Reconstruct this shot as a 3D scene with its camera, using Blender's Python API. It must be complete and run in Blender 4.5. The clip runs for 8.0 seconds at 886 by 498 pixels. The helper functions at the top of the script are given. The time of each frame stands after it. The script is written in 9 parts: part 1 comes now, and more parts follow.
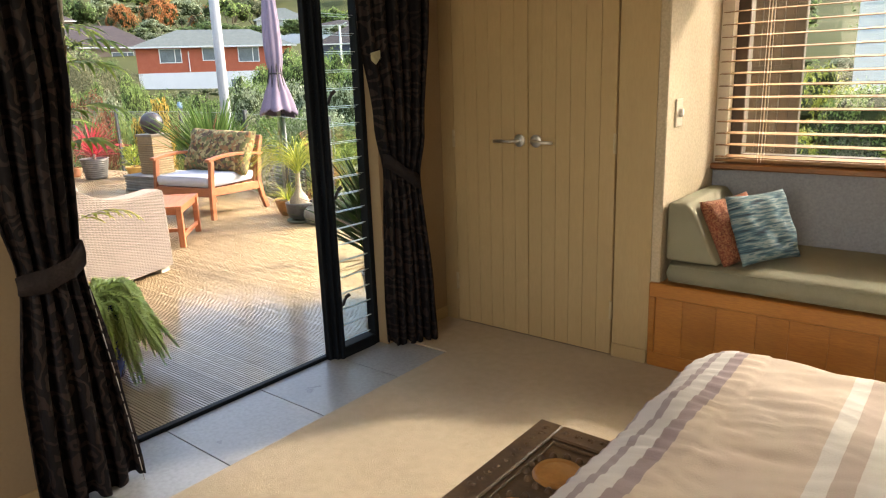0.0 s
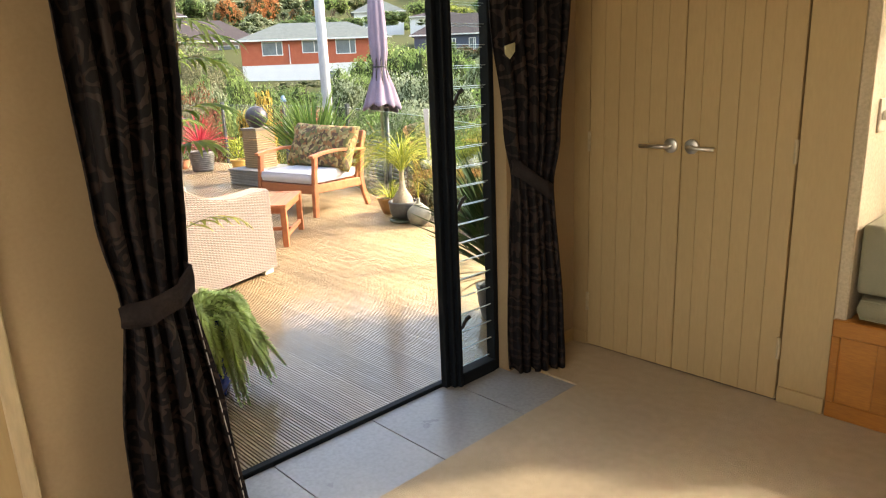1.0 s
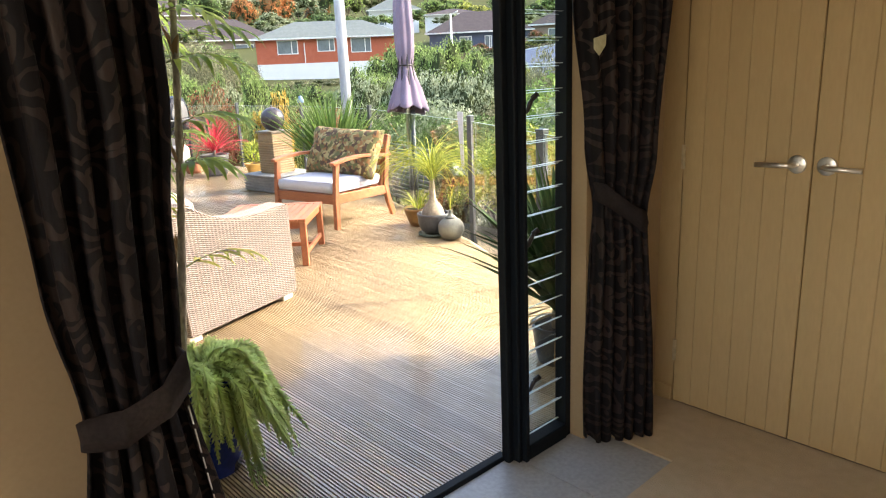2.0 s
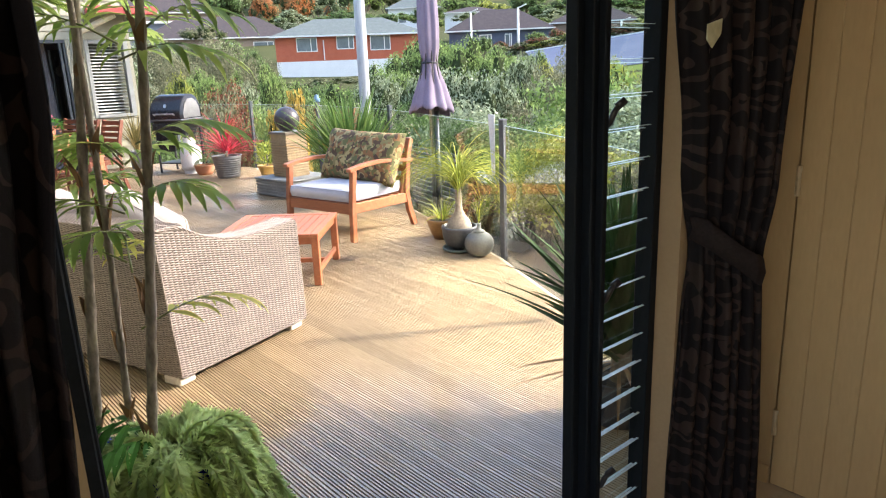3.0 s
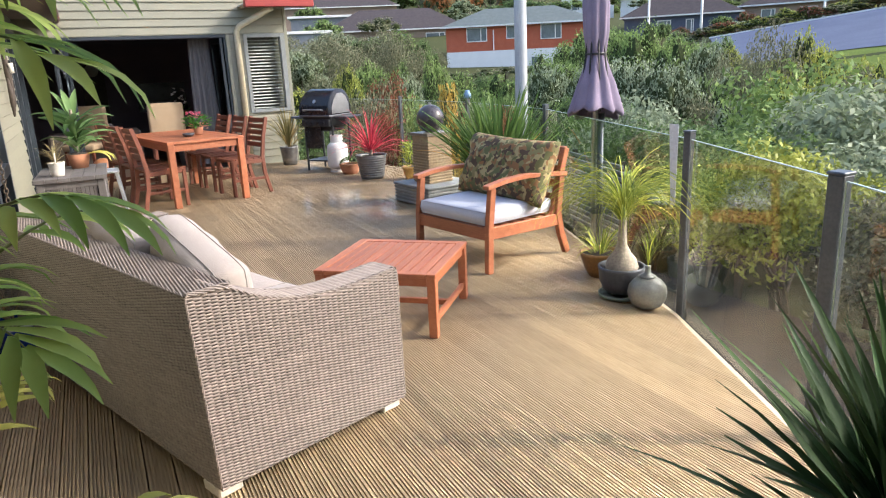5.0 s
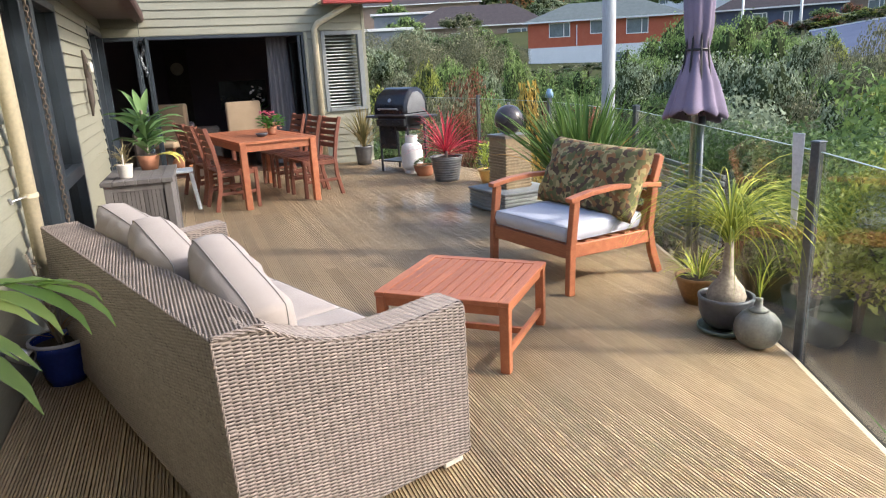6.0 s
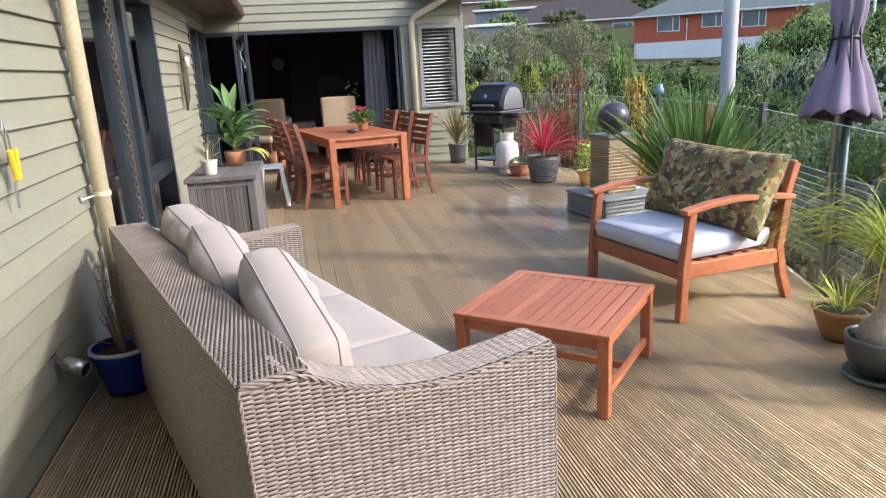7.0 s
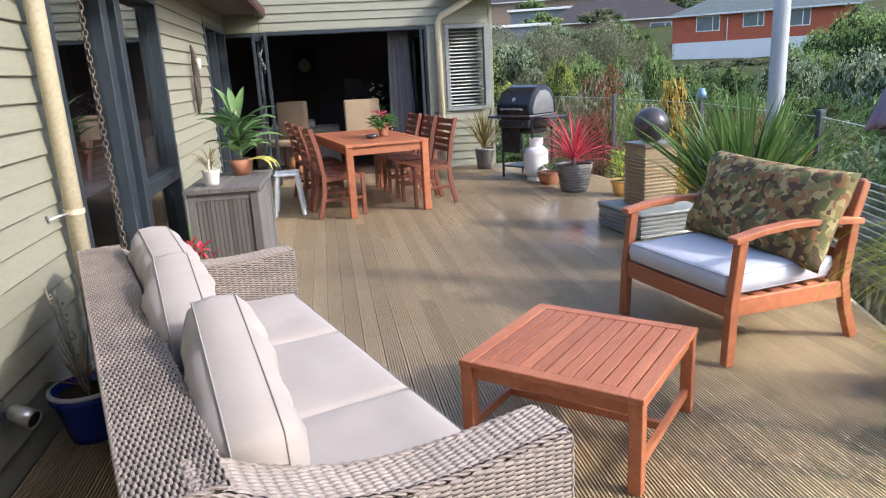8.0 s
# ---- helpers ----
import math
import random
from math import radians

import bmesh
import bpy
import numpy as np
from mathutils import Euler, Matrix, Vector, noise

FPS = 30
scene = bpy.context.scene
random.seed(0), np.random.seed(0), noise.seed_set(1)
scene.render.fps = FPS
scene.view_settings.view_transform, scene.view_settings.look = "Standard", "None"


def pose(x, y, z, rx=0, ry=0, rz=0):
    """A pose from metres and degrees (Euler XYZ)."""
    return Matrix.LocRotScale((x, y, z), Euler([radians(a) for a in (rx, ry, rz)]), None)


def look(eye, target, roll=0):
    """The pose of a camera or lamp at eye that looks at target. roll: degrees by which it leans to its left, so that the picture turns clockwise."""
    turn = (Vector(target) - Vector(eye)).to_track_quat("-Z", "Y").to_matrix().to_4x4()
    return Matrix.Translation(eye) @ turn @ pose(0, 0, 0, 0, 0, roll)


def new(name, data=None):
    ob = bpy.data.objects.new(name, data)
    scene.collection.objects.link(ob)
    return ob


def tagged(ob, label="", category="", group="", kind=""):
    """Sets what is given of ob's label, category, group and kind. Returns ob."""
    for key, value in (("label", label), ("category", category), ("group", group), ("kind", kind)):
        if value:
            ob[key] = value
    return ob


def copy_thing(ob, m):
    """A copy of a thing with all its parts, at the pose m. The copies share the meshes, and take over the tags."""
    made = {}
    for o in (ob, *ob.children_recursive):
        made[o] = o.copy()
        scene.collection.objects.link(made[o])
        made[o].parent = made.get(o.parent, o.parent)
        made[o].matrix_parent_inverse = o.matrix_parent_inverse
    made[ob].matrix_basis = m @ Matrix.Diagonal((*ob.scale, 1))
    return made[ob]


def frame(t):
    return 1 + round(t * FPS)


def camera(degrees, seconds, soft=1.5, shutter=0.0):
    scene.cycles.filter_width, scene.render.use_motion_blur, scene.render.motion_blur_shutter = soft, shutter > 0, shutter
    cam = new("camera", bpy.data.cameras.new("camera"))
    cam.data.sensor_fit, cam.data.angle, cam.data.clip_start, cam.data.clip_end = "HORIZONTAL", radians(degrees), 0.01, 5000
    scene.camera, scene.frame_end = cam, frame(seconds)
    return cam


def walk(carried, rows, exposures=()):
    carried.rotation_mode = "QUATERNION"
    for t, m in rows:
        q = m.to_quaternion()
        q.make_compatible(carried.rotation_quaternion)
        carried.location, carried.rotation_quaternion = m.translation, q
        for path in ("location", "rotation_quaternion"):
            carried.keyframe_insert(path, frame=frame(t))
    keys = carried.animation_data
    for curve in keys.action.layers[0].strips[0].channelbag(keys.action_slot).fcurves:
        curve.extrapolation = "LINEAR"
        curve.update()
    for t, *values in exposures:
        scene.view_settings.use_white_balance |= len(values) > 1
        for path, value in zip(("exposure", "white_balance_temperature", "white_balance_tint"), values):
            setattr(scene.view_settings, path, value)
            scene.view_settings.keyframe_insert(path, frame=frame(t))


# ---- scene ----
cam = camera(66.3, 8.0, 1.15)
PATH = [
    (0, (-0.295, 0.079, 1.345), (-1.516, 1.586, 0.855), -2.0),
    (0.5, (-0.469, 0.152, 1.357), (-1.806, 1.553, 0.858), -2.3),
    (1, (-0.685, 0.248, 1.375), (-2.093, 1.576, 0.869), -2.4),
    (1.5, (-0.972, 0.389, 1.387), (-2.401, 1.692, 0.879), -2.5),
    (3, (-1.717, 0.87, 1.387), (-3.183, 2.13, 0.876), -2.2),
    (3.5, (-1.947, 1.061, 1.392), (-3.517, 2.187, 0.878), -2.4),
    (4, (-2.13, 1.26, 1.398), (-3.796, 2.238, 0.879), -2.7),
    (4.5, (-2.328, 1.462, 1.406), (-4.026, 2.381, 0.886), -2.7),
    (6, (-2.919, 1.821, 1.431), (-4.733, 2.484, 0.912), -3.0),
    (6.5, (-3.102, 1.898, 1.418), (-4.967, 2.4, 0.9), -3.1),
    (7, (-3.319, 1.986, 1.406), (-5.21, 2.383, 0.891), -3.1),
    (7.5, (-3.527, 2.084, 1.401), (-5.43, 2.426, 0.889), -3.1),
    (8, (-3.742, 2.187, 1.418), (-5.652, 2.491, 0.909), -3.1),
]
walk(cam, [(t, look(eye, target, roll)) for t, eye, target, roll in PATH],
     [(0, 2.42, 7500, 12), (1, 2.64, 8000, 12), (1.5, 2.68, 7700, 12), (3, 2.36, 6650, 12), (4.5, 1.86, 6450, 12), (6, 1.52, 6350, 12), (8, 1.52, 6000, 12)])

# ---- light ----
SUN_AZ, SUN_EL = radians(31), radians(32)
world = bpy.data.worlds.new("sky")
scene.world = world
world.use_nodes = True
wn = world.node_tree.nodes
sky = wn.new("ShaderNodeTexSky")
sky.sky_type = "NISHITA"
sky.sun_disc = False
sky.sun_elevation, sky.sun_rotation = SUN_EL, SUN_AZ
sky.air_density, sky.dust_density = 1.0, 2.5
world.node_tree.links.new(sky.outputs[0], wn["Background"].inputs[0])
wn["Background"].inputs[1].default_value = 0.15
sun = new("sun", bpy.data.lights.new("sun", "SUN"))
sun.data.energy, sun.data.angle, sun.data.color = 1.45, radians(4.0), (1.0, 0.95, 0.87)
sdir = Vector((math.sin(SUN_AZ) * math.cos(SUN_EL), math.cos(SUN_AZ) * math.cos(SUN_EL), math.sin(SUN_EL)))
sun.matrix_world = look(sdir * 60, (0, 0, 0))


# ---- materials ----
def nodes_of(name):
    m = bpy.data.materials.new(name)
    m.use_nodes = True
    return m, m.node_tree.nodes, m.node_tree.links


def surf(name, c1, c2, scale=6.0, rough=0.6, bump=0.15, fine=60.0, metal=0.0, stretch=(1, 1, 1), vary=0.0, c3=None, spec=0.5, rough2=None, sheen=0.0, island=False):
    """Two colours mixed by coarse noise, a third by fine noise, with relief and uneven gloss."""
    m, n, l = nodes_of(name)
    b = n["Principled BSDF"]
    tc = n.new("ShaderNodeTexCoord")
    mp = n.new("ShaderNodeMapping")
    mp.inputs["Scale"].default_value = stretch
    l.new(tc.outputs["Object"], mp.inputs[0])
    big = n.new("ShaderNodeTexNoise")
    big.inputs["Scale"].default_value, big.inputs["Detail"].default_value = scale, 5
    small = n.new("ShaderNodeTexNoise")
    small.inputs["Scale"].default_value, small.inputs["Detail"].default_value = fine, 4
    l.new(mp.outputs[0], big.inputs[0]), l.new(mp.outputs[0], small.inputs[0])
    r1 = n.new("ShaderNodeMapRange")
    r1.inputs[1].default_value, r1.inputs[2].default_value = 0.32, 0.68
    l.new(big.outputs[0], r1.inputs[0])
    mix = n.new("ShaderNodeMix")
    mix.data_type = "RGBA"
    mix.inputs[6].default_value, mix.inputs[7].default_value = (*c1, 1), (*c2, 1)
    l.new(r1.outputs[0], mix.inputs[0])
    r2 = n.new("ShaderNodeMapRange")
    r2.inputs[1].default_value, r2.inputs[2].default_value = 0.35, 0.7
    r2.inputs[4].default_value = 0.6
    l.new(small.outputs[0], r2.inputs[0])
    mix2 = n.new("ShaderNodeMix")
    mix2.data_type = "RGBA"
    c3 = c3 or tuple(0.7 * v for v in c1)
    mix2.inputs[7].default_value = (*c3, 1)
    l.new(mix.outputs[2], mix2.inputs[6]), l.new(r2.outputs[0], mix2.inputs[0])
    out = mix2.outputs[2]
    if vary:
        hs = n.new("ShaderNodeHueSaturation")
        if island:
            src = n.new("ShaderNodeNewGeometry").outputs["Random Per Island"]
        else:
            src = n.new("ShaderNodeObjectInfo").outputs["Random"]
        rv = n.new("ShaderNodeMapRange")
        rv.inputs[3].default_value, rv.inputs[4].default_value = 1 - vary, 1 + vary
        l.new(src, rv.inputs[0]), l.new(rv.outputs[0], hs.inputs["Value"]), l.new(out, hs.inputs["Color"])
        out = hs.outputs[0]
    l.new(out, b.inputs["Base Color"])
    rr = n.new("ShaderNodeMapRange")
    rr.inputs[3].default_value, rr.inputs[4].default_value = rough, rough2 if rough2 is not None else min(1, rough + 0.12)
    l.new(big.outputs[0], rr.inputs[0]), l.new(rr.outputs[0], b.inputs["Roughness"])
    b.inputs["Metallic"].default_value = metal
    b.inputs["Specular IOR Level"].default_value = spec
    if sheen:
        b.inputs["Sheen Weight"].default_value = sheen
    if bump:
        bp = n.new("ShaderNodeBump")
        bp.inputs["Strength"].default_value, bp.inputs["Distance"].default_value = bump, 0.004
        l.new(small.outputs[0], bp.inputs["Height"]), l.new(bp.outputs[0], b.inputs["Normal"])
    return m


def glass_mat(name, tint=(0.9, 0.96, 0.93), rough=0.0, ior=1.45):
    m, n, l = nodes_of(name)
    b = n["Principled BSDF"]
    b.inputs["Base Color"].default_value = (*tint, 1)
    b.inputs["Roughness"].default_value, b.inputs["IOR"].default_value = rough, ior
    b.inputs["Transmission Weight"].default_value = 1.0
    return m


def thin_glass(name, tint=(0.93, 0.97, 0.96), gloss=1.0):
    """A single clear sheet: light passes straight through, the gloss follows Fresnel."""
    m, n, l = nodes_of(name)
    n.remove(n["Principled BSDF"])
    tr_ = n.new("ShaderNodeBsdfTransparent")
    tr_.inputs[0].default_value = (*tint, 1)
    gl = n.new("ShaderNodeBsdfGlossy")
    gl.inputs["Roughness"].default_value = 0.01
    fr_ = n.new("ShaderNodeFresnel")
    fr_.inputs[0].default_value = 1.5
    mu = n.new("ShaderNodeMath")
    mu.operation = "MULTIPLY"
    mu.inputs[1].default_value = gloss
    mx = n.new("ShaderNodeMixShader")
    l.new(fr_.outputs[0], mu.inputs[0]), l.new(mu.outputs[0], mx.inputs[0])
    l.new(tr_.outputs[0], mx.inputs[1]), l.new(gl.outputs[0], mx.inputs[2]), l.new(mx.outputs[0], n["Material Output"].inputs[0])
    return m


def deck_mat():
    """Oiled softwood with long grain, board by board, and damp patches that lie across the boards."""
    m = surf("grooved_deck_timber", (0.435, 0.332, 0.205), (0.35, 0.262, 0.158), 1.6, 0.5, 0.35, 45, stretch=(0.18, 2.5, 2.5), vary=0.15, c3=(0.25, 0.178, 0.095))
    n, l = m.node_tree.nodes, m.node_tree.links
    b = n["Principled BSDF"]
    g = n.new("ShaderNodeNewGeometry")
    no = n.new("ShaderNodeTexNoise")
    no.inputs["Scale"].default_value, no.inputs["Detail"].default_value = 0.75, 3
    l.new(g.outputs["Position"], no.inputs[0])
    mr = n.new("ShaderNodeMapRange")
    mr.inputs[1].default_value, mr.inputs[2].default_value, mr.inputs[3].default_value, mr.inputs[4].default_value = 0.40, 0.66, 0.62, 0.36
    l.new(no.outputs[0], mr.inputs[0])
    for k in list(b.inputs["Roughness"].links):
        l.remove(k)
    l.new(mr.outputs[0], b.inputs["Roughness"])
    # a film of water in two places: before the bedroom door and round the fountain
    best = None
    for cx, cy, rad in ((-3.35, 2.05, 1.15), (-9.6, 4.6, 1.35)):
        sb = n.new("ShaderNodeVectorMath")
        sb.operation = "DISTANCE"
        sb.inputs[1].default_value = (cx, cy, 0)
        l.new(g.outputs["Position"], sb.inputs[0])
        dm = n.new("ShaderNodeMath")
        dm.operation = "MULTIPLY_ADD"
        dm.inputs[1].default_value, dm.inputs[2].default_value = -1.0 / rad, 1.0
        l.new(sb.outputs["Value"], dm.inputs[0])
        if best is None:
            best = dm.outputs[0]
        else:
            mxn = n.new("ShaderNodeMath")
            mxn.operation = "MAXIMUM"
            l.new(best, mxn.inputs[0]), l.new(dm.outputs[0], mxn.inputs[1])
            best = mxn.outputs[0]
    ad = n.new("ShaderNodeMath")
    ad.operation = "ADD"
    l.new(best, ad.inputs[0]), l.new(no.outputs[0], ad.inputs[1])
    wet = n.new("ShaderNodeMapRange")
    wet.inputs[1].default_value, wet.inputs[2].default_value, wet.inputs[4].default_value = 0.48, 0.95, 1.0
    l.new(ad.outputs[0], wet.inputs[0]), l.new(wet.outputs[0], b.inputs["Coat Weight"])
    b.inputs["Coat Roughness"].default_value, b.inputs["Coat IOR"].default_value = 0.13, 1.75
    return m


def leaf_mat(name, c1, c2, scale=8.0, rough=0.5, trans=0.35, vary=0.25):
    """Leaf: thin, slightly glossy, lets light through; each leaf a little different."""
    m, n, l = nodes_of(name)
    b = n["Principled BSDF"]
    g = n.new("ShaderNodeNewGeometry")
    oi = n.new("ShaderNodeObjectInfo")
    rs = n.new("ShaderNodeMath")
    l.new(g.outputs["Random Per Island"], rs.inputs[0]), l.new(oi.outputs["Random"], rs.inputs[1])
    one = n.new("ShaderNodeMath")
    one.operation = "FRACT"
    l.new(rs.outputs[0], one.inputs[0])
    tc = n.new("ShaderNodeTexCoord")
    no = n.new("ShaderNodeTexNoise")
    no.inputs["Scale"].default_value, no.inputs["Detail"].default_value = scale, 3
    l.new(tc.outputs["Object"], no.inputs[0])
    ad = n.new("ShaderNodeMath")
    ad.operation = "ADD"
    l.new(no.outputs[0], ad.inputs[0])
    sc = n.new("ShaderNodeMath")
    sc.operation = "MULTIPLY_ADD"
    sc.inputs[1].default_value, sc.inputs[2].default_value = 0.9, -0.45
    l.new(one.outputs[0], sc.inputs[0]), l.new(sc.outputs[0], ad.inputs[1])
    mix = n.new("ShaderNodeMix")
    mix.data_type = "RGBA"
    mix.inputs[6].default_value, mix.inputs[7].default_value = (*c1, 1), (*c2, 1)
    l.new(ad.outputs[0], mix.inputs[0])
    hs = n.new("ShaderNodeHueSaturation")
    rv = n.new("ShaderNodeMapRange")
    rv.inputs[3].default_value, rv.inputs[4].default_value = 1 - vary, 1 + vary
    l.new(one.outputs[0], rv.inputs[0]), l.new(rv.outputs[0], hs.inputs["Value"])
    l.new(mix.outputs[2], hs.inputs["Color"]), l.new(hs.outputs[0], b.inputs["Base Color"])
    b.inputs["Roughness"].default_value = rough
    b.inputs["Specular IOR Level"].default_value = 0.18
    tr = n.new("ShaderNodeBsdfTranslucent")
    l.new(hs.outputs[0], tr.inputs["Color"])
    ms = n.new("ShaderNodeMixShader")
    ms.inputs[0].default_value = trans
    l.new(b.outputs[0], ms.inputs[1]), l.new(tr.outputs[0], ms.inputs[2])
    l.new(ms.outputs[0], n["Material Output"].inputs[0])
    return m


M_PLASTER = surf("tan_plaster", (0.345, 0.25, 0.148), (0.37, 0.272, 0.165), 3, 0.75, 0.05, 90, c3=(0.32, 0.232, 0.136))
M_WARDROBE = surf("tan_paint", (0.455, 0.33, 0.17), (0.485, 0.355, 0.187), 2, 0.5, 0.05, 40, stretch=(3, 3, 0.6), c3=(0.425, 0.31, 0.158))
M_CREAM = surf("cream_plaster", (0.80, 0.70, 0.56), (0.84, 0.75, 0.62), 3, 0.75, 0.05, 90, c3=(0.76, 0.665, 0.53))
M_GREYWALL = surf("grey_plaster", (0.30, 0.315, 0.36), (0.32, 0.335, 0.38), 1.5, 0.8, 0.03, 90)
M_CEIL = surf("white_ceiling_paint", (0.80, 0.77, 0.72), (0.83, 0.80, 0.75), 2, 0.85, 0.05, 80)
M_CARPET = surf("beige_wool_carpet", (0.52, 0.42, 0.29), (0.60, 0.49, 0.35), 25, 0.95, 0.9, 350, c3=(0.40, 0.32, 0.22), spec=0.1, sheen=0.2)
M_TILE = surf("grey_porcelain_tile", (0.38, 0.395, 0.42), (0.42, 0.435, 0.46), 5, 0.22, 0.02, 60, rough2=0.4, vary=0.05)
M_GROUT = surf("grey_grout", (0.12, 0.12, 0.12), (0.15, 0.15, 0.15), 20, 0.9, 0.2, 120)
M_ALU = surf("charcoal_aluminium", (0.006, 0.0095, 0.014), (0.008, 0.012, 0.017), 8, 0.5, 0.03, 120, spec=0.14)
M_GREYALU = surf("blue_grey_aluminium", (0.022, 0.03, 0.038), (0.03, 0.04, 0.049), 6, 0.35, 0.03, 120)
M_BOARD = surf("sage_weatherboard_paint", (0.232, 0.226, 0.165), (0.262, 0.255, 0.190), 3, 0.5, 0.12, 30, stretch=(0.5, 1, 4), vary=0.04, c3=(0.195, 0.193, 0.146))
M_DECK = deck_mat()
M_DARKGAP = surf("deck_joist_timber", (0.03, 0.025, 0.02), (0.04, 0.03, 0.025), 8, 0.9, 0.2, 60)
M_EDGE = surf("pale_deck_nosing", (0.55, 0.46, 0.33), (0.48, 0.40, 0.28), 6, 0.6, 0.2, 60)
M_PIPE = surf("cream_pipe_paint", (0.52, 0.46, 0.31), (0.57, 0.50, 0.35), 5, 0.45, 0.03, 60)
M_GUTTER = surf("oxblood_gutter_steel", (0.055, 0.018, 0.018), (0.075, 0.024, 0.022), 5, 0.4, 0.03, 60)
M_SOFFIT = surf("soffit_paint", (0.55, 0.53, 0.45), (0.60, 0.58, 0.50), 4, 0.7, 0.05, 60)
M_GLASS = glass_mat("clear_glass")
M_DARKGLASS = glass_mat("window_glass", (0.75, 0.8, 0.8))
# one even dark colour for walls and ceilings behind the openings
M_DARKROOM = surf("dark_room_colour", (0.115, 0.09, 0.105), (0.135, 0.105, 0.12), 3, 0.9, 0.05, 60)


# ---- mesh helpers ----
def part(name, bm, material, parent=None, label="", smooth=False):
    me = bpy.data.meshes.new(name)
    bm.to_mesh(me)
    bm.free()
    if smooth:
        me.shade_smooth()
    for mm in material if isinstance(material, (list, tuple)) else [material]:
        me.materials.append(mm)
    ob = new(name, me)
    if parent:
        ob.parent = parent
    if label:
        ob["label"] = label
    return ob


def share(name, me, parent, m=None):
    """One more object on the same mesh."""
    ob = new(name, me)
    ob.parent = parent
    if m is not None:
        ob.matrix_basis = m
    return ob


def thing(name, label, category, at=None, group="", kind=""):
    e = new(name)
    e.empty_display_size = 0.1
    if at is not None:
        e.matrix_basis = at
    return tagged(e, label, category, group, kind)


def B(*boxes, bevel=0.0, seg=1, m=None):
    """A bmesh of boxes (x0, y0, z0, x1, y1, z1)."""
    bm = bmesh.new()
    for x0, y0, z0, x1, y1, z1 in boxes:
        bmesh.ops.create_cube(bm, size=1.0, matrix=Matrix.Translation(((x0 + x1) / 2, (y0 + y1) / 2, (z0 + z1) / 2)) @ Matrix.Diagonal((abs(x1 - x0), abs(y1 - y0), abs(z1 - z0), 1)))
    if bevel:
        bmesh.ops.bevel(bm, geom=bm.edges[:], offset=bevel, segments=seg, affect="EDGES", profile=0.5)
    if m is not None:
        bmesh.ops.transform(bm, matrix=m, verts=bm.verts)
    return bm


def beam(p0, p1, w, h, bm=None, bevel=0.0, up=(0, 0, 1)):
    """A square bar from p0 to p1, w across and h along up."""
    own = bm is None
    bm = bm or bmesh.new()
    p0, p1 = Vector(p0), Vector(p1)
    d = (p1 - p0).normalized()
    side = d.cross(Vector(up))
    side = Vector((1, 0, 0)) if side.length < 1e-4 else side.normalized()
    u2 = side.cross(d).normalized()
    vs = [bm.verts.new(p + side * (a * w / 2) + u2 * (b * h / 2)) for p in (p0, p1) for a, b in ((-1, -1), (1, -1), (1, 1), (-1, 1))]
    fs = [(3, 2, 1, 0), (4, 5, 6, 7), (0, 1, 5, 4), (1, 2, 6, 5), (2, 3, 7, 6), (3, 0, 4, 7)]
    made = [bm.faces.new([vs[i] for i in f]) for f in fs]
    bmesh.ops.recalc_face_normals(bm, faces=made)
    if bevel:
        es = {e for f in made for e in f.edges}
        bmesh.ops.bevel(bm, geom=list(es), offset=bevel, segments=1, affect="EDGES", profile=0.5)
    return bm


def tube(points, radii, seg=8, bm=None, cap=True):
    """A round tube along points."""
    bm = bm or bmesh.new()
    pts = [Vector(p) for p in points]
    if not isinstance(radii, (list, tuple)):
        radii = [radii] * len(pts)
    rings, prev = [], None
    for i, p in enumerate(pts):
        d = (pts[min(i + 1, len(pts) - 1)] - pts[max(i - 1, 0)])
        d = d.normalized() if d.length > 1e-9 else Vector((0, 0, 1))
        if prev is None:
            a = d.orthogonal().normalized()
        else:
            a = (prev - d * prev.dot(d))
            a = a.normalized() if a.length > 1e-6 else d.orthogonal().normalized()
        prev = a
        b = d.cross(a)
        rings.append([bm.verts.new(p + (a * math.cos(2 * math.pi * k / seg) + b * math.sin(2 * math.pi * k / seg)) * radii[i]) for k in range(seg)])
    for r0, r1 in zip(rings, rings[1:]):
        for k in range(seg):
            bm.faces.new((r0[k], r0[(k + 1) % seg], r1[(k + 1) % seg], r1[k]))
    if cap and seg > 2:
        bm.faces.new(rings[0][::-1]), bm.faces.new(rings[-1])
    return bm


def lathe(profile, seg=32, bm=None, at=(0, 0, 0)):
    """Turn (radius, height) pairs round the z axis."""
    bm = bm or bmesh.new()
    rings = []
    for r, z in profile:
        if r < 1e-5:
            rings.append([bm.verts.new((at[0], at[1], at[2] + z))])
        else:
            rings.append([bm.verts.new((at[0] + r * math.cos(2 * math.pi * k / seg), at[1] + r * math.sin(2 * math.pi * k / seg), at[2] + z)) for k in range(seg)])
    for a, b in zip(rings, rings[1:]):
        for k in range(seg):
            j = (k + 1) % seg
            if len(a) == 1 and len(b) > 1:
                bm.faces.new((a[0], b[j], b[k]))
            elif len(b) == 1 and len(a) > 1:
                bm.faces.new((a[k], a[j], b[0]))
            elif len(a) > 1:
                bm.faces.new((a[k], a[j], b[j], b[k]))
    return bm


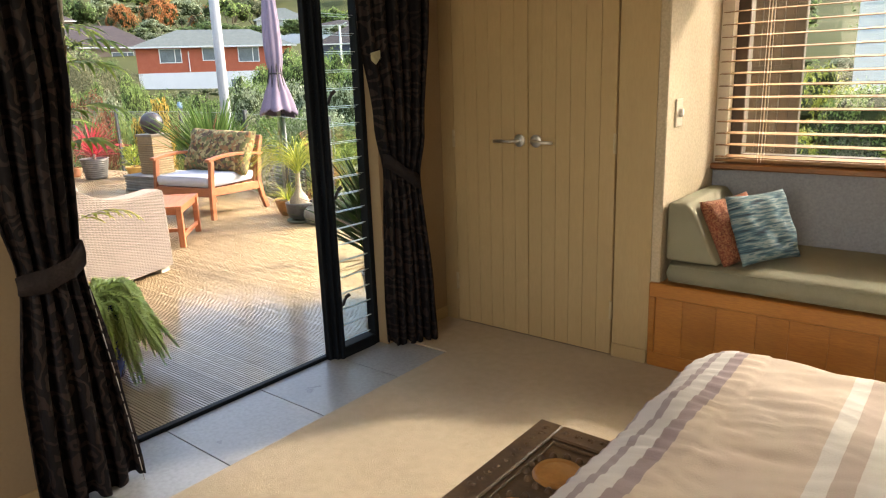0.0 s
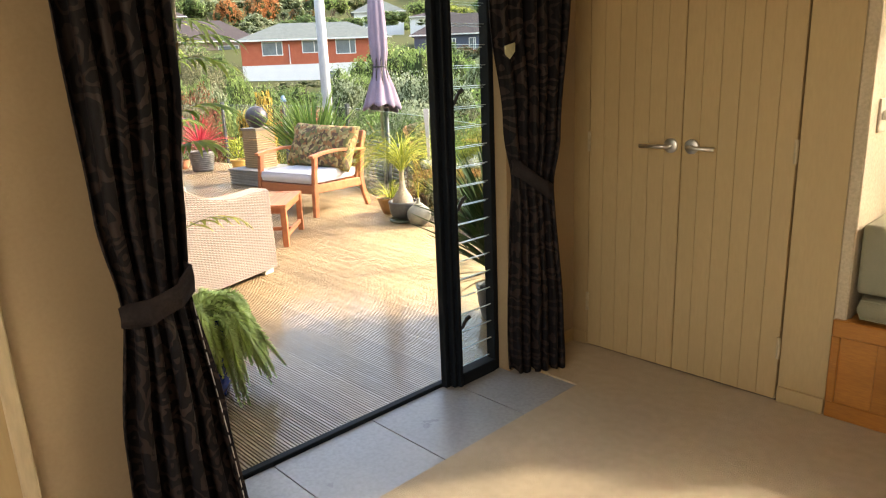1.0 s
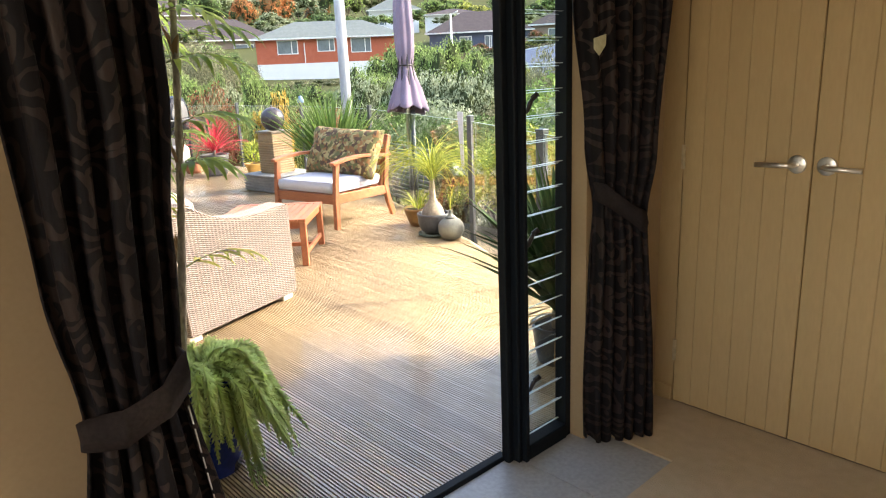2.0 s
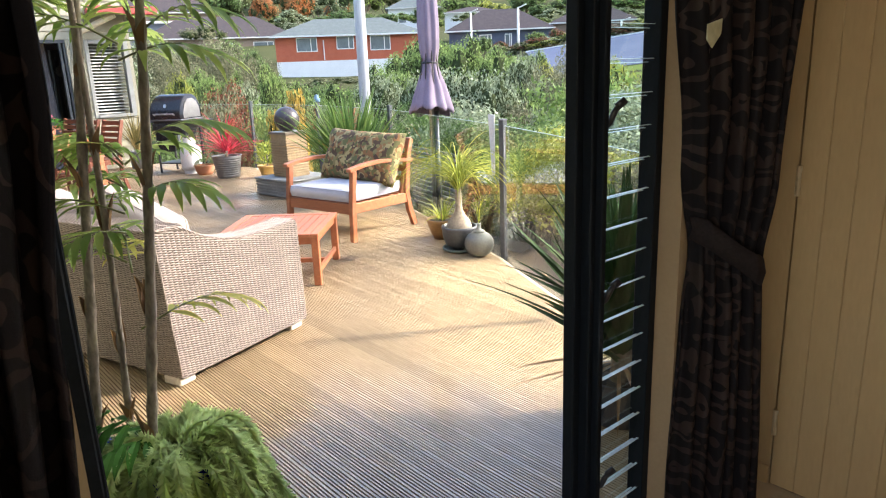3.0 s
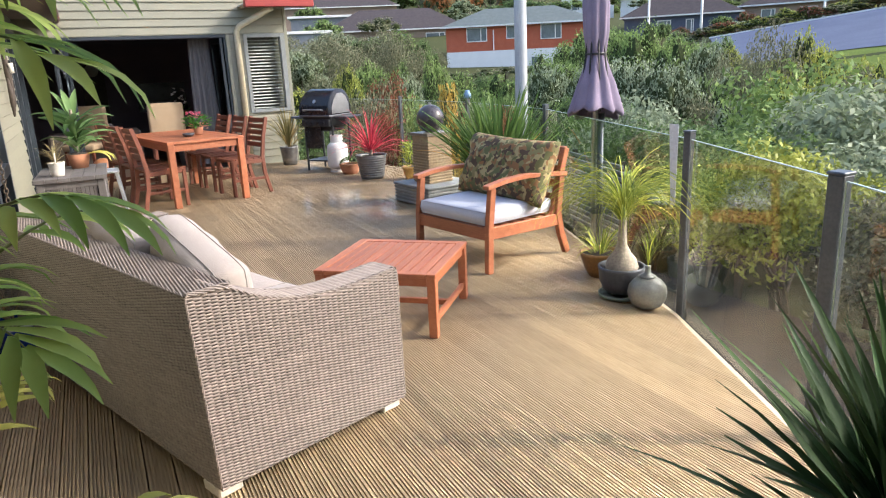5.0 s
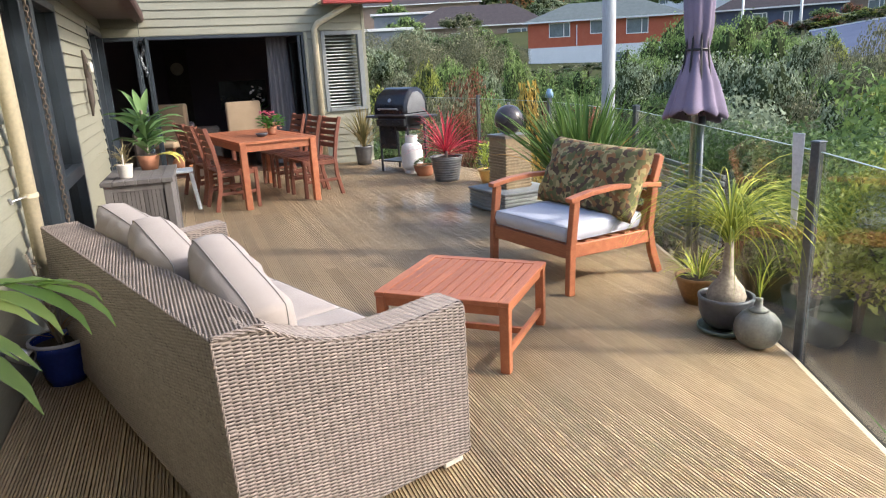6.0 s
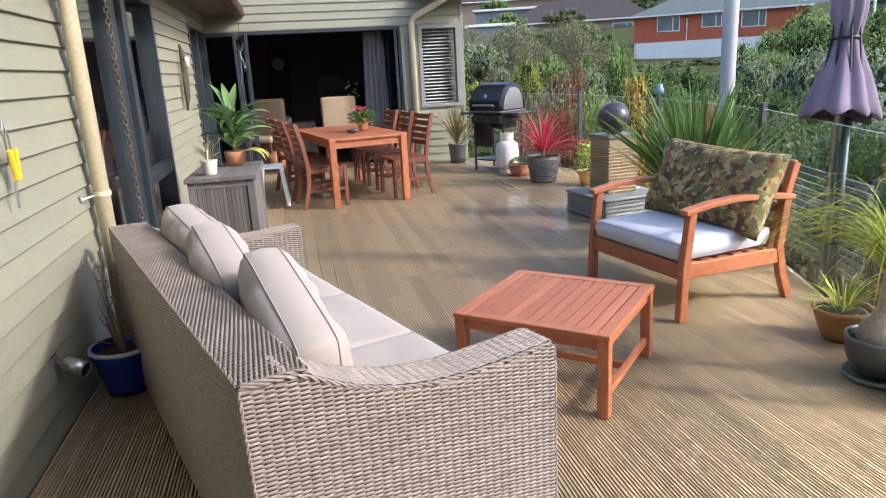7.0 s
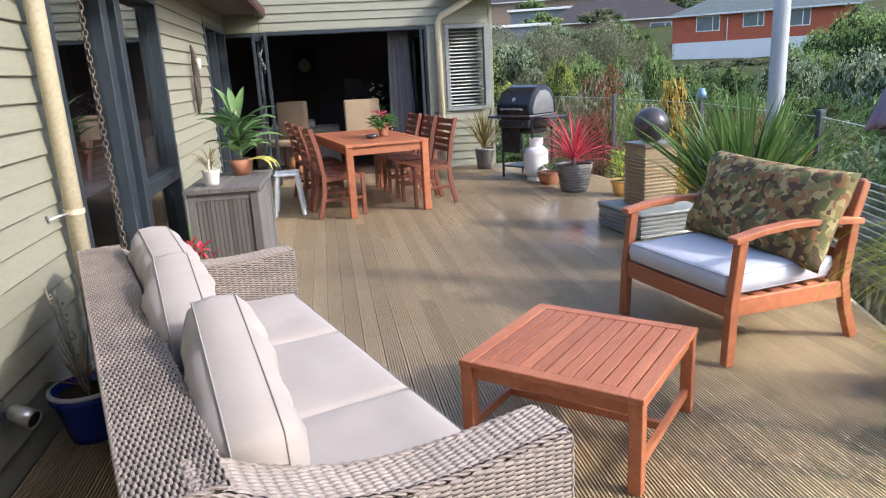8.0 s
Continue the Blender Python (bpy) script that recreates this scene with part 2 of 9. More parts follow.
def blade(bm, base, yaw, rise, length, width, droop, steps=7, fold=0.25, twist=0.0, tip=0.05, wmax=0.35, bend=2.0):
    """A strap leaf: leaves base at the angle rise over the ground, and bends down by droop (radians) to its tip; a low bend bends it early."""
    p = Vector(base)
    out = Vector((math.cos(yaw), math.sin(yaw), 0))
    side0 = Vector((-math.sin(yaw), math.cos(yaw), 0))
    rows = []
    for i in range(steps + 1):
        t = i / steps
        a = rise - droop * t ** bend
        d = out * math.cos(a) + Vector((0, 0, 1)) * math.sin(a)
        up = side0.cross(d) * -1
        w = width * (min(1, 0.45 + t / wmax * 0.55) if t < wmax else max(tip, 1 - ((t - wmax) / (1 - wmax)) ** 1.6))
        tw = twist * t
        s = side0 * math.cos(tw) + up * math.sin(tw)
        rows.append((bm.verts.new(p + s * w / 2 + up * w * fold), bm.verts.new(p), bm.verts.new(p - s * w / 2 + up * w * fold)))
        p = p + d * (length / steps)
    for r0, r1 in zip(rows, rows[1:]):
        bm.faces.new((r0[0], r0[1], r1[1], r1[0])), bm.faces.new((r0[1], r0[2], r1[2], r1[1]))


def pillow(sx, sy, sz, nx=20, ny=20, pinch=0.55, crumple=0.0, seed=0.0, edge=0.08):
    """A stuffed cushion lying flat round the origin, thick in the middle and thin at its seam."""
    bm = bmesh.new()
    top, bot = {}, {}
    for i in range(nx + 1):
        for j in range(ny + 1):
            u, v = 2 * i / nx - 1, 2 * j / ny - 1
            k = max(0.0, (1 - abs(u) ** 3.2) * (1 - abs(v) ** 3.2)) ** pinch
            px = sx / 2 * u * (1 - 0.06 * (1 - v * v) * abs(u) ** 2)
            py = sy / 2 * v * (1 - 0.06 * (1 - u * u) * abs(v) ** 2)
            c = crumple * noise.noise(Vector((u * 2.2 + seed, v * 2.2 - seed, seed))) + 0.4 * crumple * noise.noise(Vector((u * 6 + seed, v * 6, seed)))
            onb = i in (0, nx) or j in (0, ny)
            z = sz / 2 * (edge + (1 - edge) * k)
            if onb:
                top[i, j] = bot[i, j] = bm.verts.new((px, py, 0))
            else:
                top[i, j], bot[i, j] = bm.verts.new((px, py, z + c)), bm.verts.new((px, py, -z + c * 0.3))
    for i in range(nx):
        for j in range(ny):
            bm.faces.new((top[i, j], top[i + 1, j], top[i + 1, j + 1], top[i, j + 1]))
            bm.faces.new((bot[i, j], bot[i, j + 1], bot[i + 1, j + 1], bot[i + 1, j]))
    return bm


def moved(bm, m):
    bmesh.ops.transform(bm, matrix=m, verts=bm.verts)
    return bm


# ---- the bedroom shell ----
def setting(name, bm, material, label, category, smooth=False):
    return tagged(part(name, bm, material, None, "", smooth), label, category, "", "structure")


XI, XO = -2.62, -2.80          # inner and outer face of the wall with the glazed door
YW = 2.97                      # front of the wardrobe wall
YA = 3.64                      # back of the window alcove
CEIL = 2.45
setting("wall_west", B((XO, -2.2, -0.2, XI, 1.02, CEIL), (XO, 2.585, -0.2, -2.735, 3.82, CEIL), (-2.735, 2.47, -0.2, XI, 3.82, CEIL), (XO, 1.02, 2.1, XI, 2.47, CEIL)), M_PLASTER, "tan plastered bedroom wall with a glazed door opening", "wall")
setting("wall_wardrobe", B((XI, YW, -0.1, -2.535, YW + 0.1, CEIL), (-1.605, YW, -0.1, -1.43, YW + 0.1, CEIL), (-2.535, YW, 2.06, -1.605, YW + 0.1, CEIL)), M_WARDROBE, "tan painted wall round a pair of wardrobe doors", "wall")
setting("wall_return", B((-1.43, YW - 0.002, -0.1, -1.385, YA, CEIL), bevel=0.006), surf("warm_cream_plaster", (0.52, 0.43, 0.30), (0.56, 0.465, 0.33), 3, 0.8, 0.05, 90), "cream plastered return wall beside the window seat", "wall")
setting("wall_window", B((-1.43, YA, -0.1, 2.2, YA + 0.18, 0.852)), M_GREYWALL, "blue-grey plastered wall below the window sill", "wall")
setting("wall_window_head", B((-1.43, YA, 2.05, 2.2, YA + 0.18, CEIL), (2.05, YA, 0.84, 2.2, YA + 0.18, 2.05), (-1.43, YA, 0.84, -1.33, YA + 0.18, 2.05)), M_CREAM, "cream plastered wall round the bedroom window", "wall")
setting("wall_wardrobe_back", B((XI, YA, -0.1, -1.43, YA + 0.18, CEIL)), M_PLASTER, "plain back wall of the wardrobe", "wall")
setting("wall_east", B((2.2, -2.2, -0.1, 2.35, YA + 0.18, CEIL)), M_PLASTER, "tan plastered bedroom wall behind the bed", "wall")
# opening and lamp added out of view to brighten the bedroom
setting("wall_south", B((XO, -2.35, -0.1, -1.9, -2.2, CEIL), (0.9, -2.35, -0.1, 2.35, -2.2, CEIL), (-1.9, -2.35, -0.1, 0.9, -2.2, 0.8), (-1.9, -2.35, 2.1, 0.9, -2.2, CEIL)), M_PLASTER, "tan plastered bedroom wall with an added opening for fill light", "wall")
fill_lamp = new("window_daylight", bpy.data.lights.new("window_daylight", "AREA"))
fill_lamp.data.shape, fill_lamp.data.size, fill_lamp.data.size_y, fill_lamp.data.energy, fill_lamp.data.color = "RECTANGLE", 2.7, 1.25, 8.3, (1.0, 0.87, 0.70)
fill_lamp.matrix_world = look((-0.5, -2.25, 1.45), (-0.5, 0.0, 1.35))
setting("ceiling", B((XO, -2.35, CEIL, 2.35, YA + 0.18, CEIL + 0.1)), M_CEIL, "white painted bedroom ceiling", "ceiling")
setting("roof_bedroom", B((XO - 0.05, -2.6, CEIL + 0.1, 2.6, YA + 0.20, CEIL + 0.15)), M_GUTTER, "low dark red steel roof over the bedroom", "roof")
setting("floor", B((XI, -2.2, -0.12, 2.2, YA, -0.02), (XO, 1.02, -0.12, XI, 2.47, -0.02)), M_GROUT, "concrete floor slab", "floor")
cb = bmesh.new()
cf = cb.faces.new([cb.verts.new((x, y, 0.008)) for x, y in ((-2.30, -2.2), (2.2, -2.2), (2.2, YW), (XI, YW), (XI, 2.556), (-2.30, 2.556))])
for v in [q for q in bmesh.ops.extrude_face_region(cb, geom=[cf])["geom"] if isinstance(q, bmesh.types.BMVert)]:
    v.co.z = -0.02
bmesh.ops.recalc_face_normals(cb, faces=cb.faces)
setting("carpet", cb, M_CARPET, "short beige wool carpet", "carpet")
tiles = thing("tile_strip", "row of large grey porcelain floor tiles inside the door", "floor tiles", kind="structure")
for k in range(-7, 4):
    y0, y1 = 1.745 + 0.4555 * (k - 1), 1.745 + 0.4555 * k
    if y0 < -2.2:
        continue
    y1 = min(y1, 2.556)
    if y1 - y0 > 0.05:
        part("tile", B((-2.742, y0 + 0.002, -0.02, -2.303, y1 - 0.002, 0.002), bevel=0.0015), M_TILE, tiles)
M_TRIM = surf("pale_timber_trim", (0.55, 0.44, 0.28), (0.60, 0.48, 0.31), 6, 0.5, 0.06, 60, stretch=(1, 1, 0.2))
setting("trim", B((XI, 0.505, 0, XI + 0.022, 0.545, 2.08), (XI, -0.42, 0, XI + 0.022, -0.38, 2.08), (XI, -0.42, 2.04, XI + 0.022, 0.545, 2.08), bevel=0.004), M_TRIM, "pale timber architrave on the bedroom wall", "trim")
setting("door_1", B((XI + 0.001, -0.38, 0.01, XI + 0.012, 0.505, 2.04)), M_WARDROBE, "closed tan flush door in the bedroom wall", "door")
setting("baseboard", B((XI, 0.545, 0, XI + 0.012, 1.02, 0.07), (XI, 2.556, 0.008, XI + 0.012, YW, 0.075), (-1.605, YW - 0.012, 0.008, -1.43, YW, 0.075), (XI, YW - 0.012, 0.008, -2.535, YW, 0.075), bevel=0.003), M_WARDROBE, "low tan painted baseboard", "baseboard")

# the glazed door's frame, with a narrow louvre light beside it
frame_1 = thing("door_2", "charcoal aluminium door frame with a louvre window beside the open doorway", "door frame", kind="structure")
XF0, XF1 = -2.805, -2.70
part("jamb", B((XF0, 1.02, 0, XF1, 1.052, 2.1), (XF0 + 0.03, 1.052, 0, XF1 - 0.045, 1.066, 2.06), bevel=0.003), M_ALU, frame_1)
part("mullion", B((-2.75, 2.150, 0.0, -2.715, 2.178, 2.06), (-2.755, 2.178, 0, -2.69, 2.198, 2.1), (-2.75, 2.198, 0, -2.672, 2.218, 2.1), bevel=0.003), M_ALU, frame_1)
part("jamb", B((-2.733, 2.437, 0, -2.682, 2.4695, 2.1), bevel=0.003), M_ALU, frame_1)
part("head", B((XF0, 1.02, 2.04, XF1, 2.4695, 2.1), bevel=0.003), M_ALU, frame_1)
part("sill", B((-2.745, 2.220, 0.0, -2.675, 2.437, 0.06), bevel=0.004), M_ALU, frame_1)
part("threshold", B((XF0 + 0.015, 1.066, -0.03, -2.765, 2.185, 0.010), (-2.765, 1.066, -0.03, -2.744, 2.160, 0.018), bevel=0.003), M_ALU, frame_1)
M_LOUVRE = thin_glass("louvre_glass", (0.88, 0.95, 0.93))
M_LEDGE = surf("pale_glass_edge", (0.62, 0.72, 0.70), (0.68, 0.78, 0.76), 6, 0.15, 0.0, 60)


def sheet(y0, y1, h, m):
    """A thin pane that faces into the room."""
    bm = bmesh.new()
    bm.faces.new([bm.verts.new(m @ Vector(p)) for p in ((0, y0, -h), (0, y1, -h), (0, y1, h), (0, y0, h))])
    return bm


for k in range(24):
    z = 0.12 + 0.082 * k
    if z > 2.0:
        break
    lv = part("louvre", sheet(2.222, 2.435, 0.0455, pose(-2.708, 0, z, 0, 10, 0)), M_LOUVRE, frame_1)
    lv.visible_shadow = False
    part("louvre_edge", B((-0.003, 2.222, -0.0468, 0.003, 2.435, -0.0455), (-0.003, 2.222, 0.0455, 0.003, 2.435, 0.0468), m=pose(-2.708, 0, z, 0, 10, 0)), M_LEDGE, frame_1)
M_BLACK = surf("black_plastic", (0.012, 0.012, 0.013), (0.018, 0.018, 0.02), 10, 0.35, 0.02, 90)
for z in (0.30, 0.83, 1.27):
    bm = tube([(-2.685, 2.224, z - 0.03), (-2.675, 2.225, z - 0.018), (-2.668, 2.229, z + 0.004), (-2.66, 2.235, z + 0.022)], [0.005, 0.007, 0.008, 0.006], 8)
    beam((-2.663, 2.232, z + 0.018), (-2.650, 2.248, z + 0.034), 0.008, 0.017, bm)
    part("louvre_handle", bm, M_BLACK, frame_1, "black louvre lever", True)

# ---- the outside walls ----
YL = 0.90                      # face of the long house wall
XE = -13.85                    # face of the end wall
TOP = 2.30


def boarded(name, label, strips, axis, face):
    """A wall of lapped weatherboards. strips: (a0, a1, z0, z1) along the wall; axis 'x' for a wall that faces +y, 'y' for one that faces +x."""
    w = thing(name, label, "wall", kind="structure")
    core, cache = bmesh.new(), {}
    for a0, a1, z0, z1 in strips:
        if axis == "x":
            c = B((a0, face - 0.16, z0, a1, face - 0.012, z1))
        else:
            c = B((face - 0.16, a0, z0, face - 0.012, a1, z1))
        tmp = bpy.data.meshes.new("t")
        c.to_mesh(tmp)
        c.free()
        core.from_mesh(tmp)
        bpy.data.meshes.remove(tmp)
    part("backing", core, M_DARKGAP, w)
    step = 0.1145
    for a0, a1, z0, z1 in strips:
        k = math.floor(z0 / step)
        while k * step < z1 - 0.02:
            zb, zt = max(z0, k * step), min(z1, (k + 1) * step + 0.012)
            key = (round(a1 - a0, 3), round(zt - zb, 3))
            if key not in cache:
                n, h = a1 - a0, zt - zb
                bm = bmesh.new()
                th0, th1 = 0.026, 0.005
                prof = [(-0.012, 0.0), (th0 - 0.002, 0.0), (th0, 0.003), (th1, h), (-0.012, h)]
                ends = []
                for s in (0, n):
                    ends.append([bm.verts.new((s, o, z) if axis == "x" else (o, s, z)) for o, z in prof])
                for i in range(5):
                    j = (i + 1) % 5
                    bm.faces.new((ends[0][i], ends[0][j], ends[1][j], ends[1][i]))
                bm.faces.new(ends[0][::-1]), bm.faces.new(ends[1])
                bmesh.ops.recalc_face_normals(bm, faces=bm.faces)
                me = bpy.data.meshes.new("weatherboard")
                bm.to_mesh(me)
                bm.free()
                me.materials.append(M_BOARD)
                cache[key] = me
            share("weatherboard", cache[key], w, Matrix.Translation((a0, face, zb) if axis == "x" else (face, a0, zb)))
            k += 1
    return w


boarded("wall_house", "sage-cream painted weatherboard house wall along the deck", [(-7.36, -2.80, -0.05, TOP), (-12.1, -9.80, -0.05, TOP), (-9.80, -7.36, 2.1, TOP), (XE, -12.1, 2.1, TOP)], "x", YL)
boarded("wall_end", "sage-cream weatherboard end wall round a wide folding-door opening", [(YL, 3.74, 2.05, 3.2), (3.74, 4.66, 2.05, 3.2), (3.74, 4.66, -0.05, 0.83), (3.74, 3.98, 0.83, 2.05)], "y", XE)
setting("wall_end_side", B((XE - 5.2, 4.50, -0.1, XE - 0.16, 4.66, 3.2)), M_BOARD, "side wall of the end room", "wall")
setting("corner_trim", B((XE - 0.01, 3.715, 0, XE + 0.035, 3.765, 2.05), (XE - 0.02, 4.635, -0.1, XE + 0.03, 4.685, 3.2), bevel=0.004), M_BOARD, "painted corner boards on the end wall", "trim")

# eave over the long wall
# eave's shade put into a darker colour than the end soffit's
setting("eave_soffit", B((XE + 0.02, YL - 0.1, TOP, -2.81, 1.40, TOP + 0.02)), surf("soffit_shade_tone", (0.20, 0.17, 0.15), (0.24, 0.205, 0.18), 4, 0.75, 0.05, 60), "painted soffit under the long eave, its shade put into the grey-brown colour", "eave")
gut = bmesh.new()
for s0, s1 in ((XE + 0.02, -2.81),):
    prof = [(1.37, 2.25), (1.48, 2.25), (1.50, 2.28), (1.50, 2.36), (1.485, 2.36), (1.485, 2.28), (1.385, 2.28), (1.37, 2.40)]
    e0 = [gut.verts.new((s0, a, b)) for a, b in prof]
    e1 = [gut.verts.new((s1, a, b)) for a, b in prof]
    for i in range(len(prof)):
        j = (i + 1) % len(prof)
        gut.faces.new((e0[i], e0[j], e1[j], e1[i]))
    gut.faces.new(e0[::-1]), gut.faces.new(e1)
setting("gutter", gut, M_GUTTER, "dark oxblood steel gutter along the eave", "gutter")
setting("roof_house", B((XE - 5, -4.0, TOP + 0.1, -3.15, 1.37, TOP + 0.18)), M_GUTTER, "dark red steel roof over the long wall", "roof")

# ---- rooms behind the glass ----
setting("room_end", B((XE - 5.2, 0.0, -0.1, XE - 5.1, 4.5, 2.5), (XE - 5.2, -0.1, -0.1, XE - 0.16, 0.0, 2.5)), M_DARKROOM, "dark walls of the dining room", "wall")
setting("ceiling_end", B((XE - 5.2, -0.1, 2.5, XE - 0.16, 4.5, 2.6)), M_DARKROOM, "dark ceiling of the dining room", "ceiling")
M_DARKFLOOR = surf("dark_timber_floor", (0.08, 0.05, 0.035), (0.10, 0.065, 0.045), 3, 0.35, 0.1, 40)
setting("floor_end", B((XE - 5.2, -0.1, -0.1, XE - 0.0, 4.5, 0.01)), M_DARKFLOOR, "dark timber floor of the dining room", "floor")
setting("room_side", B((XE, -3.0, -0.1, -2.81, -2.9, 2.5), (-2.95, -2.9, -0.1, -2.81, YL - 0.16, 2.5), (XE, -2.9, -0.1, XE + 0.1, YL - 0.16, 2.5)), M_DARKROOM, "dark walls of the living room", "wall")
setting("ceiling_side", B((XE, -3.0, 2.5, -2.81, YL - 0.16, 2.6)), M_DARKROOM, "dark ceiling of the living room", "ceiling")
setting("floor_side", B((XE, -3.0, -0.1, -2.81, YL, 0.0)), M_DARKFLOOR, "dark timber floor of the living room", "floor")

# glazed joinery in the long wall
win_a = thing("window_1", "blue-grey aluminium sliding doors with dark glass in the house wall", "glazed door", kind="structure")
YG = YL - 0.05
part("outer_frame", B((-7.47, YL - 0.10, 0, -7.36, YL + 0.03, 2.1), (-9.80, YL - 0.10, 0, -9.74, YL + 0.03, 2.1), (-9.74, YL - 0.10, 2.04, -7.47, YL + 0.03, 2.1), (-9.74, YL - 0.10, 0, -7.47, YL + 0.03, 0.06), bevel=0.004), M_GREYALU, win_a)
part("stile", B((-8.47, YL - 0.08, 0.06, -8.33, YL + 0.015, 2.04), bevel=0.004), M_GREYALU, win_a)
part("stile", B((-8.66, YL - 0.05, 0.06, -8.54, YL + 0.045, 2.04), bevel=0.004), M_GREYALU, win_a)
part("rail", B((-9.74, YL - 0.05, 0.66, -8.66, YL + 0.03, 0.76), bevel=0.004), M_GREYALU, win_a)
for x0, x1, z0, z1 in ((-8.33, -7.47, 0.06, 2.04), (-9.74, -8.66, 0.76, 2.04), (-9.74, -8.66, 0.06, 0.66)):
    part("pane", B((x0, YG - 0.003, z0, x1, YG + 0.003, z1)), M_DARKGLASS, win_a).visible_shadow = False
win_b = thing("window_2", "tall dark window beside the end wall corner", "window", kind="structure")
part("window_frame", B((-12.18, YL - 0.1, 0, -12.1, YL + 0.03, 2.1), (-13.84, YL - 0.1, 0, -13.75, YL + 0.03, 2.1), (-13.0, YL - 0.1, 0.06, -12.93, YL + 0.02, 2.04), (-13.75, YL - 0.1, 2.04, -12.18, YL + 0.03, 2.1), (-13.75, YL - 0.1, 0, -12.18, YL + 0.03, 0.06), bevel=0.004), M_GREYALU, win_b)
for x0, x1 in ((-12.93, -12.18), (-13.75, -13.0)):
    part("pane", B((x0, YG - 0.003, 0.06, x1, YG + 0.003, 2.04)), M_DARKGLASS, win_b).visible_shadow = False
# folding doors pushed to both sides of the end opening
fold = thing("door_3", "grey folding glass doors pushed open in the end wall", "folding door", kind="structure")
part("head", B((XE - 0.12, YL + 0.03, 2.0, XE + 0.02, 3.715, 2.05), bevel=0.004), M_GREYALU, fold)


def fold_leaf(y, x0, x1, dy=0.0):
    """One glazed leaf that stands out from the wall line."""
    part("leaf_frame", B((x0 - 0.025, y - 0.02, 0.02, x0 + 0.025, y + 0.02, 2.0), (x1 - 0.025, y + dy - 0.02, 0.02, x1 + 0.025, y + dy + 0.02, 2.0), bevel=0.003), M_GREYALU, fold)
    bm = bmesh.new()
    for z in (0.06, 1.96):
        beam((x0, y, z), (x1, y + dy, z), 0.04, 0.08, bm)
    part("leaf_rail", bm, M_GREYALU, fold)
    part("pane", beam((x0, y, 1.01), (x1, y + dy, 1.01), 0.006, 1.84), M_DARKGLASS, fold).visible_shadow = False


fold_leaf(1.36, XE + 0.05, XE + 0.72)
fold_leaf(1.46, XE + 0.05, XE + 0.70, 0.05)
fold_leaf(3.60, XE - 0.60, XE - 0.02, 0.04)
fold_leaf(3.68, XE - 0.60, XE - 0.02, 0.02)
win_c = thing("window_3", "white-slatted window with a blind in the end wall", "window", kind="structure")
part("window_frame", B((XE - 0.1, 3.98, 0.83, XE + 0.035, 4.04, 2.05), (XE - 0.1, 4.56, 0.83, XE + 0.035, 4.635, 2.05), (XE - 0.1, 4.04, 1.99, XE + 0.035, 4.56, 2.05), (XE - 0.1, 4.04, 0.83, XE + 0.05, 4.56, 0.88), bevel=0.004), surf("pale_blue_grey_frame", (0.20, 0.215, 0.21), (0.24, 0.255, 0.25), 6, 0.4, 0.03, 90), win_c)
part("pane", B((XE - 0.03, 4.04, 0.88, XE - 0.024, 4.56, 1.99)), M_DARKGLASS, win_c).visible_shadow = False
M_SLAT = surf("white_slat", (0.72, 0.70, 0.66), (0.76, 0.74, 0.70), 6, 0.5, 0.03, 60)
for k in range(22):
    part("slat", B((-0.02, 4.05, -0.002, 0.02, 4.55, 0.002), m=pose(XE - 0.09, 0, 0.9 + k * 0.05, 0, 25, 0)), M_SLAT, win_c)

# eave and pipes on the end wall
setting("eave_end", B((XE + 0.03, 3.95, 2.44, XE + 0.48, 5.0, 2.46)), M_SOFFIT, "painted soffit at the end wall", "eave")
setting("gutter_end", B((XE + 0.46, 3.95, 2.40, XE + 0.58, 5.0, 2.52), bevel=0.01), surf("red_fascia", (0.32, 0.04, 0.035), (0.36, 0.05, 0.04), 5, 0.4, 0.03, 60), "red steel gutter at the end wall", "gutter")
setting("roof_end", B((XE - 5.4, -0.4, 3.2, XE + 0.02, 5.0, 3.4)), M_GUTTER, "red roof over the end room", "roof")

# ---- the deck ----
RAIL = [(-13.85, 5.28), (-11.7, 5.66), (-9.9, 5.76), (-7.9, 5.48), (-6.45, 4.93), (-5.17, 4.45), (-3.95, 3.86), (-2.80, 3.25)]
EDGE = [(x, y - 0.06) for x, y in RAIL]


def edge_x(y, side):
    """Where the deck's edge lies at y: side 1 towards the bedroom, 0 towards the end wall."""
    pts = EDGE if side else EDGE[::-1]
    best = None
    for (xa, ya), (xb, yb) in zip(EDGE, EDGE[1:]):
        if min(ya, yb) <= y <= max(ya, yb) and abs(ya - yb) > 1e-6:
            x = xa + (xb - xa) * (y - ya) / (yb - ya)
            if side:
                best = x if best is None else max(best, x)
            else:
                best = x if best is None else min(best, x)
    return best


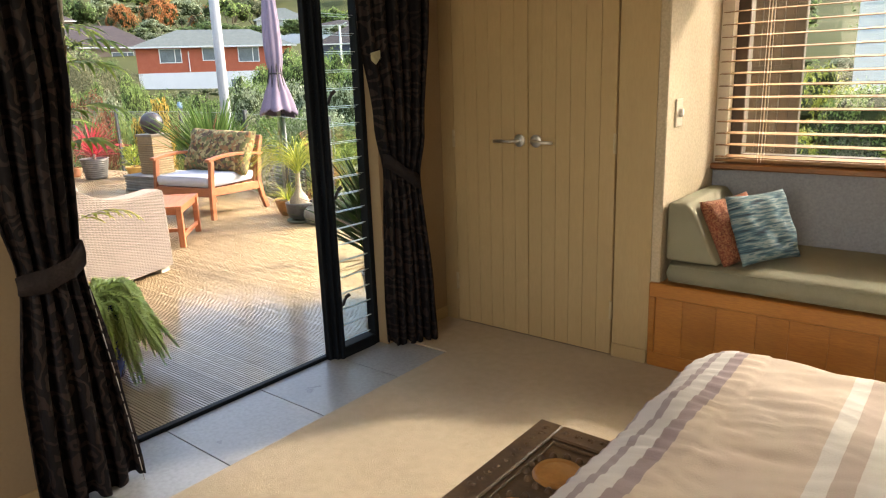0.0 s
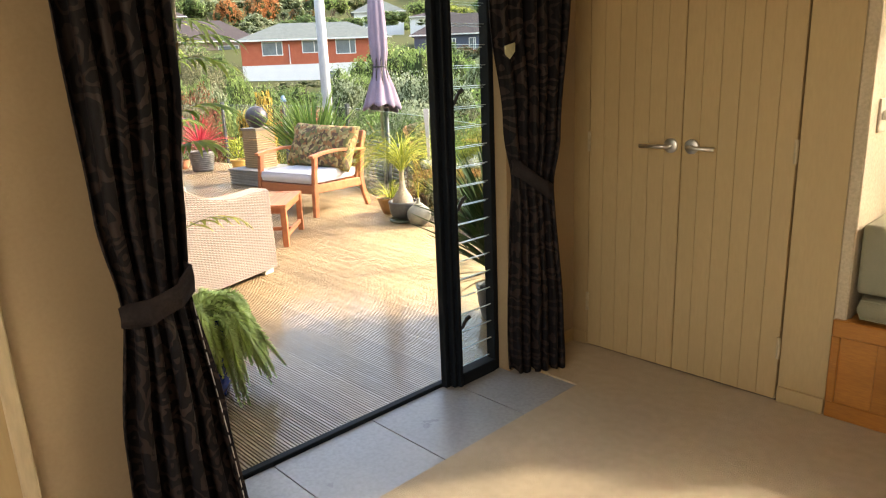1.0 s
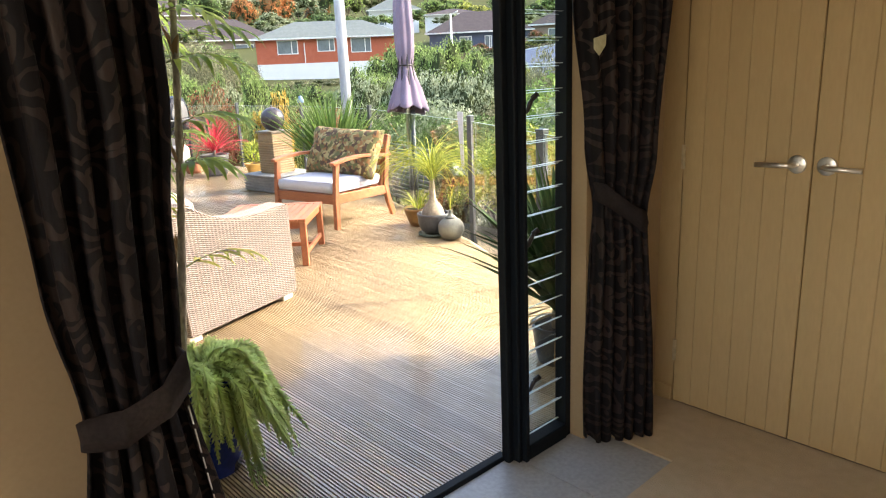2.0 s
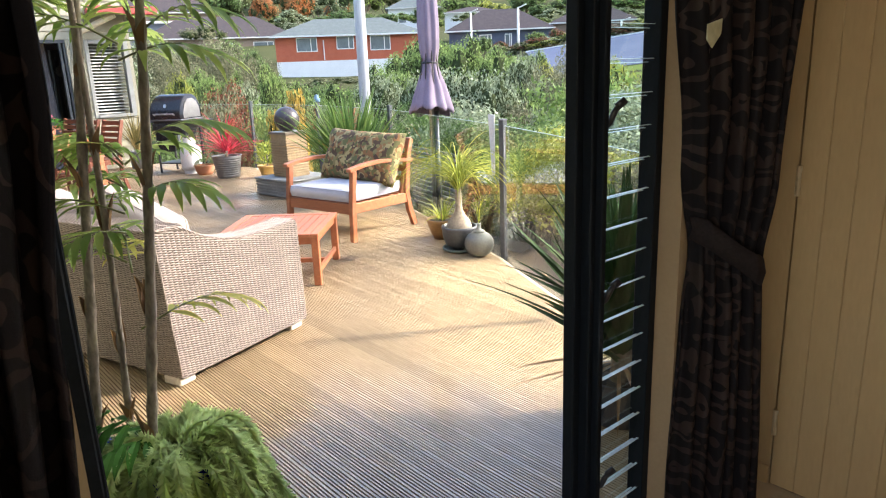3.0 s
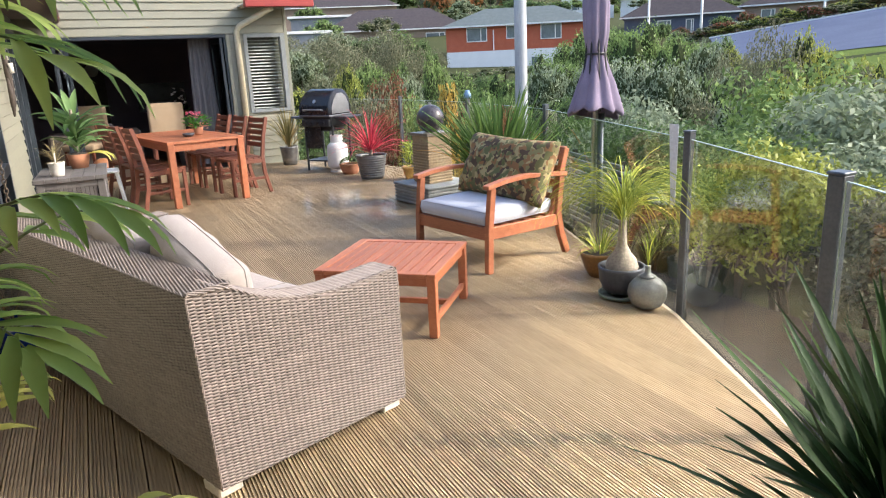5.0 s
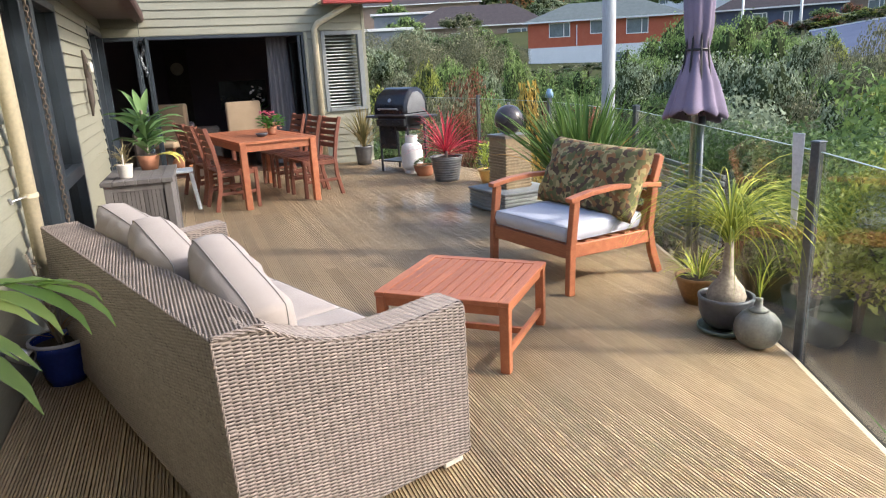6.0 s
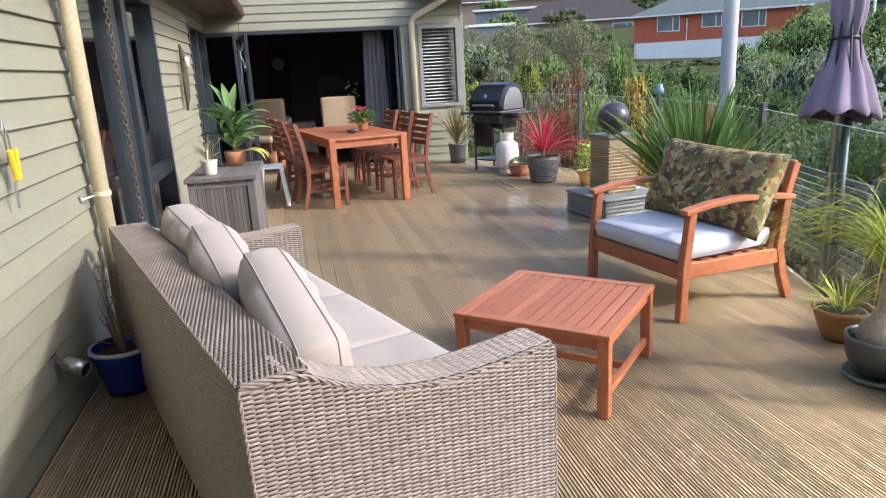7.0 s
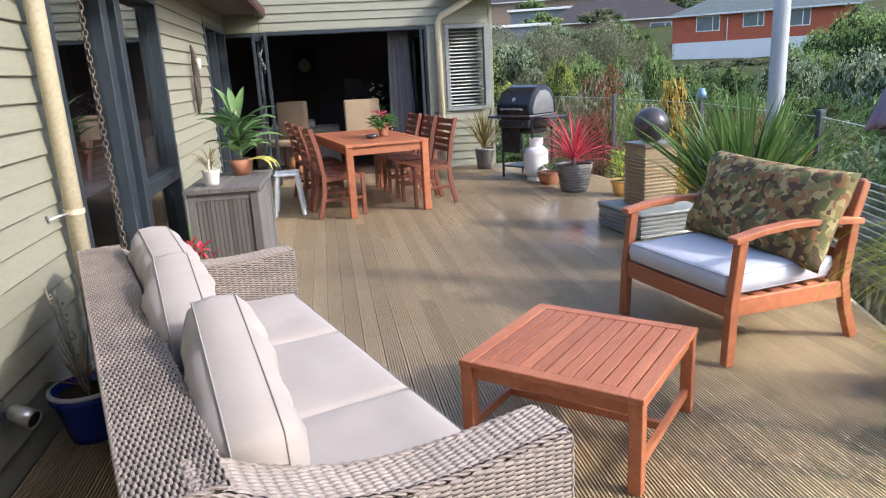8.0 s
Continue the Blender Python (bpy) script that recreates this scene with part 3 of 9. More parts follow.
deck = thing("deck", "grooved golden-brown timber deck boards, damp in places", "deck", kind="structure")
part("joists", B((XE, YL, -0.32, -2.81, 5.0, -0.045)), M_DARKGAP, deck)
BW, RID = 0.0965, 7
rnd, wear = random.Random(4), random.Random(9)
y = YL + 0.03
count = 0
while y + BW < 5.69:
    x0s = lambda q: XE + 0.03 if q < EDGE[0][1] else edge_x(q, 0)
    x1s = lambda q: -2.792 if q < EDGE[-1][1] else edge_x(q, 1)
    cuts = sorted({rnd.uniform(-12.2, -9.5), rnd.uniform(-8.2, -5.6)})
    lims = [None] + cuts + [None]
    for a, b in zip(lims, lims[1:]):
        gap = 0.0014
        rp = (BW - gap) / RID
        prof = [(0.0, -0.03), (0.0016, -0.008), (0.0024, 0.0)]
        for r in range(1, RID):
            q = 0.0016 + r * (BW - gap - 0.0032) / RID + wear.uniform(-0.0005, 0.0005)
            prof += [(q - 0.0034, 0.0), (q - 0.0030, -0.009), (q + 0.0030, -0.009), (q + 0.0034, 0.0)]
        prof += [(BW - gap - 0.0024, 0.0), (BW - gap - 0.0016, -0.008), (BW - gap, -0.03)]
        lo, hi = y, y + BW - gap
        xa0, xb0 = (x0s(lo), x1s(lo))
        xa1, xb1 = (x0s(hi), x1s(hi))
        if None in (xa0, xb0, xa1, xb1):
            continue
        def ends(q, which):
            k = (q - lo) / (hi - lo)
            if which == 0:
                e = xa0 + (xa1 - xa0) * k
                return e if a is None else max(e, a + 0.0015)
            e = xb0 + (xb1 - xb0) * k
            return e if b is None else min(e, b - 0.0015)
        if ends(lo, 1) - ends(lo, 0) < 0.1 or ends(hi, 1) - ends(hi, 0) < 0.1:
            continue
        bm = bmesh.new()
        mid = (ends(lo, 0) + ends(lo, 1)) / 2
        e0 = [bm.verts.new((ends(y + q, 0) - mid, q, z)) for q, z in prof]
        e1 = [bm.verts.new((ends(y + q, 1) - mid, q, z)) for q, z in prof]
        for i in range(len(prof) - 1):
            bm.faces.new((e0[i], e1[i], e1[i + 1], e0[i + 1]))
        bm.faces.new((e0[-1], e1[-1], e1[0], e0[0]))
        bm.faces.new(e0), bm.faces.new(e1[::-1])
        bmesh.ops.recalc_face_normals(bm, faces=bm.faces)
        pl = part("deck_board", bm, M_DECK, deck)
        pl.location = (mid, y, rnd.uniform(-0.001, 0.0))
        count += 1
    y += BW
nb = bmesh.new()
for (xa, ya), (xb, yb) in zip(EDGE, EDGE[1:]):
    beam((xa, ya + 0.012, -0.06), (xb, yb + 0.012, -0.06), 0.022, 0.12, nb)
part("nosing", nb, M_EDGE, deck, "pale timber edge of the deck")

# ---- glass balustrade ----
M_POST = surf("grey_steel_post", (0.10, 0.112, 0.125), (0.13, 0.142, 0.155), 8, 0.4, 0.03, 90, metal=0.6)
M_RGLASS = glass_mat("balustrade_glass", (0.93, 0.97, 0.96))
M_GEDGE = surf("green_glass_edge", (0.45, 0.58, 0.54), (0.5, 0.62, 0.58), 6, 0.15, 0.0, 60)
rail = thing("glass_balustrade", "clear glass balustrade with grey metal posts at the deck's edge", "balustrade", kind="structure")
for i, (x, yy) in enumerate(RAIL[:-1]):
    if i == 4:
        continue
    if i == 6:
        part("post", B((x - 0.03, yy - 0.03, -0.2, x + 0.03, yy + 0.03, 1.0), (x - 0.034, yy - 0.034, 1.0, x + 0.034, yy + 0.034, 1.012), bevel=0.004), M_POST, rail, "square pale grey post")
        continue
    part("post", B((x - 0.023, yy - 0.023, -0.2, x + 0.023, yy + 0.023, 1.02), (x - 0.027, yy - 0.027, 1.02, x + 0.027, yy + 0.027, 1.028), bevel=0.004), M_POST, rail)
glist = [RAIL[i] for i in (0, 1, 2, 3, 5, 6, 7)]
for (xa, ya), (xb, yb) in zip(glist, glist[1:]):
    d = Vector((xb - xa, yb - ya, 0)).normalized() * 0.04
    part("glass_panel", beam((xa + d.x, ya + d.y, 0.47), (xb - d.x, yb - d.y, 0.47), 0.010, 1.02), M_RGLASS, rail).visible_shadow = False
    part("glass_edge", beam((xa + d.x, ya + d.y, 0.982), (xb - d.x, yb - d.y, 0.982), 0.010, 0.003), M_GEDGE, rail)


# ---- ground and distance ----
M_GRASS = surf("rough_grass", (0.05, 0.062, 0.024), (0.085, 0.09, 0.04), 0.12, 0.95, 0.8, 6, c3=(0.05, 0.06, 0.02), spec=0.1)


def street_slope(az, d):
    """Angle at which the street's bank rises from the deck: it climbs along the hillside and away from it."""
    f = max(0.0, min(1.0, (d - 44) / 28))
    lo, hi = -1.5 + 0.13 * (az - 48.3), 1.0 + 0.125 * (az - 48.3)
    return lo + (hi - lo) * f


def land(x, y):
    """Height of the ground: a gully in front of the deck, then a rising hillside with houses."""
    dx, dy = -(x + 4), y - 2
    d = math.hypot(dx, dy)
    if dy < -4 and dx < 14:
        return -0.6
    f = max(0.0, min(1.0, (d - 4) / 8))
    h = -0.6 - 3.0 * f * f * (3 - 2 * f)
    for d0, d1, up in ((22, 62, 2.6), (62, 130, 9.5), (150, 300, 30)):
        f = max(0.0, min(1.0, (d - d0) / (d1 - d0)))
        h += up * f * f * (3 - 2 * f)
    az = math.degrees(math.atan2(dy, dx))
    side = max(0.0, min(1.0, (az - 42) / 6)) * max(0.0, min(1.0, (74 - az) / 8))
    f = max(0.0, min(1.0, (d - 30) / 14))
    g = max(0.0, min(1.0, (96 - d) / 16))
    w = side * f * f * (3 - 2 * f) * g * g * (3 - 2 * g)
    h += (1.41 + d * math.tan(radians(street_slope(az, d))) - h) * w
    return (h + 0.6 * noise.noise(Vector((x * 0.06, y * 0.06, 0))) * min(1, d / 20) * (1 - w)) if w < 1 else h


gm = bmesh.new()
rings = []
radii = [0.0] + [1.5 * 1.16 ** k for k in range(48)]
for r in radii:
    rings.append([gm.verts.new((-6 + r * math.cos(2 * math.pi * a / 96), 3 + r * math.sin(2 * math.pi * a / 96), land(-6 + r * math.cos(2 * math.pi * a / 96), 3 + r * math.sin(2 * math.pi * a / 96)))) for a in range(96)])
for r0, r1 in zip(rings[1:], rings[2:]):
    for a in range(96):
        gm.faces.new((r0[a], r0[(a + 1) % 96], r1[(a + 1) % 96], r1[a]))
gm.faces.new(rings[1])
for v in rings[0]:
    gm.verts.remove(v)
setting("ground", gm, M_GRASS, "grassy gully and hillside reaching to the horizon", "ground", True)

EYE0 = Vector((-2.3, 1.46, 1.41))


def far(az, d, el=None):
    """A place d metres off in the compass direction az (degrees from -x towards +y); at elevation el, or on the ground."""
    x, y = EYE0.x - d * math.cos(radians(az)), EYE0.y + d * math.sin(radians(az))
    return Vector((x, y, EYE0.z + d * math.tan(radians(el)) if el is not None else land(x, y)))


M_WFRAME = surf("white_window_frame", (0.72, 0.72, 0.70), (0.76, 0.76, 0.74), 2, 0.5, 0.0, 12)
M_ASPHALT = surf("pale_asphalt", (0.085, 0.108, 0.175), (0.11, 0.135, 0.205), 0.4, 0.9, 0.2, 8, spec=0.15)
rm = bmesh.new()
NA, ND = 30, 14
grid = []
for a in range(NA + 1):
    row = []
    for k in range(ND + 1):
        az = 49.6 - 1.6 * k / ND + (16.4 - 2.0 * (1 - k / ND)) * a / NA
        d = (46 - 4.0 * a / NA) + (28 + 2.0 * a / NA) * k / ND
        q = far(az, d)
        row.append(rm.verts.new((q.x, q.y, q.z + 0.10)))
    grid.append(row)
for r0, r1 in zip(grid, grid[1:]):
    for k in range(ND):
        rm.faces.new((r0[k], r1[k], r1[k + 1], r0[k + 1]))
kb = bmesh.new()
for a in range(NA):
    c0, c1 = far(48.0 + 16.4 * a / NA, 74.1 - 2.0 * a / NA), far(48.0 + 16.4 * (a + 1) / NA, 74.1 - 2.0 * (a + 1) / NA)
    beam((c0.x, c0.y, c0.z + 0.1), (c1.x, c1.y, c1.z + 0.1), 0.16, 0.2, kb)
setting("kerb", kb, M_WFRAME, "pale concrete kerb along the street", "kerb")
vg = bmesh.new()
bank = []
for a in range(NA + 1):
    row = []
    for back, drop in ((0.0, 0.06), (2.5, 0.0), (7.0, -0.5), (14.0, -1.6)):
        az = 49.6 + 14.4 * a / NA
        q = far(az, 46 - 4.0 * a / NA - back)
        row.append(vg.verts.new((q.x, q.y, q.z + drop)))
    bank.append(row)
for r0, r1 in zip(bank, bank[1:]):
    for k in range(3):
        vg.faces.new((r0[k], r0[k + 1], r1[k + 1], r1[k]))
setting("verge", vg, surf("bright_mown_grass", (0.15, 0.20, 0.045), (0.21, 0.26, 0.07), 0.6, 0.95, 0.6, 9, spec=0.1), "bright green grass verge below the street", "verge", True)
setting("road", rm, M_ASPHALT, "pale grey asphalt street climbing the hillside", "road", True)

M_BRICKRED = surf("red_brick_wall", (0.42, 0.10, 0.05), (0.48, 0.13, 0.07), 1.5, 0.8, 0.3, 12)
M_WHITEWALL = surf("white_render_wall", (0.70, 0.71, 0.72), (0.76, 0.77, 0.78), 1.0, 0.8, 0.1, 12)
M_ROOFGREY = surf("grey_tile_roof", (0.11, 0.135, 0.135), (0.145, 0.17, 0.17), 2.0, 0.85, 0.3, 10, spec=0.15)
M_ROOFBROWN = surf("brown_tile_roof", (0.062, 0.054, 0.058), (0.082, 0.070, 0.072), 2.0, 0.85, 0.3, 10, spec=0.15)
M_BRICKTAN = surf("tan_brick_wall", (0.26, 0.19, 0.145), (0.31, 0.23, 0.18), 1.5, 0.8, 0.3, 12)
M_GREYCLAD = surf("grey_cladding", (0.16, 0.18, 0.21), (0.20, 0.22, 0.25), 1.5, 0.7, 0.2, 12)
M_NAVYCLAD = surf("navy_cladding", (0.06, 0.075, 0.12), (0.08, 0.10, 0.15), 1.5, 0.7, 0.2, 12)
M_PANE = surf("house_window_glass", (0.10, 0.13, 0.15), (0.16, 0.20, 0.22), 0.7, 0.08, 0.0, 10)


def house(label, az0, az1, d, el0, el1, el2, wall, roof, depth=8.0, base=None, windows=(), flat=False, over=0.6, turn=0.0):
    """A house seen from the deck between two directions, from ground to eaves to ridge. windows: (from, to, low, high) as parts of the front."""
    azm = (az0 + az1) / 2
    w = d * math.radians(az1 - az0)
    z0, z1, z2 = (EYE0.z + d * math.tan(radians(e)) for e in (el0, el1, el2))
    p = far(azm, d, el0)
    # local x runs to the right as seen from the deck, y away from it
    h = thing("house", label, "house", pose(p.x, p.y, 0, 0, 0, 90 - azm + turn))
    gz = land(p.x, p.y) - 1.5
    zb = z0
    if base:
        zb = z0 + base[0]
        part("base_wall", B((-w / 2, 0, gz, w / 2, depth, zb)), base[1], h, base[2])
        part("wall", B((-w / 2, 0, zb, w / 2, depth, z1)), wall, h)
    else:
        part("wall", B((-w / 2, 0, gz, w / 2, depth, z1)), wall, h)
    if flat:
        part("roof", B((-w / 2 - over, -over, z1, w / 2 + over, depth + over, z1 + 0.35), bevel=0.03), roof, h)
    else:
        bm = bmesh.new()
        o, r = over, min(w, depth) / 2
        e = [bm.verts.new(q) for q in ((-w / 2 - o, -o, z1 - 0.1), (w / 2 + o, -o, z1 - 0.1), (w / 2 + o, depth + o, z1 - 0.1), (-w / 2 - o, depth + o, z1 - 0.1))]
        t0, t1 = bm.verts.new((-w / 2 + r, depth / 2, z2)), bm.verts.new((w / 2 - r + 0.01, depth / 2, z2))
        for f in ((e[0], e[1], t1, t0), (e[1], e[2], t1), (e[2], e[3], t0, t1), (e[3], e[0], t0), (e[3], e[2], e[1], e[0])):
            bm.faces.new(f)
        part("roof", bm, roof, h)
        part("eaves_gutter", B((-w / 2 - o, -o - 0.1, z1 - 0.25, w / 2 + o, -o, z1 - 0.08)), M_WFRAME, h)
    for u0, u1, v0, v1 in windows:
        x0, x1 = -w / 2 + u0 * w, -w / 2 + u1 * w
        c0, c1 = zb + v0 * (z1 - zb), zb + v1 * (z1 - zb)
        wn_ = part("window", B((x0, -0.07, c0, x1, 0.06, c0 + 0.1), (x0, -0.07, c1 - 0.1, x1, 0.06, c1), (x0, -0.07, c0 + 0.1, x0 + 0.1, 0.06, c1 - 0.1), (x1 - 0.1, -0.07, c0 + 0.1, x1, 0.06, c1 - 0.1), (x0 * 0.3 + x1 * 0.7 - 0.05, -0.06, c0 + 0.1, x0 * 0.3 + x1 * 0.7 + 0.05, 0.06, c1 - 0.1)), M_WFRAME, h)
        part("pane", B((x0 + 0.1, -0.03, c0 + 0.1, x1 - 0.1, -0.01, c1 - 0.1)), M_PANE, wn_)
    return h


red = house("two-storey red brick house with a white base and grey roof", 27.8, 39.6, 85, -0.35, 3.05, 4.45, M_BRICKRED, M_ROOFGREY, 9, (2.05, M_WHITEWALL, "white rendered base wall"), ((0.14, 0.28, 0.36, 0.9), (0.41, 0.53, 0.42, 0.92), (0.64, 0.78, 0.34, 0.92)))
part("downpipe", tube([(-3.1, -0.1, 3.0), (-3.1, -0.1, 5.3)], 0.06, 6), M_WFRAME, red)
part("basement_window", B((1.4, -0.05, 1.1, 2.2, 0.05, 2.0)), M_PANE, red)
house("low tan brick house with a dark brown hip roof", 18.2, 29.3, 108, 0.4, 3.05, 4.75, M_BRICKTAN, M_ROOFBROWN, 10, None, ((0.30, 0.38, 0.30, 0.8), (0.50, 0.58, 0.3, 0.85), (0.72, 0.86, 0.3, 0.85), (0.08, 0.14, 0.3, 0.8)))
house("grey clad house with a white flat roof", 12.6, 18.6, 92, -0.5, 2.95, 3.1, M_GREYCLAD, M_WFRAME, 8, None, ((0.40, 0.66, 0.35, 0.62),), True, 0.3)
house("grey clad house with white eaves higher up the hill", 15.6, 23.0, 118, 1.0, 4.1, 4.2, M_GREYCLAD, M_WFRAME, 8, None, ((0.15, 0.30, 0.45, 0.75), (0.55, 0.70, 0.45, 0.75)), True, 0.5)
house("house with a dark hip roof on the hill", 13.0, 24.0, 145, 2.6, 4.9, 6.1, M_BRICKTAN, M_ROOFBROWN, 10)
house("dark blue clad house with a dark hip roof", 41.8, 50.0, 96, 1.0, 3.0, 4.7, M_NAVYCLAD, M_ROOFBROWN, 9, None, ((0.30, 0.42, 0.3, 0.8), (0.55, 0.62, 0.3, 0.8)))
house("tan house with a dark roof beside the street", 50.2, 56.5, 98, 1.4, 3.3, 4.8, M_BRICKTAN, M_ROOFBROWN, 9, None, ((0.2, 0.35, 0.3, 0.8), (0.6, 0.78, 0.3, 0.8)))
house("white house with a grey roof high on the hill", 37.0, 41.0, 150, 3.2, 4.9, 5.9, M_WHITEWALL, M_ROOFGREY, 9, None, ((0.2, 0.35, 0.3, 0.75), (0.6, 0.8, 0.3, 0.75)))
house("cream house with a low roof up the hill", 41.5, 46.0, 140, 2.9, 4.4, 4.9, M_WHITEWALL, M_ROOFBROWN, 9, None, ((0.3, 0.6, 0.3, 0.75),))
house("white house on the slope beyond the street", 62.0, 68.0, 80, 0.5, 3.0, 4.2, M_WHITEWALL, M_ROOFGREY, 9, None, ((0.2, 0.4, 0.3, 0.75), (0.6, 0.8, 0.3, 0.75)))
house("white house with a grey roof above the bank", 84.0, 96.0, 46, 3.2, 6.6, 8.6, M_WHITEWALL, M_ROOFGREY, 8, None, ((0.15, 0.3, 0.3, 0.75), (0.5, 0.7, 0.3, 0.75)))
# pale retaining wall on the bank outside the bedroom window
rw = bmesh.new()
for k in range(8):
    a, b = far(78 + 3 * k, 21), far(81 + 3 * k, 21)
    beam((a.x, a.y, -0.6), (b.x, b.y, -0.6), 0.25, 2.4, rw)
setting("retaining_wall", rw, surf("weathered_concrete", (0.36, 0.34, 0.31), (0.44, 0.42, 0.38), 0.8, 0.85, 0.3, 12), "weathered concrete retaining wall on the bank", "wall")

# street poles
for az, d, top in ((47.4, 78, 4.6), (55.5, 82, 3.2), (43.6, 84, 4.4)):
    p = far(az, d)
    sp_ = thing("street_lamp", "slim pale street pole beside the houses", "street pole", pose(p.x, p.y, 0), "street poles")
    part("pole", tube([(0, 0, p.z - 0.5), (0, 0, EYE0.z + d * math.tan(radians(top)))], [0.16, 0.11], 8), M_WFRAME, sp_, "", True)
    part("arm", tube([(0, 0, EYE0.z + d * math.tan(radians(top)) - 0.1), (1.2, 0, EYE0.z + d * math.tan(radians(top)) + 0.2)], 0.07, 6), M_WFRAME, sp_)
# the tall timber mast just outside the rail
mast = thing("mast_pole", "tall smooth pale grey pole standing outside the balustrade", "pole", pose(-9.83, 6.5, 0))
part("pole", tube([(0, 0, -4.0), (0, 0, 1.5), (0, 0, 7.5)], [0.080, 0.077, 0.068], 20), surf("pale_weathered_pole", (0.38, 0.40, 0.42), (0.46, 0.48, 0.50), 3, 0.6, 0.15, 30, stretch=(3, 3, 0.3)), mast, "", True)
part("insulation_cap", tube([(0, 0, 7.5), (0, 0, 7.56)], [0.072, 0.055], 20), M_POST, mast)

# ---- shrubs and trees ----
tr = random.Random(23)


def crown(material, seed, n=5000, leaf=0.075, puffs=26, quads=True, core=True, spread=1.0, cone=False):
    """A crown of leafy puffs, 1 m in radius and 2 m high from its foot, with an uneven outline and gaps between the puffs."""
    rg = np.random.default_rng(seed)
    a = rg.uniform(0, 2 * np.pi, puffs)
    e = np.arcsin(rg.uniform(-0.25, 1.0, puffs))
    r = rg.uniform(0.45, 0.80, puffs) * spread
    if cone:
        zc = rg.uniform(0.45, 1.8, puffs)
        rc = (2.0 - zc) * 0.42 * rg.uniform(0.3, 1.0, puffs)
        cen = np.stack([rc * np.cos(a), rc * np.sin(a), zc], 1)
        rad = rg.uniform(0.12, 0.24, puffs)
    else:
        cen = np.stack([r * np.cos(e) * np.cos(a), r * np.cos(e) * np.sin(a), 1.15 + 0.72 * r * np.sin(e)], 1)
        rad = rg.uniform(0.17, 0.36, puffs)
    w = rad ** 2 / (rad ** 2).sum()
    pick = rg.choice(puffs, n, p=w)
    d = rg.normal(size=(n, 3))
    d[:, 2] += 0.35
    d /= np.linalg.norm(d, axis=1, keepdims=True)
    ragged = rg.uniform(0.70, 1.12, (n, 1)) + 0.25 * rg.random((n, 1)) ** 6
    p = cen[pick] + d * rad[pick][:, None] * ragged * np.array([1.0, 1.0, 0.85])
    nr = d + rg.normal(scale=0.55, size=(n, 3))
    t = np.cross(nr, rg.normal(size=(n, 3)))
    t /= np.linalg.norm(t, axis=1, keepdims=True)
    b = np.cross(nr, t)
    b /= np.linalg.norm(b, axis=1, keepdims=True)
    L = leaf * rg.uniform(0.55, 1.35, (n, 1))
    if quads:
        v = np.stack([p - t * L / 2, p + b * L * 0.24, p + t * L / 2, p - b * L * 0.24], 1).reshape(-1, 3)
        faces = [(4 * k, 4 * k + 1, 4 * k + 2, 4 * k + 3) for k in range(n)]
    else:
        v = np.stack([p - t * L / 2, p + t * L / 2 + b * L * 0.1, p + b * L * 0.55], 1).reshape(-1, 3)
        faces = [(3 * k, 3 * k + 1, 3 * k + 2) for k in range(n)]
    verts = v.tolist()
    nleaf = len(faces)
    # dark balls stand for twigs, with the crown's inner shade in their colour
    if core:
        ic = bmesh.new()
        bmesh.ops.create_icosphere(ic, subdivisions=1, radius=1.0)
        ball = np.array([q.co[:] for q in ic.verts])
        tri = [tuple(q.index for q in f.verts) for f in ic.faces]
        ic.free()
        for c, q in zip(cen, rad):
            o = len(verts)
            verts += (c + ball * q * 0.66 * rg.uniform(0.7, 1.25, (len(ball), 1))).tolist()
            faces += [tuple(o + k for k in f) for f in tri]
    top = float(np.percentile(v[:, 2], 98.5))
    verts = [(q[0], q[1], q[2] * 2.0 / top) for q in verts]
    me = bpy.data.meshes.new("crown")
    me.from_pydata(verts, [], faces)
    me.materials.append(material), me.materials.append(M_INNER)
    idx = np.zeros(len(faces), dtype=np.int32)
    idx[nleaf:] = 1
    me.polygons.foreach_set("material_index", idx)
    return me


M_INNER = surf("inner_twig_shade", (0.038, 0.052, 0.020), (0.062, 0.078, 0.034), 5, 0.95, 0.5, 30, spec=0.1)
F_MID = leaf_mat("mid_green_foliage", (0.14, 0.22, 0.062), (0.25, 0.34, 0.11), 1.2)
F_DARK = leaf_mat("dark_green_foliage", (0.075, 0.13, 0.045), (0.14, 0.21, 0.072), 1.2)
F_GREY = leaf_mat("silver_green_foliage", (0.17, 0.215, 0.125), (0.33, 0.38, 0.25), 1.2)
F_LIME = leaf_mat("yellow_green_foliage", (0.24, 0.28, 0.05), (0.37, 0.39, 0.085), 1.2)
F_OLIVE = leaf_mat("olive_brown_foliage", (0.115, 0.122, 0.068), (0.215, 0.212, 0.125), 1.2)
F_RUST = leaf_mat("rust_foliage", (0.16, 0.05, 0.03), (0.24, 0.09, 0.05), 1.2)
F_GOLD = leaf_mat("golden_foliage", (0.38, 0.26, 0.05), (0.50, 0.36, 0.09), 1.2)
F_AUT = leaf_mat("autumn_orange_foliage", (0.36, 0.13, 0.05), (0.44, 0.19, 0.07), 1.2)
M_TRUNK = surf("shrub_bark", (0.10, 0.08, 0.06), (0.15, 0.12, 0.09), 6, 0.9, 0.5, 40)


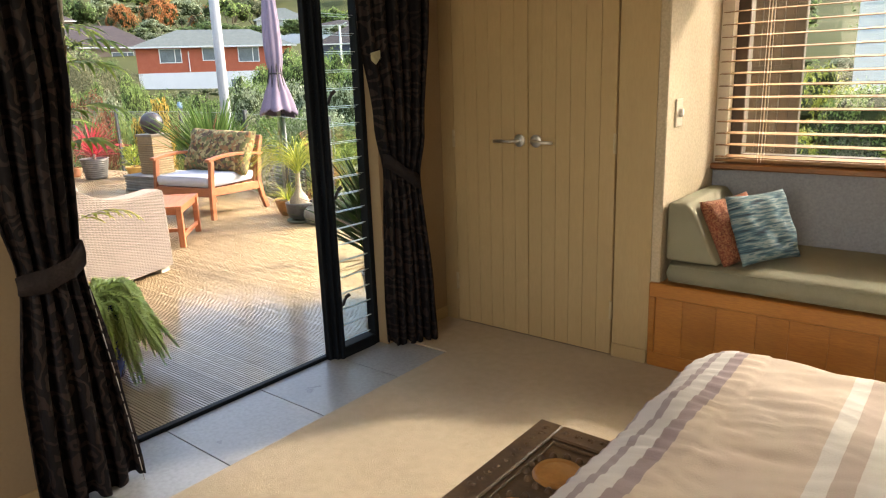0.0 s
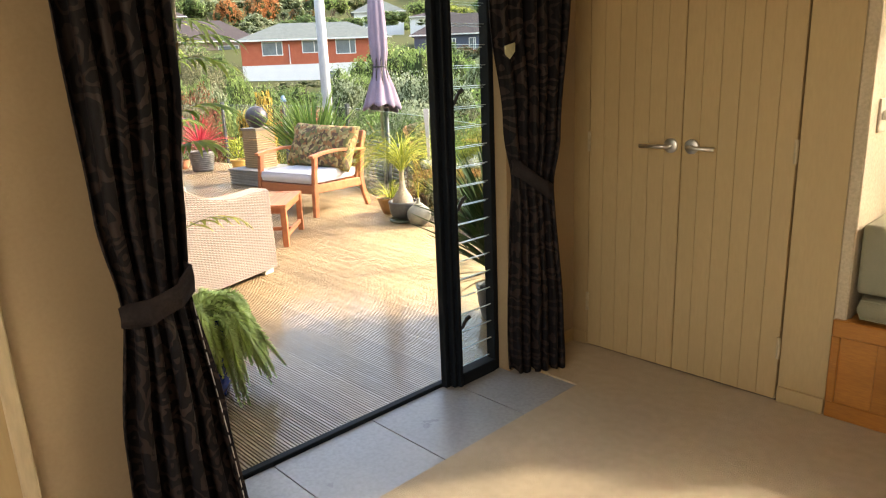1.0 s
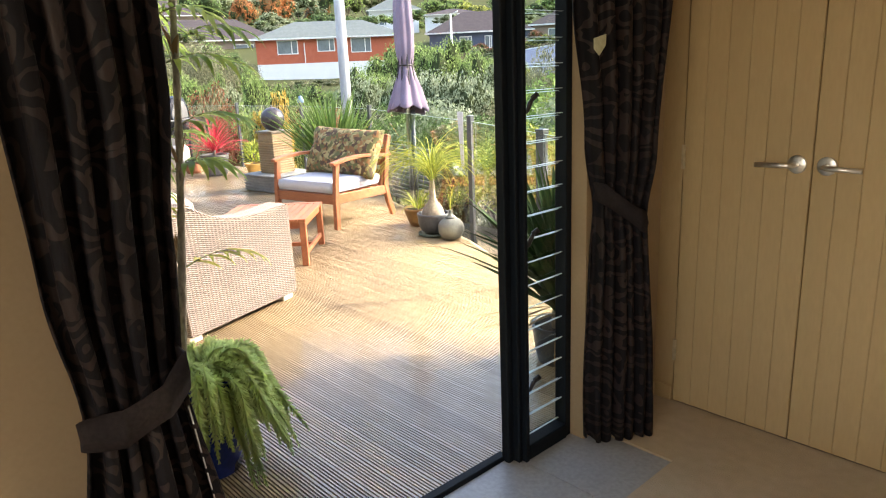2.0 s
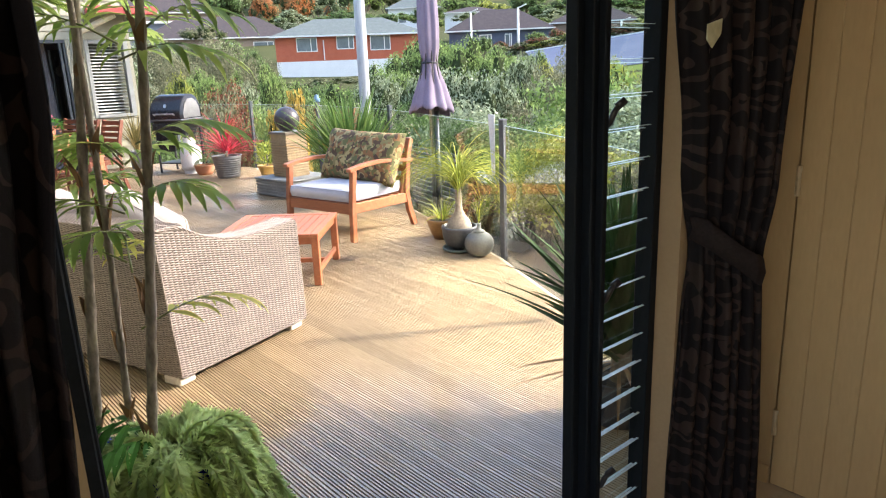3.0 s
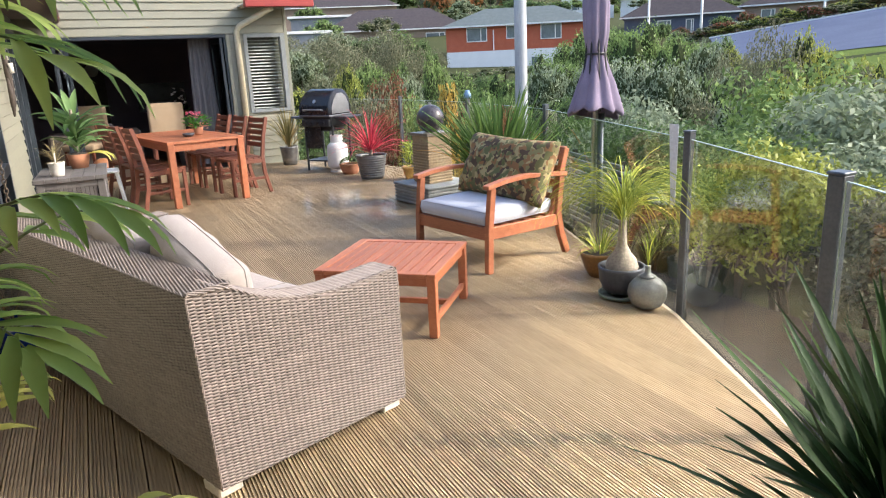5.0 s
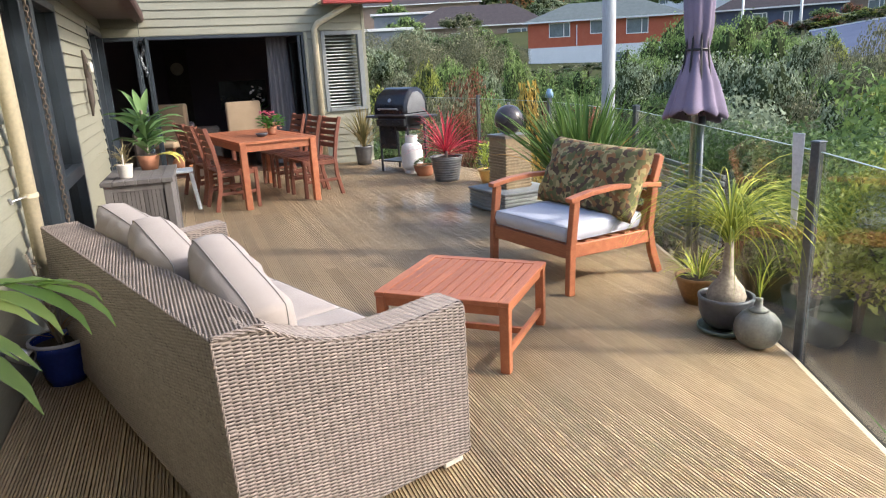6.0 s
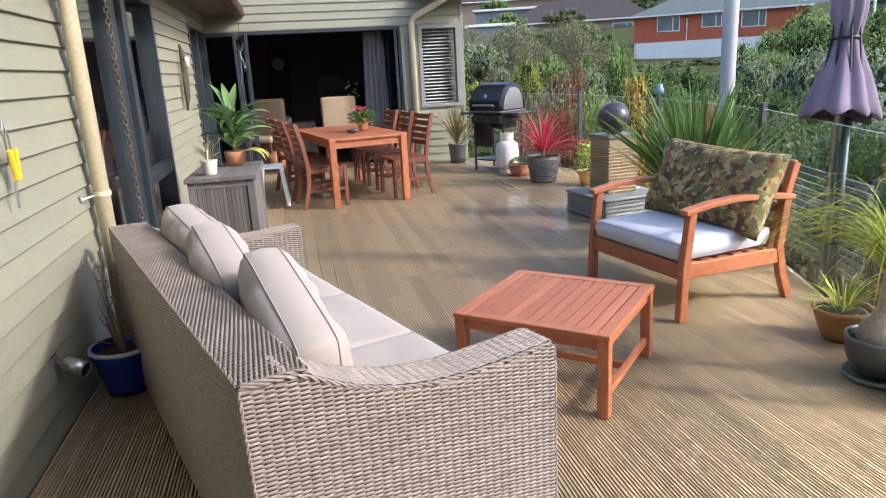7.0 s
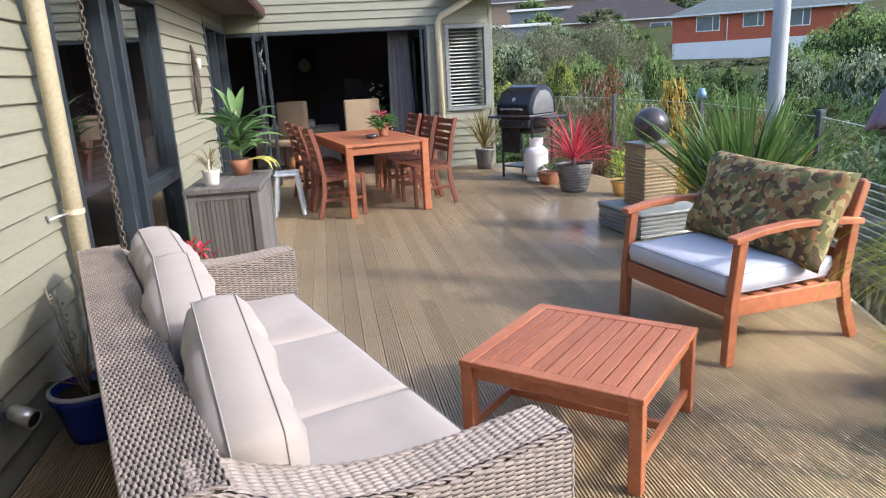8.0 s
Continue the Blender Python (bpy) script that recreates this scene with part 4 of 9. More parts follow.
def bush(label, material, seed, category="shrub", group="shrubs in the gully", **how):
    """A shrub or tree 2 m high and about 1 m in half-width: forked stems and a crown."""
    t = thing("shrub" if category == "shrub" else "tree", label, category, None, group)
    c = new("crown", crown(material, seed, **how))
    c.parent = t
    tk = bmesh.new()
    rg = random.Random(seed + 5)
    for k in range(4):
        a = rg.uniform(0, 6.28)
        q = Vector((0, 0, -0.1))
        pts = [q.copy()]
        for i in range(5):
            q = q + Vector((math.cos(a) * 0.05 * i, math.sin(a) * 0.05 * i, 0.30))
            pts.append(q.copy())
        tube(pts, [0.045, 0.04, 0.032, 0.024, 0.016, 0.008], 6, tk)
    part("trunk", tk, M_TRUNK, t)
    return t


FOL = [F_MID, F_DARK, F_GREY, F_LIME, F_OLIVE, F_RUST, F_GOLD]
WORD = ["mid-green leafy", "dense dark green", "silver-green", "yellow-green", "olive-brown twiggy", "rust-leaved", "golden"]
NEAR = [bush(w + " shrub in the gully", f, 11 + k, n=7600, leaf=0.058, puffs=28, core=False) for k, (w, f) in enumerate(zip(WORD[:6], FOL))]
NEAR.append(bush("golden conifer beside the balustrade", F_GOLD, 17, n=5200, leaf=0.07, puffs=34, cone=True))
MID = [bush(w + " tree across the gully", f, 31 + k, "tree", "trees across the gully", n=6000, leaf=0.052, puffs=30 if k != 4 else 38, quads=False, core=k != 4, spread=1.0) for k, (w, f) in enumerate(zip(WORD[:6], FOL))]
HILL = [bush(w + " tree on the hillside", f, 51 + k, "tree", "hillside trees", n=1250, leaf=0.10, puffs=18, quads=False) for k, (w, f) in enumerate(zip(WORD[:6], FOL))]
AUT = bush("orange autumn tree on the hillside", F_AUT, 61, "tree", "hillside trees", n=2600, leaf=0.09, puffs=20, quads=False)
used = set()


def plant(ob, x, y, width, top):
    """Stand a shrub of that half-width on the ground so that its crown reaches the height top."""
    z0 = land(x, y)
    hgt = max(0.4, top - z0)
    m = Matrix.Translation((x, y, z0)) @ Matrix.Rotation(tr.uniform(0, 6.283), 4, "Z") @ Matrix.Diagonal((width, width * tr.uniform(0.85, 1.15), hgt / 2.0, 1))
    if ob.name not in used:
        used.add(ob.name)
        ob.matrix_basis = m
        return ob
    return copy_thing(ob, m @ Matrix.Diagonal((1 / ob.scale.x, 1 / ob.scale.y, 1 / ob.scale.z, 1)))


FAR_WOODS = []


def far_tree(kind, x, y, width, top):
    """A tree far up the hillside, too small to pick apart: kept for the joined woods."""
    z0 = land(x, y)
    FAR_WOODS.append((kind, Matrix.Translation((x, y, z0)) @ Matrix.Rotation(tr.uniform(0, 6.283), 4, "Z") @ Matrix.Diagonal((width, width * tr.uniform(0.85, 1.15), max(0.4, top - z0) / 2.0, 1))))


def grow_far_woods():
    """All far trees as one mesh, their crowns taken from the hillside trees."""
    slots, cos, idx, tot, mats, base = [], [], [], [], [], 0
    for kind, m in FAR_WOODS:
        src = next(c for c in HILL[kind].children if c.name.startswith("crown")).data
        nv, nl, npol = len(src.vertices), len(src.loops), len(src.polygons)
        co = np.empty(nv * 3, dtype=np.float32)
        src.vertices.foreach_get("co", co)
        lv, lt, mi = np.empty(nl, dtype=np.int32), np.empty(npol, dtype=np.int32), np.empty(npol, dtype=np.int32)
        src.loops.foreach_get("vertex_index", lv)
        src.polygons.foreach_get("loop_total", lt)
        src.polygons.foreach_get("material_index", mi)
        remap = []
        for s in src.materials:
            if s not in slots:
                slots.append(s)
            remap.append(slots.index(s))
        a = np.array(m)
        cos.append((co.reshape(-1, 3) @ a[:3, :3].T + a[:3, 3]).astype(np.float32))
        idx.append(lv + base), tot.append(lt), mats.append(np.array(remap, dtype=np.int32)[mi])
        base += nv
    cos, idx, tot, mats = np.concatenate(cos), np.concatenate(idx), np.concatenate(tot), np.concatenate(mats)
    me = bpy.data.meshes.new("far_woods")
    me.vertices.add(len(cos)), me.loops.add(len(idx)), me.polygons.add(len(tot))
    me.vertices.foreach_set("co", cos.ravel())
    me.loops.foreach_set("vertex_index", idx)
    me.polygons.foreach_set("loop_start", np.concatenate(([0], np.cumsum(tot)[:-1])).astype(np.int32))
    for s in slots:
        me.materials.append(s)
    me.polygons.foreach_set("material_index", mats)
    me.update(calc_edges=True)
    return tagged(new("far_woods", me), "mixed green and olive trees scattered over the far hillside", "woods", "", "stuff")


def at_el(d, el):
    return EYE0.z + d * math.tan(radians(el))


# single trees that stand out across the gully: direction, distance, top, half-width, kind
for az, d, el, w, k in ((8, 44, 2.9, 3.0, 4), (11, 40, 2.5, 2.6, 0), (13.5, 46, 2.2, 2.4, 4), (16.2, 40, 1.6, 2.0, 2), (17.8, 48, 2.6, 2.8, 4), (20.0, 42, 1.8, 1.6, 4), (22.2, 50, 2.8, 2.6, 4), (24.2, 44, 2.2, 1.9, 4), (27.0, 60, 1.3, 1.2, 4), (23.2, 60, 2.7, 2.4, 0), (19.0, 62, 2.9, 2.8, 2), (15, 60, 3.1, 3.0, 4),
                     (15, 27, -1.6, 1.6, 3), (17.6, 29, -0.5, 1.2, 4), (19.7, 27, 0.0, 0.78, 3), (22.6, 22, -0.9, 1.0, 5), (23.8, 30, 0.1, 0.85, 0), (21.6, 33, 0.3, 1.2, 0), (24.9, 24, -0.8, 0.65, 2), (26.8, 27, 0.5, 0.85, 0), (20.9, 52, 2.3, 1.7, 1), (26.0, 50, 2.0, 1.2, 1), (18.2, 50, 1.6, 1.5, 0), (24.3, 22, -2.2, 1.0, 1), (12, 24, -1.4, 1.5, 2), (9, 28, -0.2, 1.8, 0),
                     (28.0, 30, -0.9, 1.7, 0), (30.5, 33, -1.0, 1.9, 1), (33.0, 30, -1.2, 1.7, 0), (35.3, 26, -0.6, 1.4, 2), (29.5, 23, -2.2, 1.3, 1), (32.0, 22, -2.6, 1.4, 0), (36.6, 31, 0.2, 1.5, 0),
                     (38.4, 33, 1.7, 1.7, 0), (40.6, 34, 2.4, 2.1, 0), (42.7, 32, 2.0, 1.7, 0), (44.6, 31, 1.1, 1.7, 0), (46.2, 29, 0.9, 1.4, 0), (47.6, 27, 0.5, 1.0, 2), (48.6, 25, -0.4, 0.9, 4), (49.4, 22, -1.6, 0.9, 2), (48.5, 37, 1.0, 1.0, 0), (49.5, 34, 0.1, 0.9, 3), (50.4, 30, -0.5, 0.8, 4), (39.4, 22, -0.4, 1.3, 2), (42.0, 20, -0.6, 1.5, 2), (44.5, 19, -0.9, 1.3, 2), (46.8, 20, -2.3, 1.1, 0), (41.0, 17, -3.5, 1.2, 1), (38.0, 18, -3.2, 1.2, 1),
                     (51.1, 21, -0.1, 0.8, 4), (52.6, 20, 1.2, 1.0, 4), (54.2, 21, 0.7, 0.9, 3), (55.6, 22, -0.6, 0.9, 3), (53.6, 17, -2.2, 1.2, 3), (51.0, 17, -3.8, 1.1, 2), (56.4, 18, -1.8, 1.2, 4), (58.5, 20, -1.4, 1.4, 3), (48.5, 18, -3.6, 1.1, 4), (61, 19, -1.6, 1.5, 4), (64.5, 21, -0.6, 1.7, 2), (68.5, 19, -0.8, 1.6, 3), (73, 22, 0.3, 1.9, 4), (78, 19, -0.8, 1.7, 0), (84, 20, -0.8, 1.7, 3), (90, 17, -1.6, 1.5, 0), (97, 18, -1.6, 1.5, 1)):
    p = far(az, d * tr.uniform(0.97, 1.03))
    plant(MID[k], p.x, p.y, w, at_el(d, el))
# lower shrubs that fill the gully between them
for dist, step, wid, lo in ((12.5, 7.0, 1.15, -7.5), (15.5, 6.0, 1.3, -5.6), (19.5, 5.5, 1.5, -4.2), (25, 5.0, 1.7, -3.2)):
    az = 8.0 + tr.uniform(0, step)
    while az < 108:
        p = far(az, dist * tr.uniform(0.94, 1.06))
        if not (p.x > -3.0 and p.y < 7):
            kind = tr.choice((4, 0, 2, 3, 1) if az < 27 else (0, 1, 0, 3, 1) if az < 38 else (0, 2, 2, 0, 1) if az < 47 else (3, 4, 2, 3, 4))
            plant(MID[kind], p.x, p.y, wid * tr.uniform(0.7, 1.25), at_el(dist, lo * tr.uniform(0.8, 1.2)))
        az += step * tr.uniform(0.75, 1.2)
for dist, step, wid in ((56, 4.2, 3.0), (70, 4.0, 3.2)):
    az = 8.0
    while az < 108:
        if not 46 < az < 66:
            p = far(az, dist * tr.uniform(0.95, 1.05))
            lim = 0.9 if az < 26 else -1.0 if az < 41 else 0.6
            plant(HILL[tr.choice((4, 0, 2, 1, 4, 0))], p.x, p.y, wid * tr.uniform(0.7, 1.3), max(p.z + 1.6, at_el(dist, lim - abs(tr.gauss(0, 0.6)))))
        az += step * tr.uniform(0.75, 1.25)
# shrubs right behind the glass
for x, y, kind, w, top in ((-3.4, 4.9, 3, 0.75, 0.50), (-4.3, 5.5, 4, 0.8, 0.70), (-5.3, 5.6, 3, 0.75, 0.80), (-6.2, 6.2, 0, 0.9, 0.75), (-7.0, 6.7, 1, 1.0, 0.75), (-7.9, 6.9, 1, 0.9, 0.7), (-8.7, 7.2, 2, 0.9, 0.85), (-9.6, 7.6, 1, 0.9, 0.8), (-11.7, 6.45, 6, 0.55, 1.03), (-12.3, 6.35, 6, 0.50, 0.70), (-11.7, 7.3, 1, 0.7, 0.9), (-13.4, 6.15, 5, 0.45, 0.75), (-12.9, 7.3, 1, 0.6, 0.7), (-13.6, 6.6, 0, 0.8, 0.75), (-14.8, 6.4, 4, 0.8, 0.95), (-12.2, 6.4, 1, 0.6, 0.35), (-4.9, 6.6, 2, 1.0, 0.8), (-3.6, 6.3, 0, 1.0, 0.6), (-5.9, 7.6, 2, 1.2, 1.05), (-4.4, 8.2, 3, 1.3, 0.9), (-7.6, 8.6, 0, 1.4, 1.15), (-2.4, 7.2, 0, 1.1, 0.3), (-1.2, 7.9, 3, 1.1, 0.1), (0.2, 7.6, 4, 1.0, 0.0)):
    plant(NEAR[kind], x, y, w, top)
# autumn trees and dark trees up the hill
for az, d, w, el in ((29.8, 165, 4.2, 6.5), (27.2, 170, 3.6, 6.0), (33.0, 175, 3.6, 5.9)):
    p = far(az, d)
    plant(AUT, p.x, p.y, w, EYE0.z + d * math.tan(radians(el)))
for k in range(60):
    az = 45.5 + 19 * k / 59
    p = far(az, tr.uniform(75.5, 79))
    plant(HILL[tr.choice((0, 1, 2, 4, 5, 3))], p.x, p.y, tr.uniform(0.9, 1.8), at_el(77, 1.0 + 0.125 * (az - 48.3) + tr.uniform(0.3, 1.3)))
for k in range(110):
    az, d = tr.uniform(8, 80), tr.uniform(95, 190)
    if 46 < az < 60 and d < 120:
        continue
    p = far(az, d)
    far_tree(tr.choice((0, 1, 2, 4, 1)), p.x, p.y, tr.uniform(2.5, 4.5), p.z + tr.uniform(2.5, 4.5))
for k in range(45):
    az, d = tr.uniform(8, 66), tr.uniform(200, 285)
    p = far(az, d)
    far_tree(tr.choice((0, 2, 3, 4, 0)), p.x, p.y, tr.uniform(5, 8), p.z + tr.uniform(4, 7))
grow_far_woods()
for az, d, w, el, kind in ((24, 170, 6, 6.3, 1), (26, 180, 7, 6.6, 2), (31.5, 170, 6, 6.4, 2), (35, 175, 7, 6.8, 0), (37, 185, 7, 6.2, 4), (20, 180, 8, 6.8, 1), (16, 175, 8, 6.8, 0), (12, 170, 8, 6.6, 2), (42.5, 165, 6, 5.6, 0), (45, 170, 7, 5.4, 3), (48, 160, 7, 5.6, 1), (52, 150, 7, 5.6, 0), (56, 140, 7, 5.0, 1), (60, 120, 7, 4.5, 0), (65, 110, 7, 4.8, 3), (72, 100, 7, 4.6, 1), (78, 90, 6, 4.2, 0), (44.5, 80, 1.6, 2.4, 1), (46, 82, 1.5, 2.0, 5), (49, 86, 1.6, 2.6, 0), (50.5, 86, 1.2, 2.8, 5), (52.5, 88, 1.6, 2.5, 1), (54, 88, 1.4, 2.6, 4), (98, 60, 5, 5.5, 0), (104, 55, 5, 5.5, 1), (88, 70, 6, 5.5, 0)):
    p = far(az, d)
    plant(HILL[kind], p.x, p.y, w, EYE0.z + d * math.tan(radians(el)))


# ---- furniture on the deck ----
M_WICKER = surf("woven_grey_brown_wicker", (0.33, 0.272, 0.234), (0.20, 0.165, 0.142), 9, 0.45, 0.25, 60, c3=(0.13, 0.107, 0.092), stretch=(1, 1, 12))
# near-black colour that stands for shade inside the weave's gaps
M_GAPSHADE = surf("wicker_gap_shade", (0.03, 0.025, 0.022), (0.045, 0.038, 0.032), 20, 0.9, 0.2, 90)
M_CUSH = surf("pale_beige_canvas", (0.345, 0.30, 0.272), (0.385, 0.34, 0.31), 5, 0.85, 0.35, 420, c3=(0.31, 0.275, 0.25), spec=0.2, sheen=0.1)
M_PIPING = surf("grey_beige_piping", (0.26, 0.24, 0.22), (0.30, 0.275, 0.255), 8, 0.85, 0.2, 200)
M_HARDWOOD = surf("red_oiled_hardwood", (0.34, 0.105, 0.042), (0.44, 0.16, 0.072), 5, 0.42, 0.3, 60, stretch=(0.25, 4, 4), vary=0.18, c3=(0.19, 0.055, 0.022), rough2=0.55)
# darker wood, with the dining chairs' shade put into its colour
M_SHADEHARD = surf("shaded_dark_red_hardwood", (0.15, 0.048, 0.026), (0.20, 0.066, 0.036), 5, 0.4, 0.2, 70, vary=0.12, c3=(0.10, 0.03, 0.017))
M_SEATGREY = surf("pale_grey_canvas", (0.52, 0.54, 0.60), (0.57, 0.59, 0.64), 6, 0.85, 0.3, 420, spec=0.2)
M_FOOT = surf("pale_plastic_foot", (0.65, 0.60, 0.52), (0.70, 0.65, 0.57), 6, 0.5, 0.03, 60)


def woven(name, S, U, V, parent, col=0.0270, row=0.0056, su=5, sv=4, keep=None, label="", amp=0.0042):
    """A plain weave: strands run along u and pass over and under stakes along v. S(u, v) gives places and normals for arrays in metres;
    keep(u, v) tells which of them belong to the panel."""
    nc, nr = max(2, round(U / col)), max(3, round(V / row))
    nu, nv = nc * su, nr * sv
    cu, p = U / nc, V / nr
    u, v = np.meshgrid(np.linspace(0, U, nu + 1), np.linspace(0, V, nv + 1))
    rg = np.random.default_rng(nu * 7 + nv)
    fat = rg.uniform(0.96, 1.12, nr + 4)
    wob = rg.uniform(-0.05, 0.05, nr + 4)
    j0 = np.floor(v / p).astype(int)
    h = np.full(u.shape, -1.0)
    for o in (-1, 0, 1):
        j = j0 + o
        k = np.clip(j, -1, nr) + 1
        r = 0.52 * p * fat[k]
        wave = np.sin(np.pi * (u / cu + wob[k]))
        d = v - (j + 0.5) * p
        z = amp * wave * np.where(j % 2 == 0, 1, -1) + np.sqrt(np.maximum(r * r - d * d, 0))
        h = np.maximum(h, np.where(np.abs(d) < r, z, -1))
    h = np.maximum(h, -0.001)
    P, N = S(u.ravel(), v.ravel())
    verts = P + N * h.ravel()[:, None]
    i, j = np.meshgrid(np.arange(nu), np.arange(nv))
    a = (j * (nu + 1) + i).ravel()
    if keep is not None:
        a = a[keep(u[:-1, :-1].ravel() + U / nu / 2, v[:-1, :-1].ravel() + V / nv / 2)]
    quads = np.stack([a, a + 1, a + nu + 2, a + nu + 1], 1)
    # dark sheet behind the weave, the gaps' shade put into its colour
    lu, lv = 60, 40
    x, y = np.meshgrid(np.linspace(0, U, lu + 1), np.linspace(0, V, lv + 1))
    LP, LN = S(x.ravel(), y.ravel())
    i, j = np.meshgrid(np.arange(lu), np.arange(lv))
    b = (j * (lu + 1) + i).ravel()
    if keep is not None:
        b = b[keep(x[:-1, :-1].ravel() + U / lu / 2, y[:-1, :-1].ravel() + V / lv)]
    shade_faces = np.stack([b, b + 1, b + lu + 2, b + lu + 1], 1) + len(verts)
    me = bpy.data.meshes.new(name)
    me.from_pydata(np.concatenate([verts, LP + LN * 0.0014]).tolist(), [], np.concatenate([quads, shade_faces]).tolist())
    me.shade_smooth()
    me.materials.append(M_WICKER), me.materials.append(M_GAPSHADE)
    idx = np.zeros(len(quads) + len(shade_faces), dtype=np.int32)
    idx[len(quads):] = 1
    me.polygons.foreach_set("material_index", idx)
    ob = new(name, me)
    ob.parent = parent
    if label:
        ob["label"] = label
    return ob


def braid(pts, r=0.0036, pitch=0.05):
    """Two cords laid round each other along a line."""
    pts = [Vector(p) for p in pts]
    fine, run = [], 0.0
    for a, b in zip(pts, pts[1:]):
        n = max(1, int((b - a).length / 0.0065))
        for k in range(n):
            fine.append((a.lerp(b, k / n), (b - a).normalized(), run + (b - a).length * k / n))
        run += (b - a).length
    bm = bmesh.new()
    for ph in (0.0, math.pi):
        line = []
        for p, d, s in fine:
            u = d.cross(Vector((0.3, 0.5, 0.81))).normalized()
            w = d.cross(u)
            q = 2 * math.pi * s / pitch + ph
            line.append(p + (u * math.cos(q) + w * math.sin(q)) * r * 0.85)
        tube(line, r, 5, bm)
    return bm


SOFA = pose(-6.885, 1.05, 0, 0, 0, 19.76)
SL, SH, Z0, AW = 2.28, 0.735, 0.045, 0.128      # length, height of the back, lower edge, width of an arm
sofa = thing("wicker_sofa", "grey-brown woven wicker three-seat sofa with swooping arms", "sofa", SOFA)
SWOOP = [(-0.1, 0.735), (0.13, 0.735), (0.165, 0.722), (0.20, 0.699), (0.25, 0.672), (0.31, 0.646), (0.41, 0.616), (0.50, 0.600), (0.60, 0.593), (0.73, 0.594), (0.93, 0.605)]


def arm_z(y):
    """Height of the arm's top along its depth."""
    a, b = zip(*SWOOP)
    return sum(np.interp(np.asarray(y, dtype=float) + o, a, b) for o in (-0.02, -0.01, 0.0, 0.01, 0.02)) / 5


def end_x(z, near):
    """Outer face of an end panel: it leans in towards its top."""
    return SL + 0.03 - 0.075 * z / SH if near else -0.03 + 0.075 * z / SH


def front_y(z):
    return 0.865 + 0.055 * z / 0.6


def flat(x, y, z, n):
    """Places and one normal for arrays of any kind."""
    x, y, z = np.broadcast_arrays(np.asarray(x, dtype=float), np.asarray(y, dtype=float), np.asarray(z, dtype=float))
    return np.stack([x, y, z], 1), np.broadcast_to(np.array(n, dtype=float), (len(x), 3))


SF = 0.93
for near in (True, False):
    sg, q = (1, (5, 4)) if near else (-1, (3, 2))
    xt = float(end_x(SH, near))
    woven("end_panel", lambda u, v: flat(end_x(Z0 + v, near), u * front_y(Z0 + v) / SF, Z0 + v, (sg, 0, 0.1)), SF, SH - Z0, sofa, su=q[0], sv=q[1], keep=lambda u, v: Z0 + v < arm_z(u * front_y(Z0 + v) / SF) - 0.002)
    woven("arm_top", lambda u, v: flat(xt - sg * v, 0.10 + u, arm_z(0.10 + u), (0, 0.12, 1)), front_y(0.6) - 0.10, AW, sofa, col=0.0265, row=0.0072, su=5, sv=4)
    woven("arm_front", lambda u, v: flat(end_x(Z0 + v, near) - sg * u, front_y(Z0 + v), Z0 + v, (0, 1, 0)), AW, float(arm_z(0.92)) - Z0, sofa, su=4, sv=3)
    woven("arm_inner", lambda u, v: flat(xt - sg * AW, 0.15 + u, 0.25 + v, (-sg, 0, 0)), front_y(0.6) - 0.15, 0.49, sofa, su=5 if not near else 3, sv=4 if not near else 2, keep=lambda u, v: 0.25 + v < arm_z(0.15 + u) - 0.002)
woven("back_panel", lambda u, v: flat(end_x(Z0 + v, False) + u / SL * (end_x(Z0 + v, True) - end_x(Z0 + v, False)), 0.0, Z0 + v, (0, -1, 0)), SL, SH - Z0, sofa, su=4, sv=3)
XA, XB_ = float(end_x(SH, False)), float(end_x(SH, True))
woven("back_top", lambda u, v: flat(XA + u, v, SH, (0, 0, 1)), XB_ - XA, 0.168, sofa, col=0.0215, row=0.0062, su=5, sv=4, amp=0.0046)
woven("back_inner", lambda u, v: flat(XA + AW + u, 0.168, 0.40 + v, (0, 1, 0)), XB_ - XA - 2 * AW, SH - 0.40, sofa, su=3, sv=2)
woven("seat_front", lambda u, v: flat(0.17 + u, front_y(0.2) - 0.03, Z0 + v, (0, 1, 0)), SL - 0.34, 0.24, sofa, su=3, sv=2)
# plaited rims along the edges
for near in (True, False):
    xs, sg = (XB_, 1) if near else (XA, -1)
    pts = [(xs, 0.0, SH)] + [(xs + sg * 0.006, q, float(arm_z(q)) - 0.002) for q in np.linspace(0.05, front_y(0.6) - 0.012, 30)] + [(end_x(z, near), front_y(z), z) for z in np.linspace(0.585, 0.05, 6)]
    part("rim", braid(pts, 0.0040, 0.06), M_WICKER, sofa, "", True)
    part("rim", braid([(xs - sg * AW, q, float(arm_z(q)) + 0.002) for q in np.linspace(0.16, front_y(0.6) - 0.01, 26)], 0.0042), M_WICKER, sofa, "", True)
    part("rim", braid([(end_x(Z0, near), 0.0, Z0), (xs, 0.0, SH)]), M_WICKER, sofa, "", True)
    part("rim", braid([(xs, front_y(0.6), 0.602), (xs - sg * AW, front_y(0.6), 0.604)]), M_WICKER, sofa, "", True)
part("rim", braid([(XA, 0, SH), (XB_, 0, SH)]), M_WICKER, sofa, "", True)
part("rim", braid([(XA + AW, 0.168, SH), (XB_ - AW, 0.168, SH)]), M_WICKER, sofa, "", True)
part("rim", braid([(XB_, 0.004, SH + 0.004), (XB_, 0.168, SH + 0.004)], 0.0038, 0.06), M_WICKER, sofa, "", True)
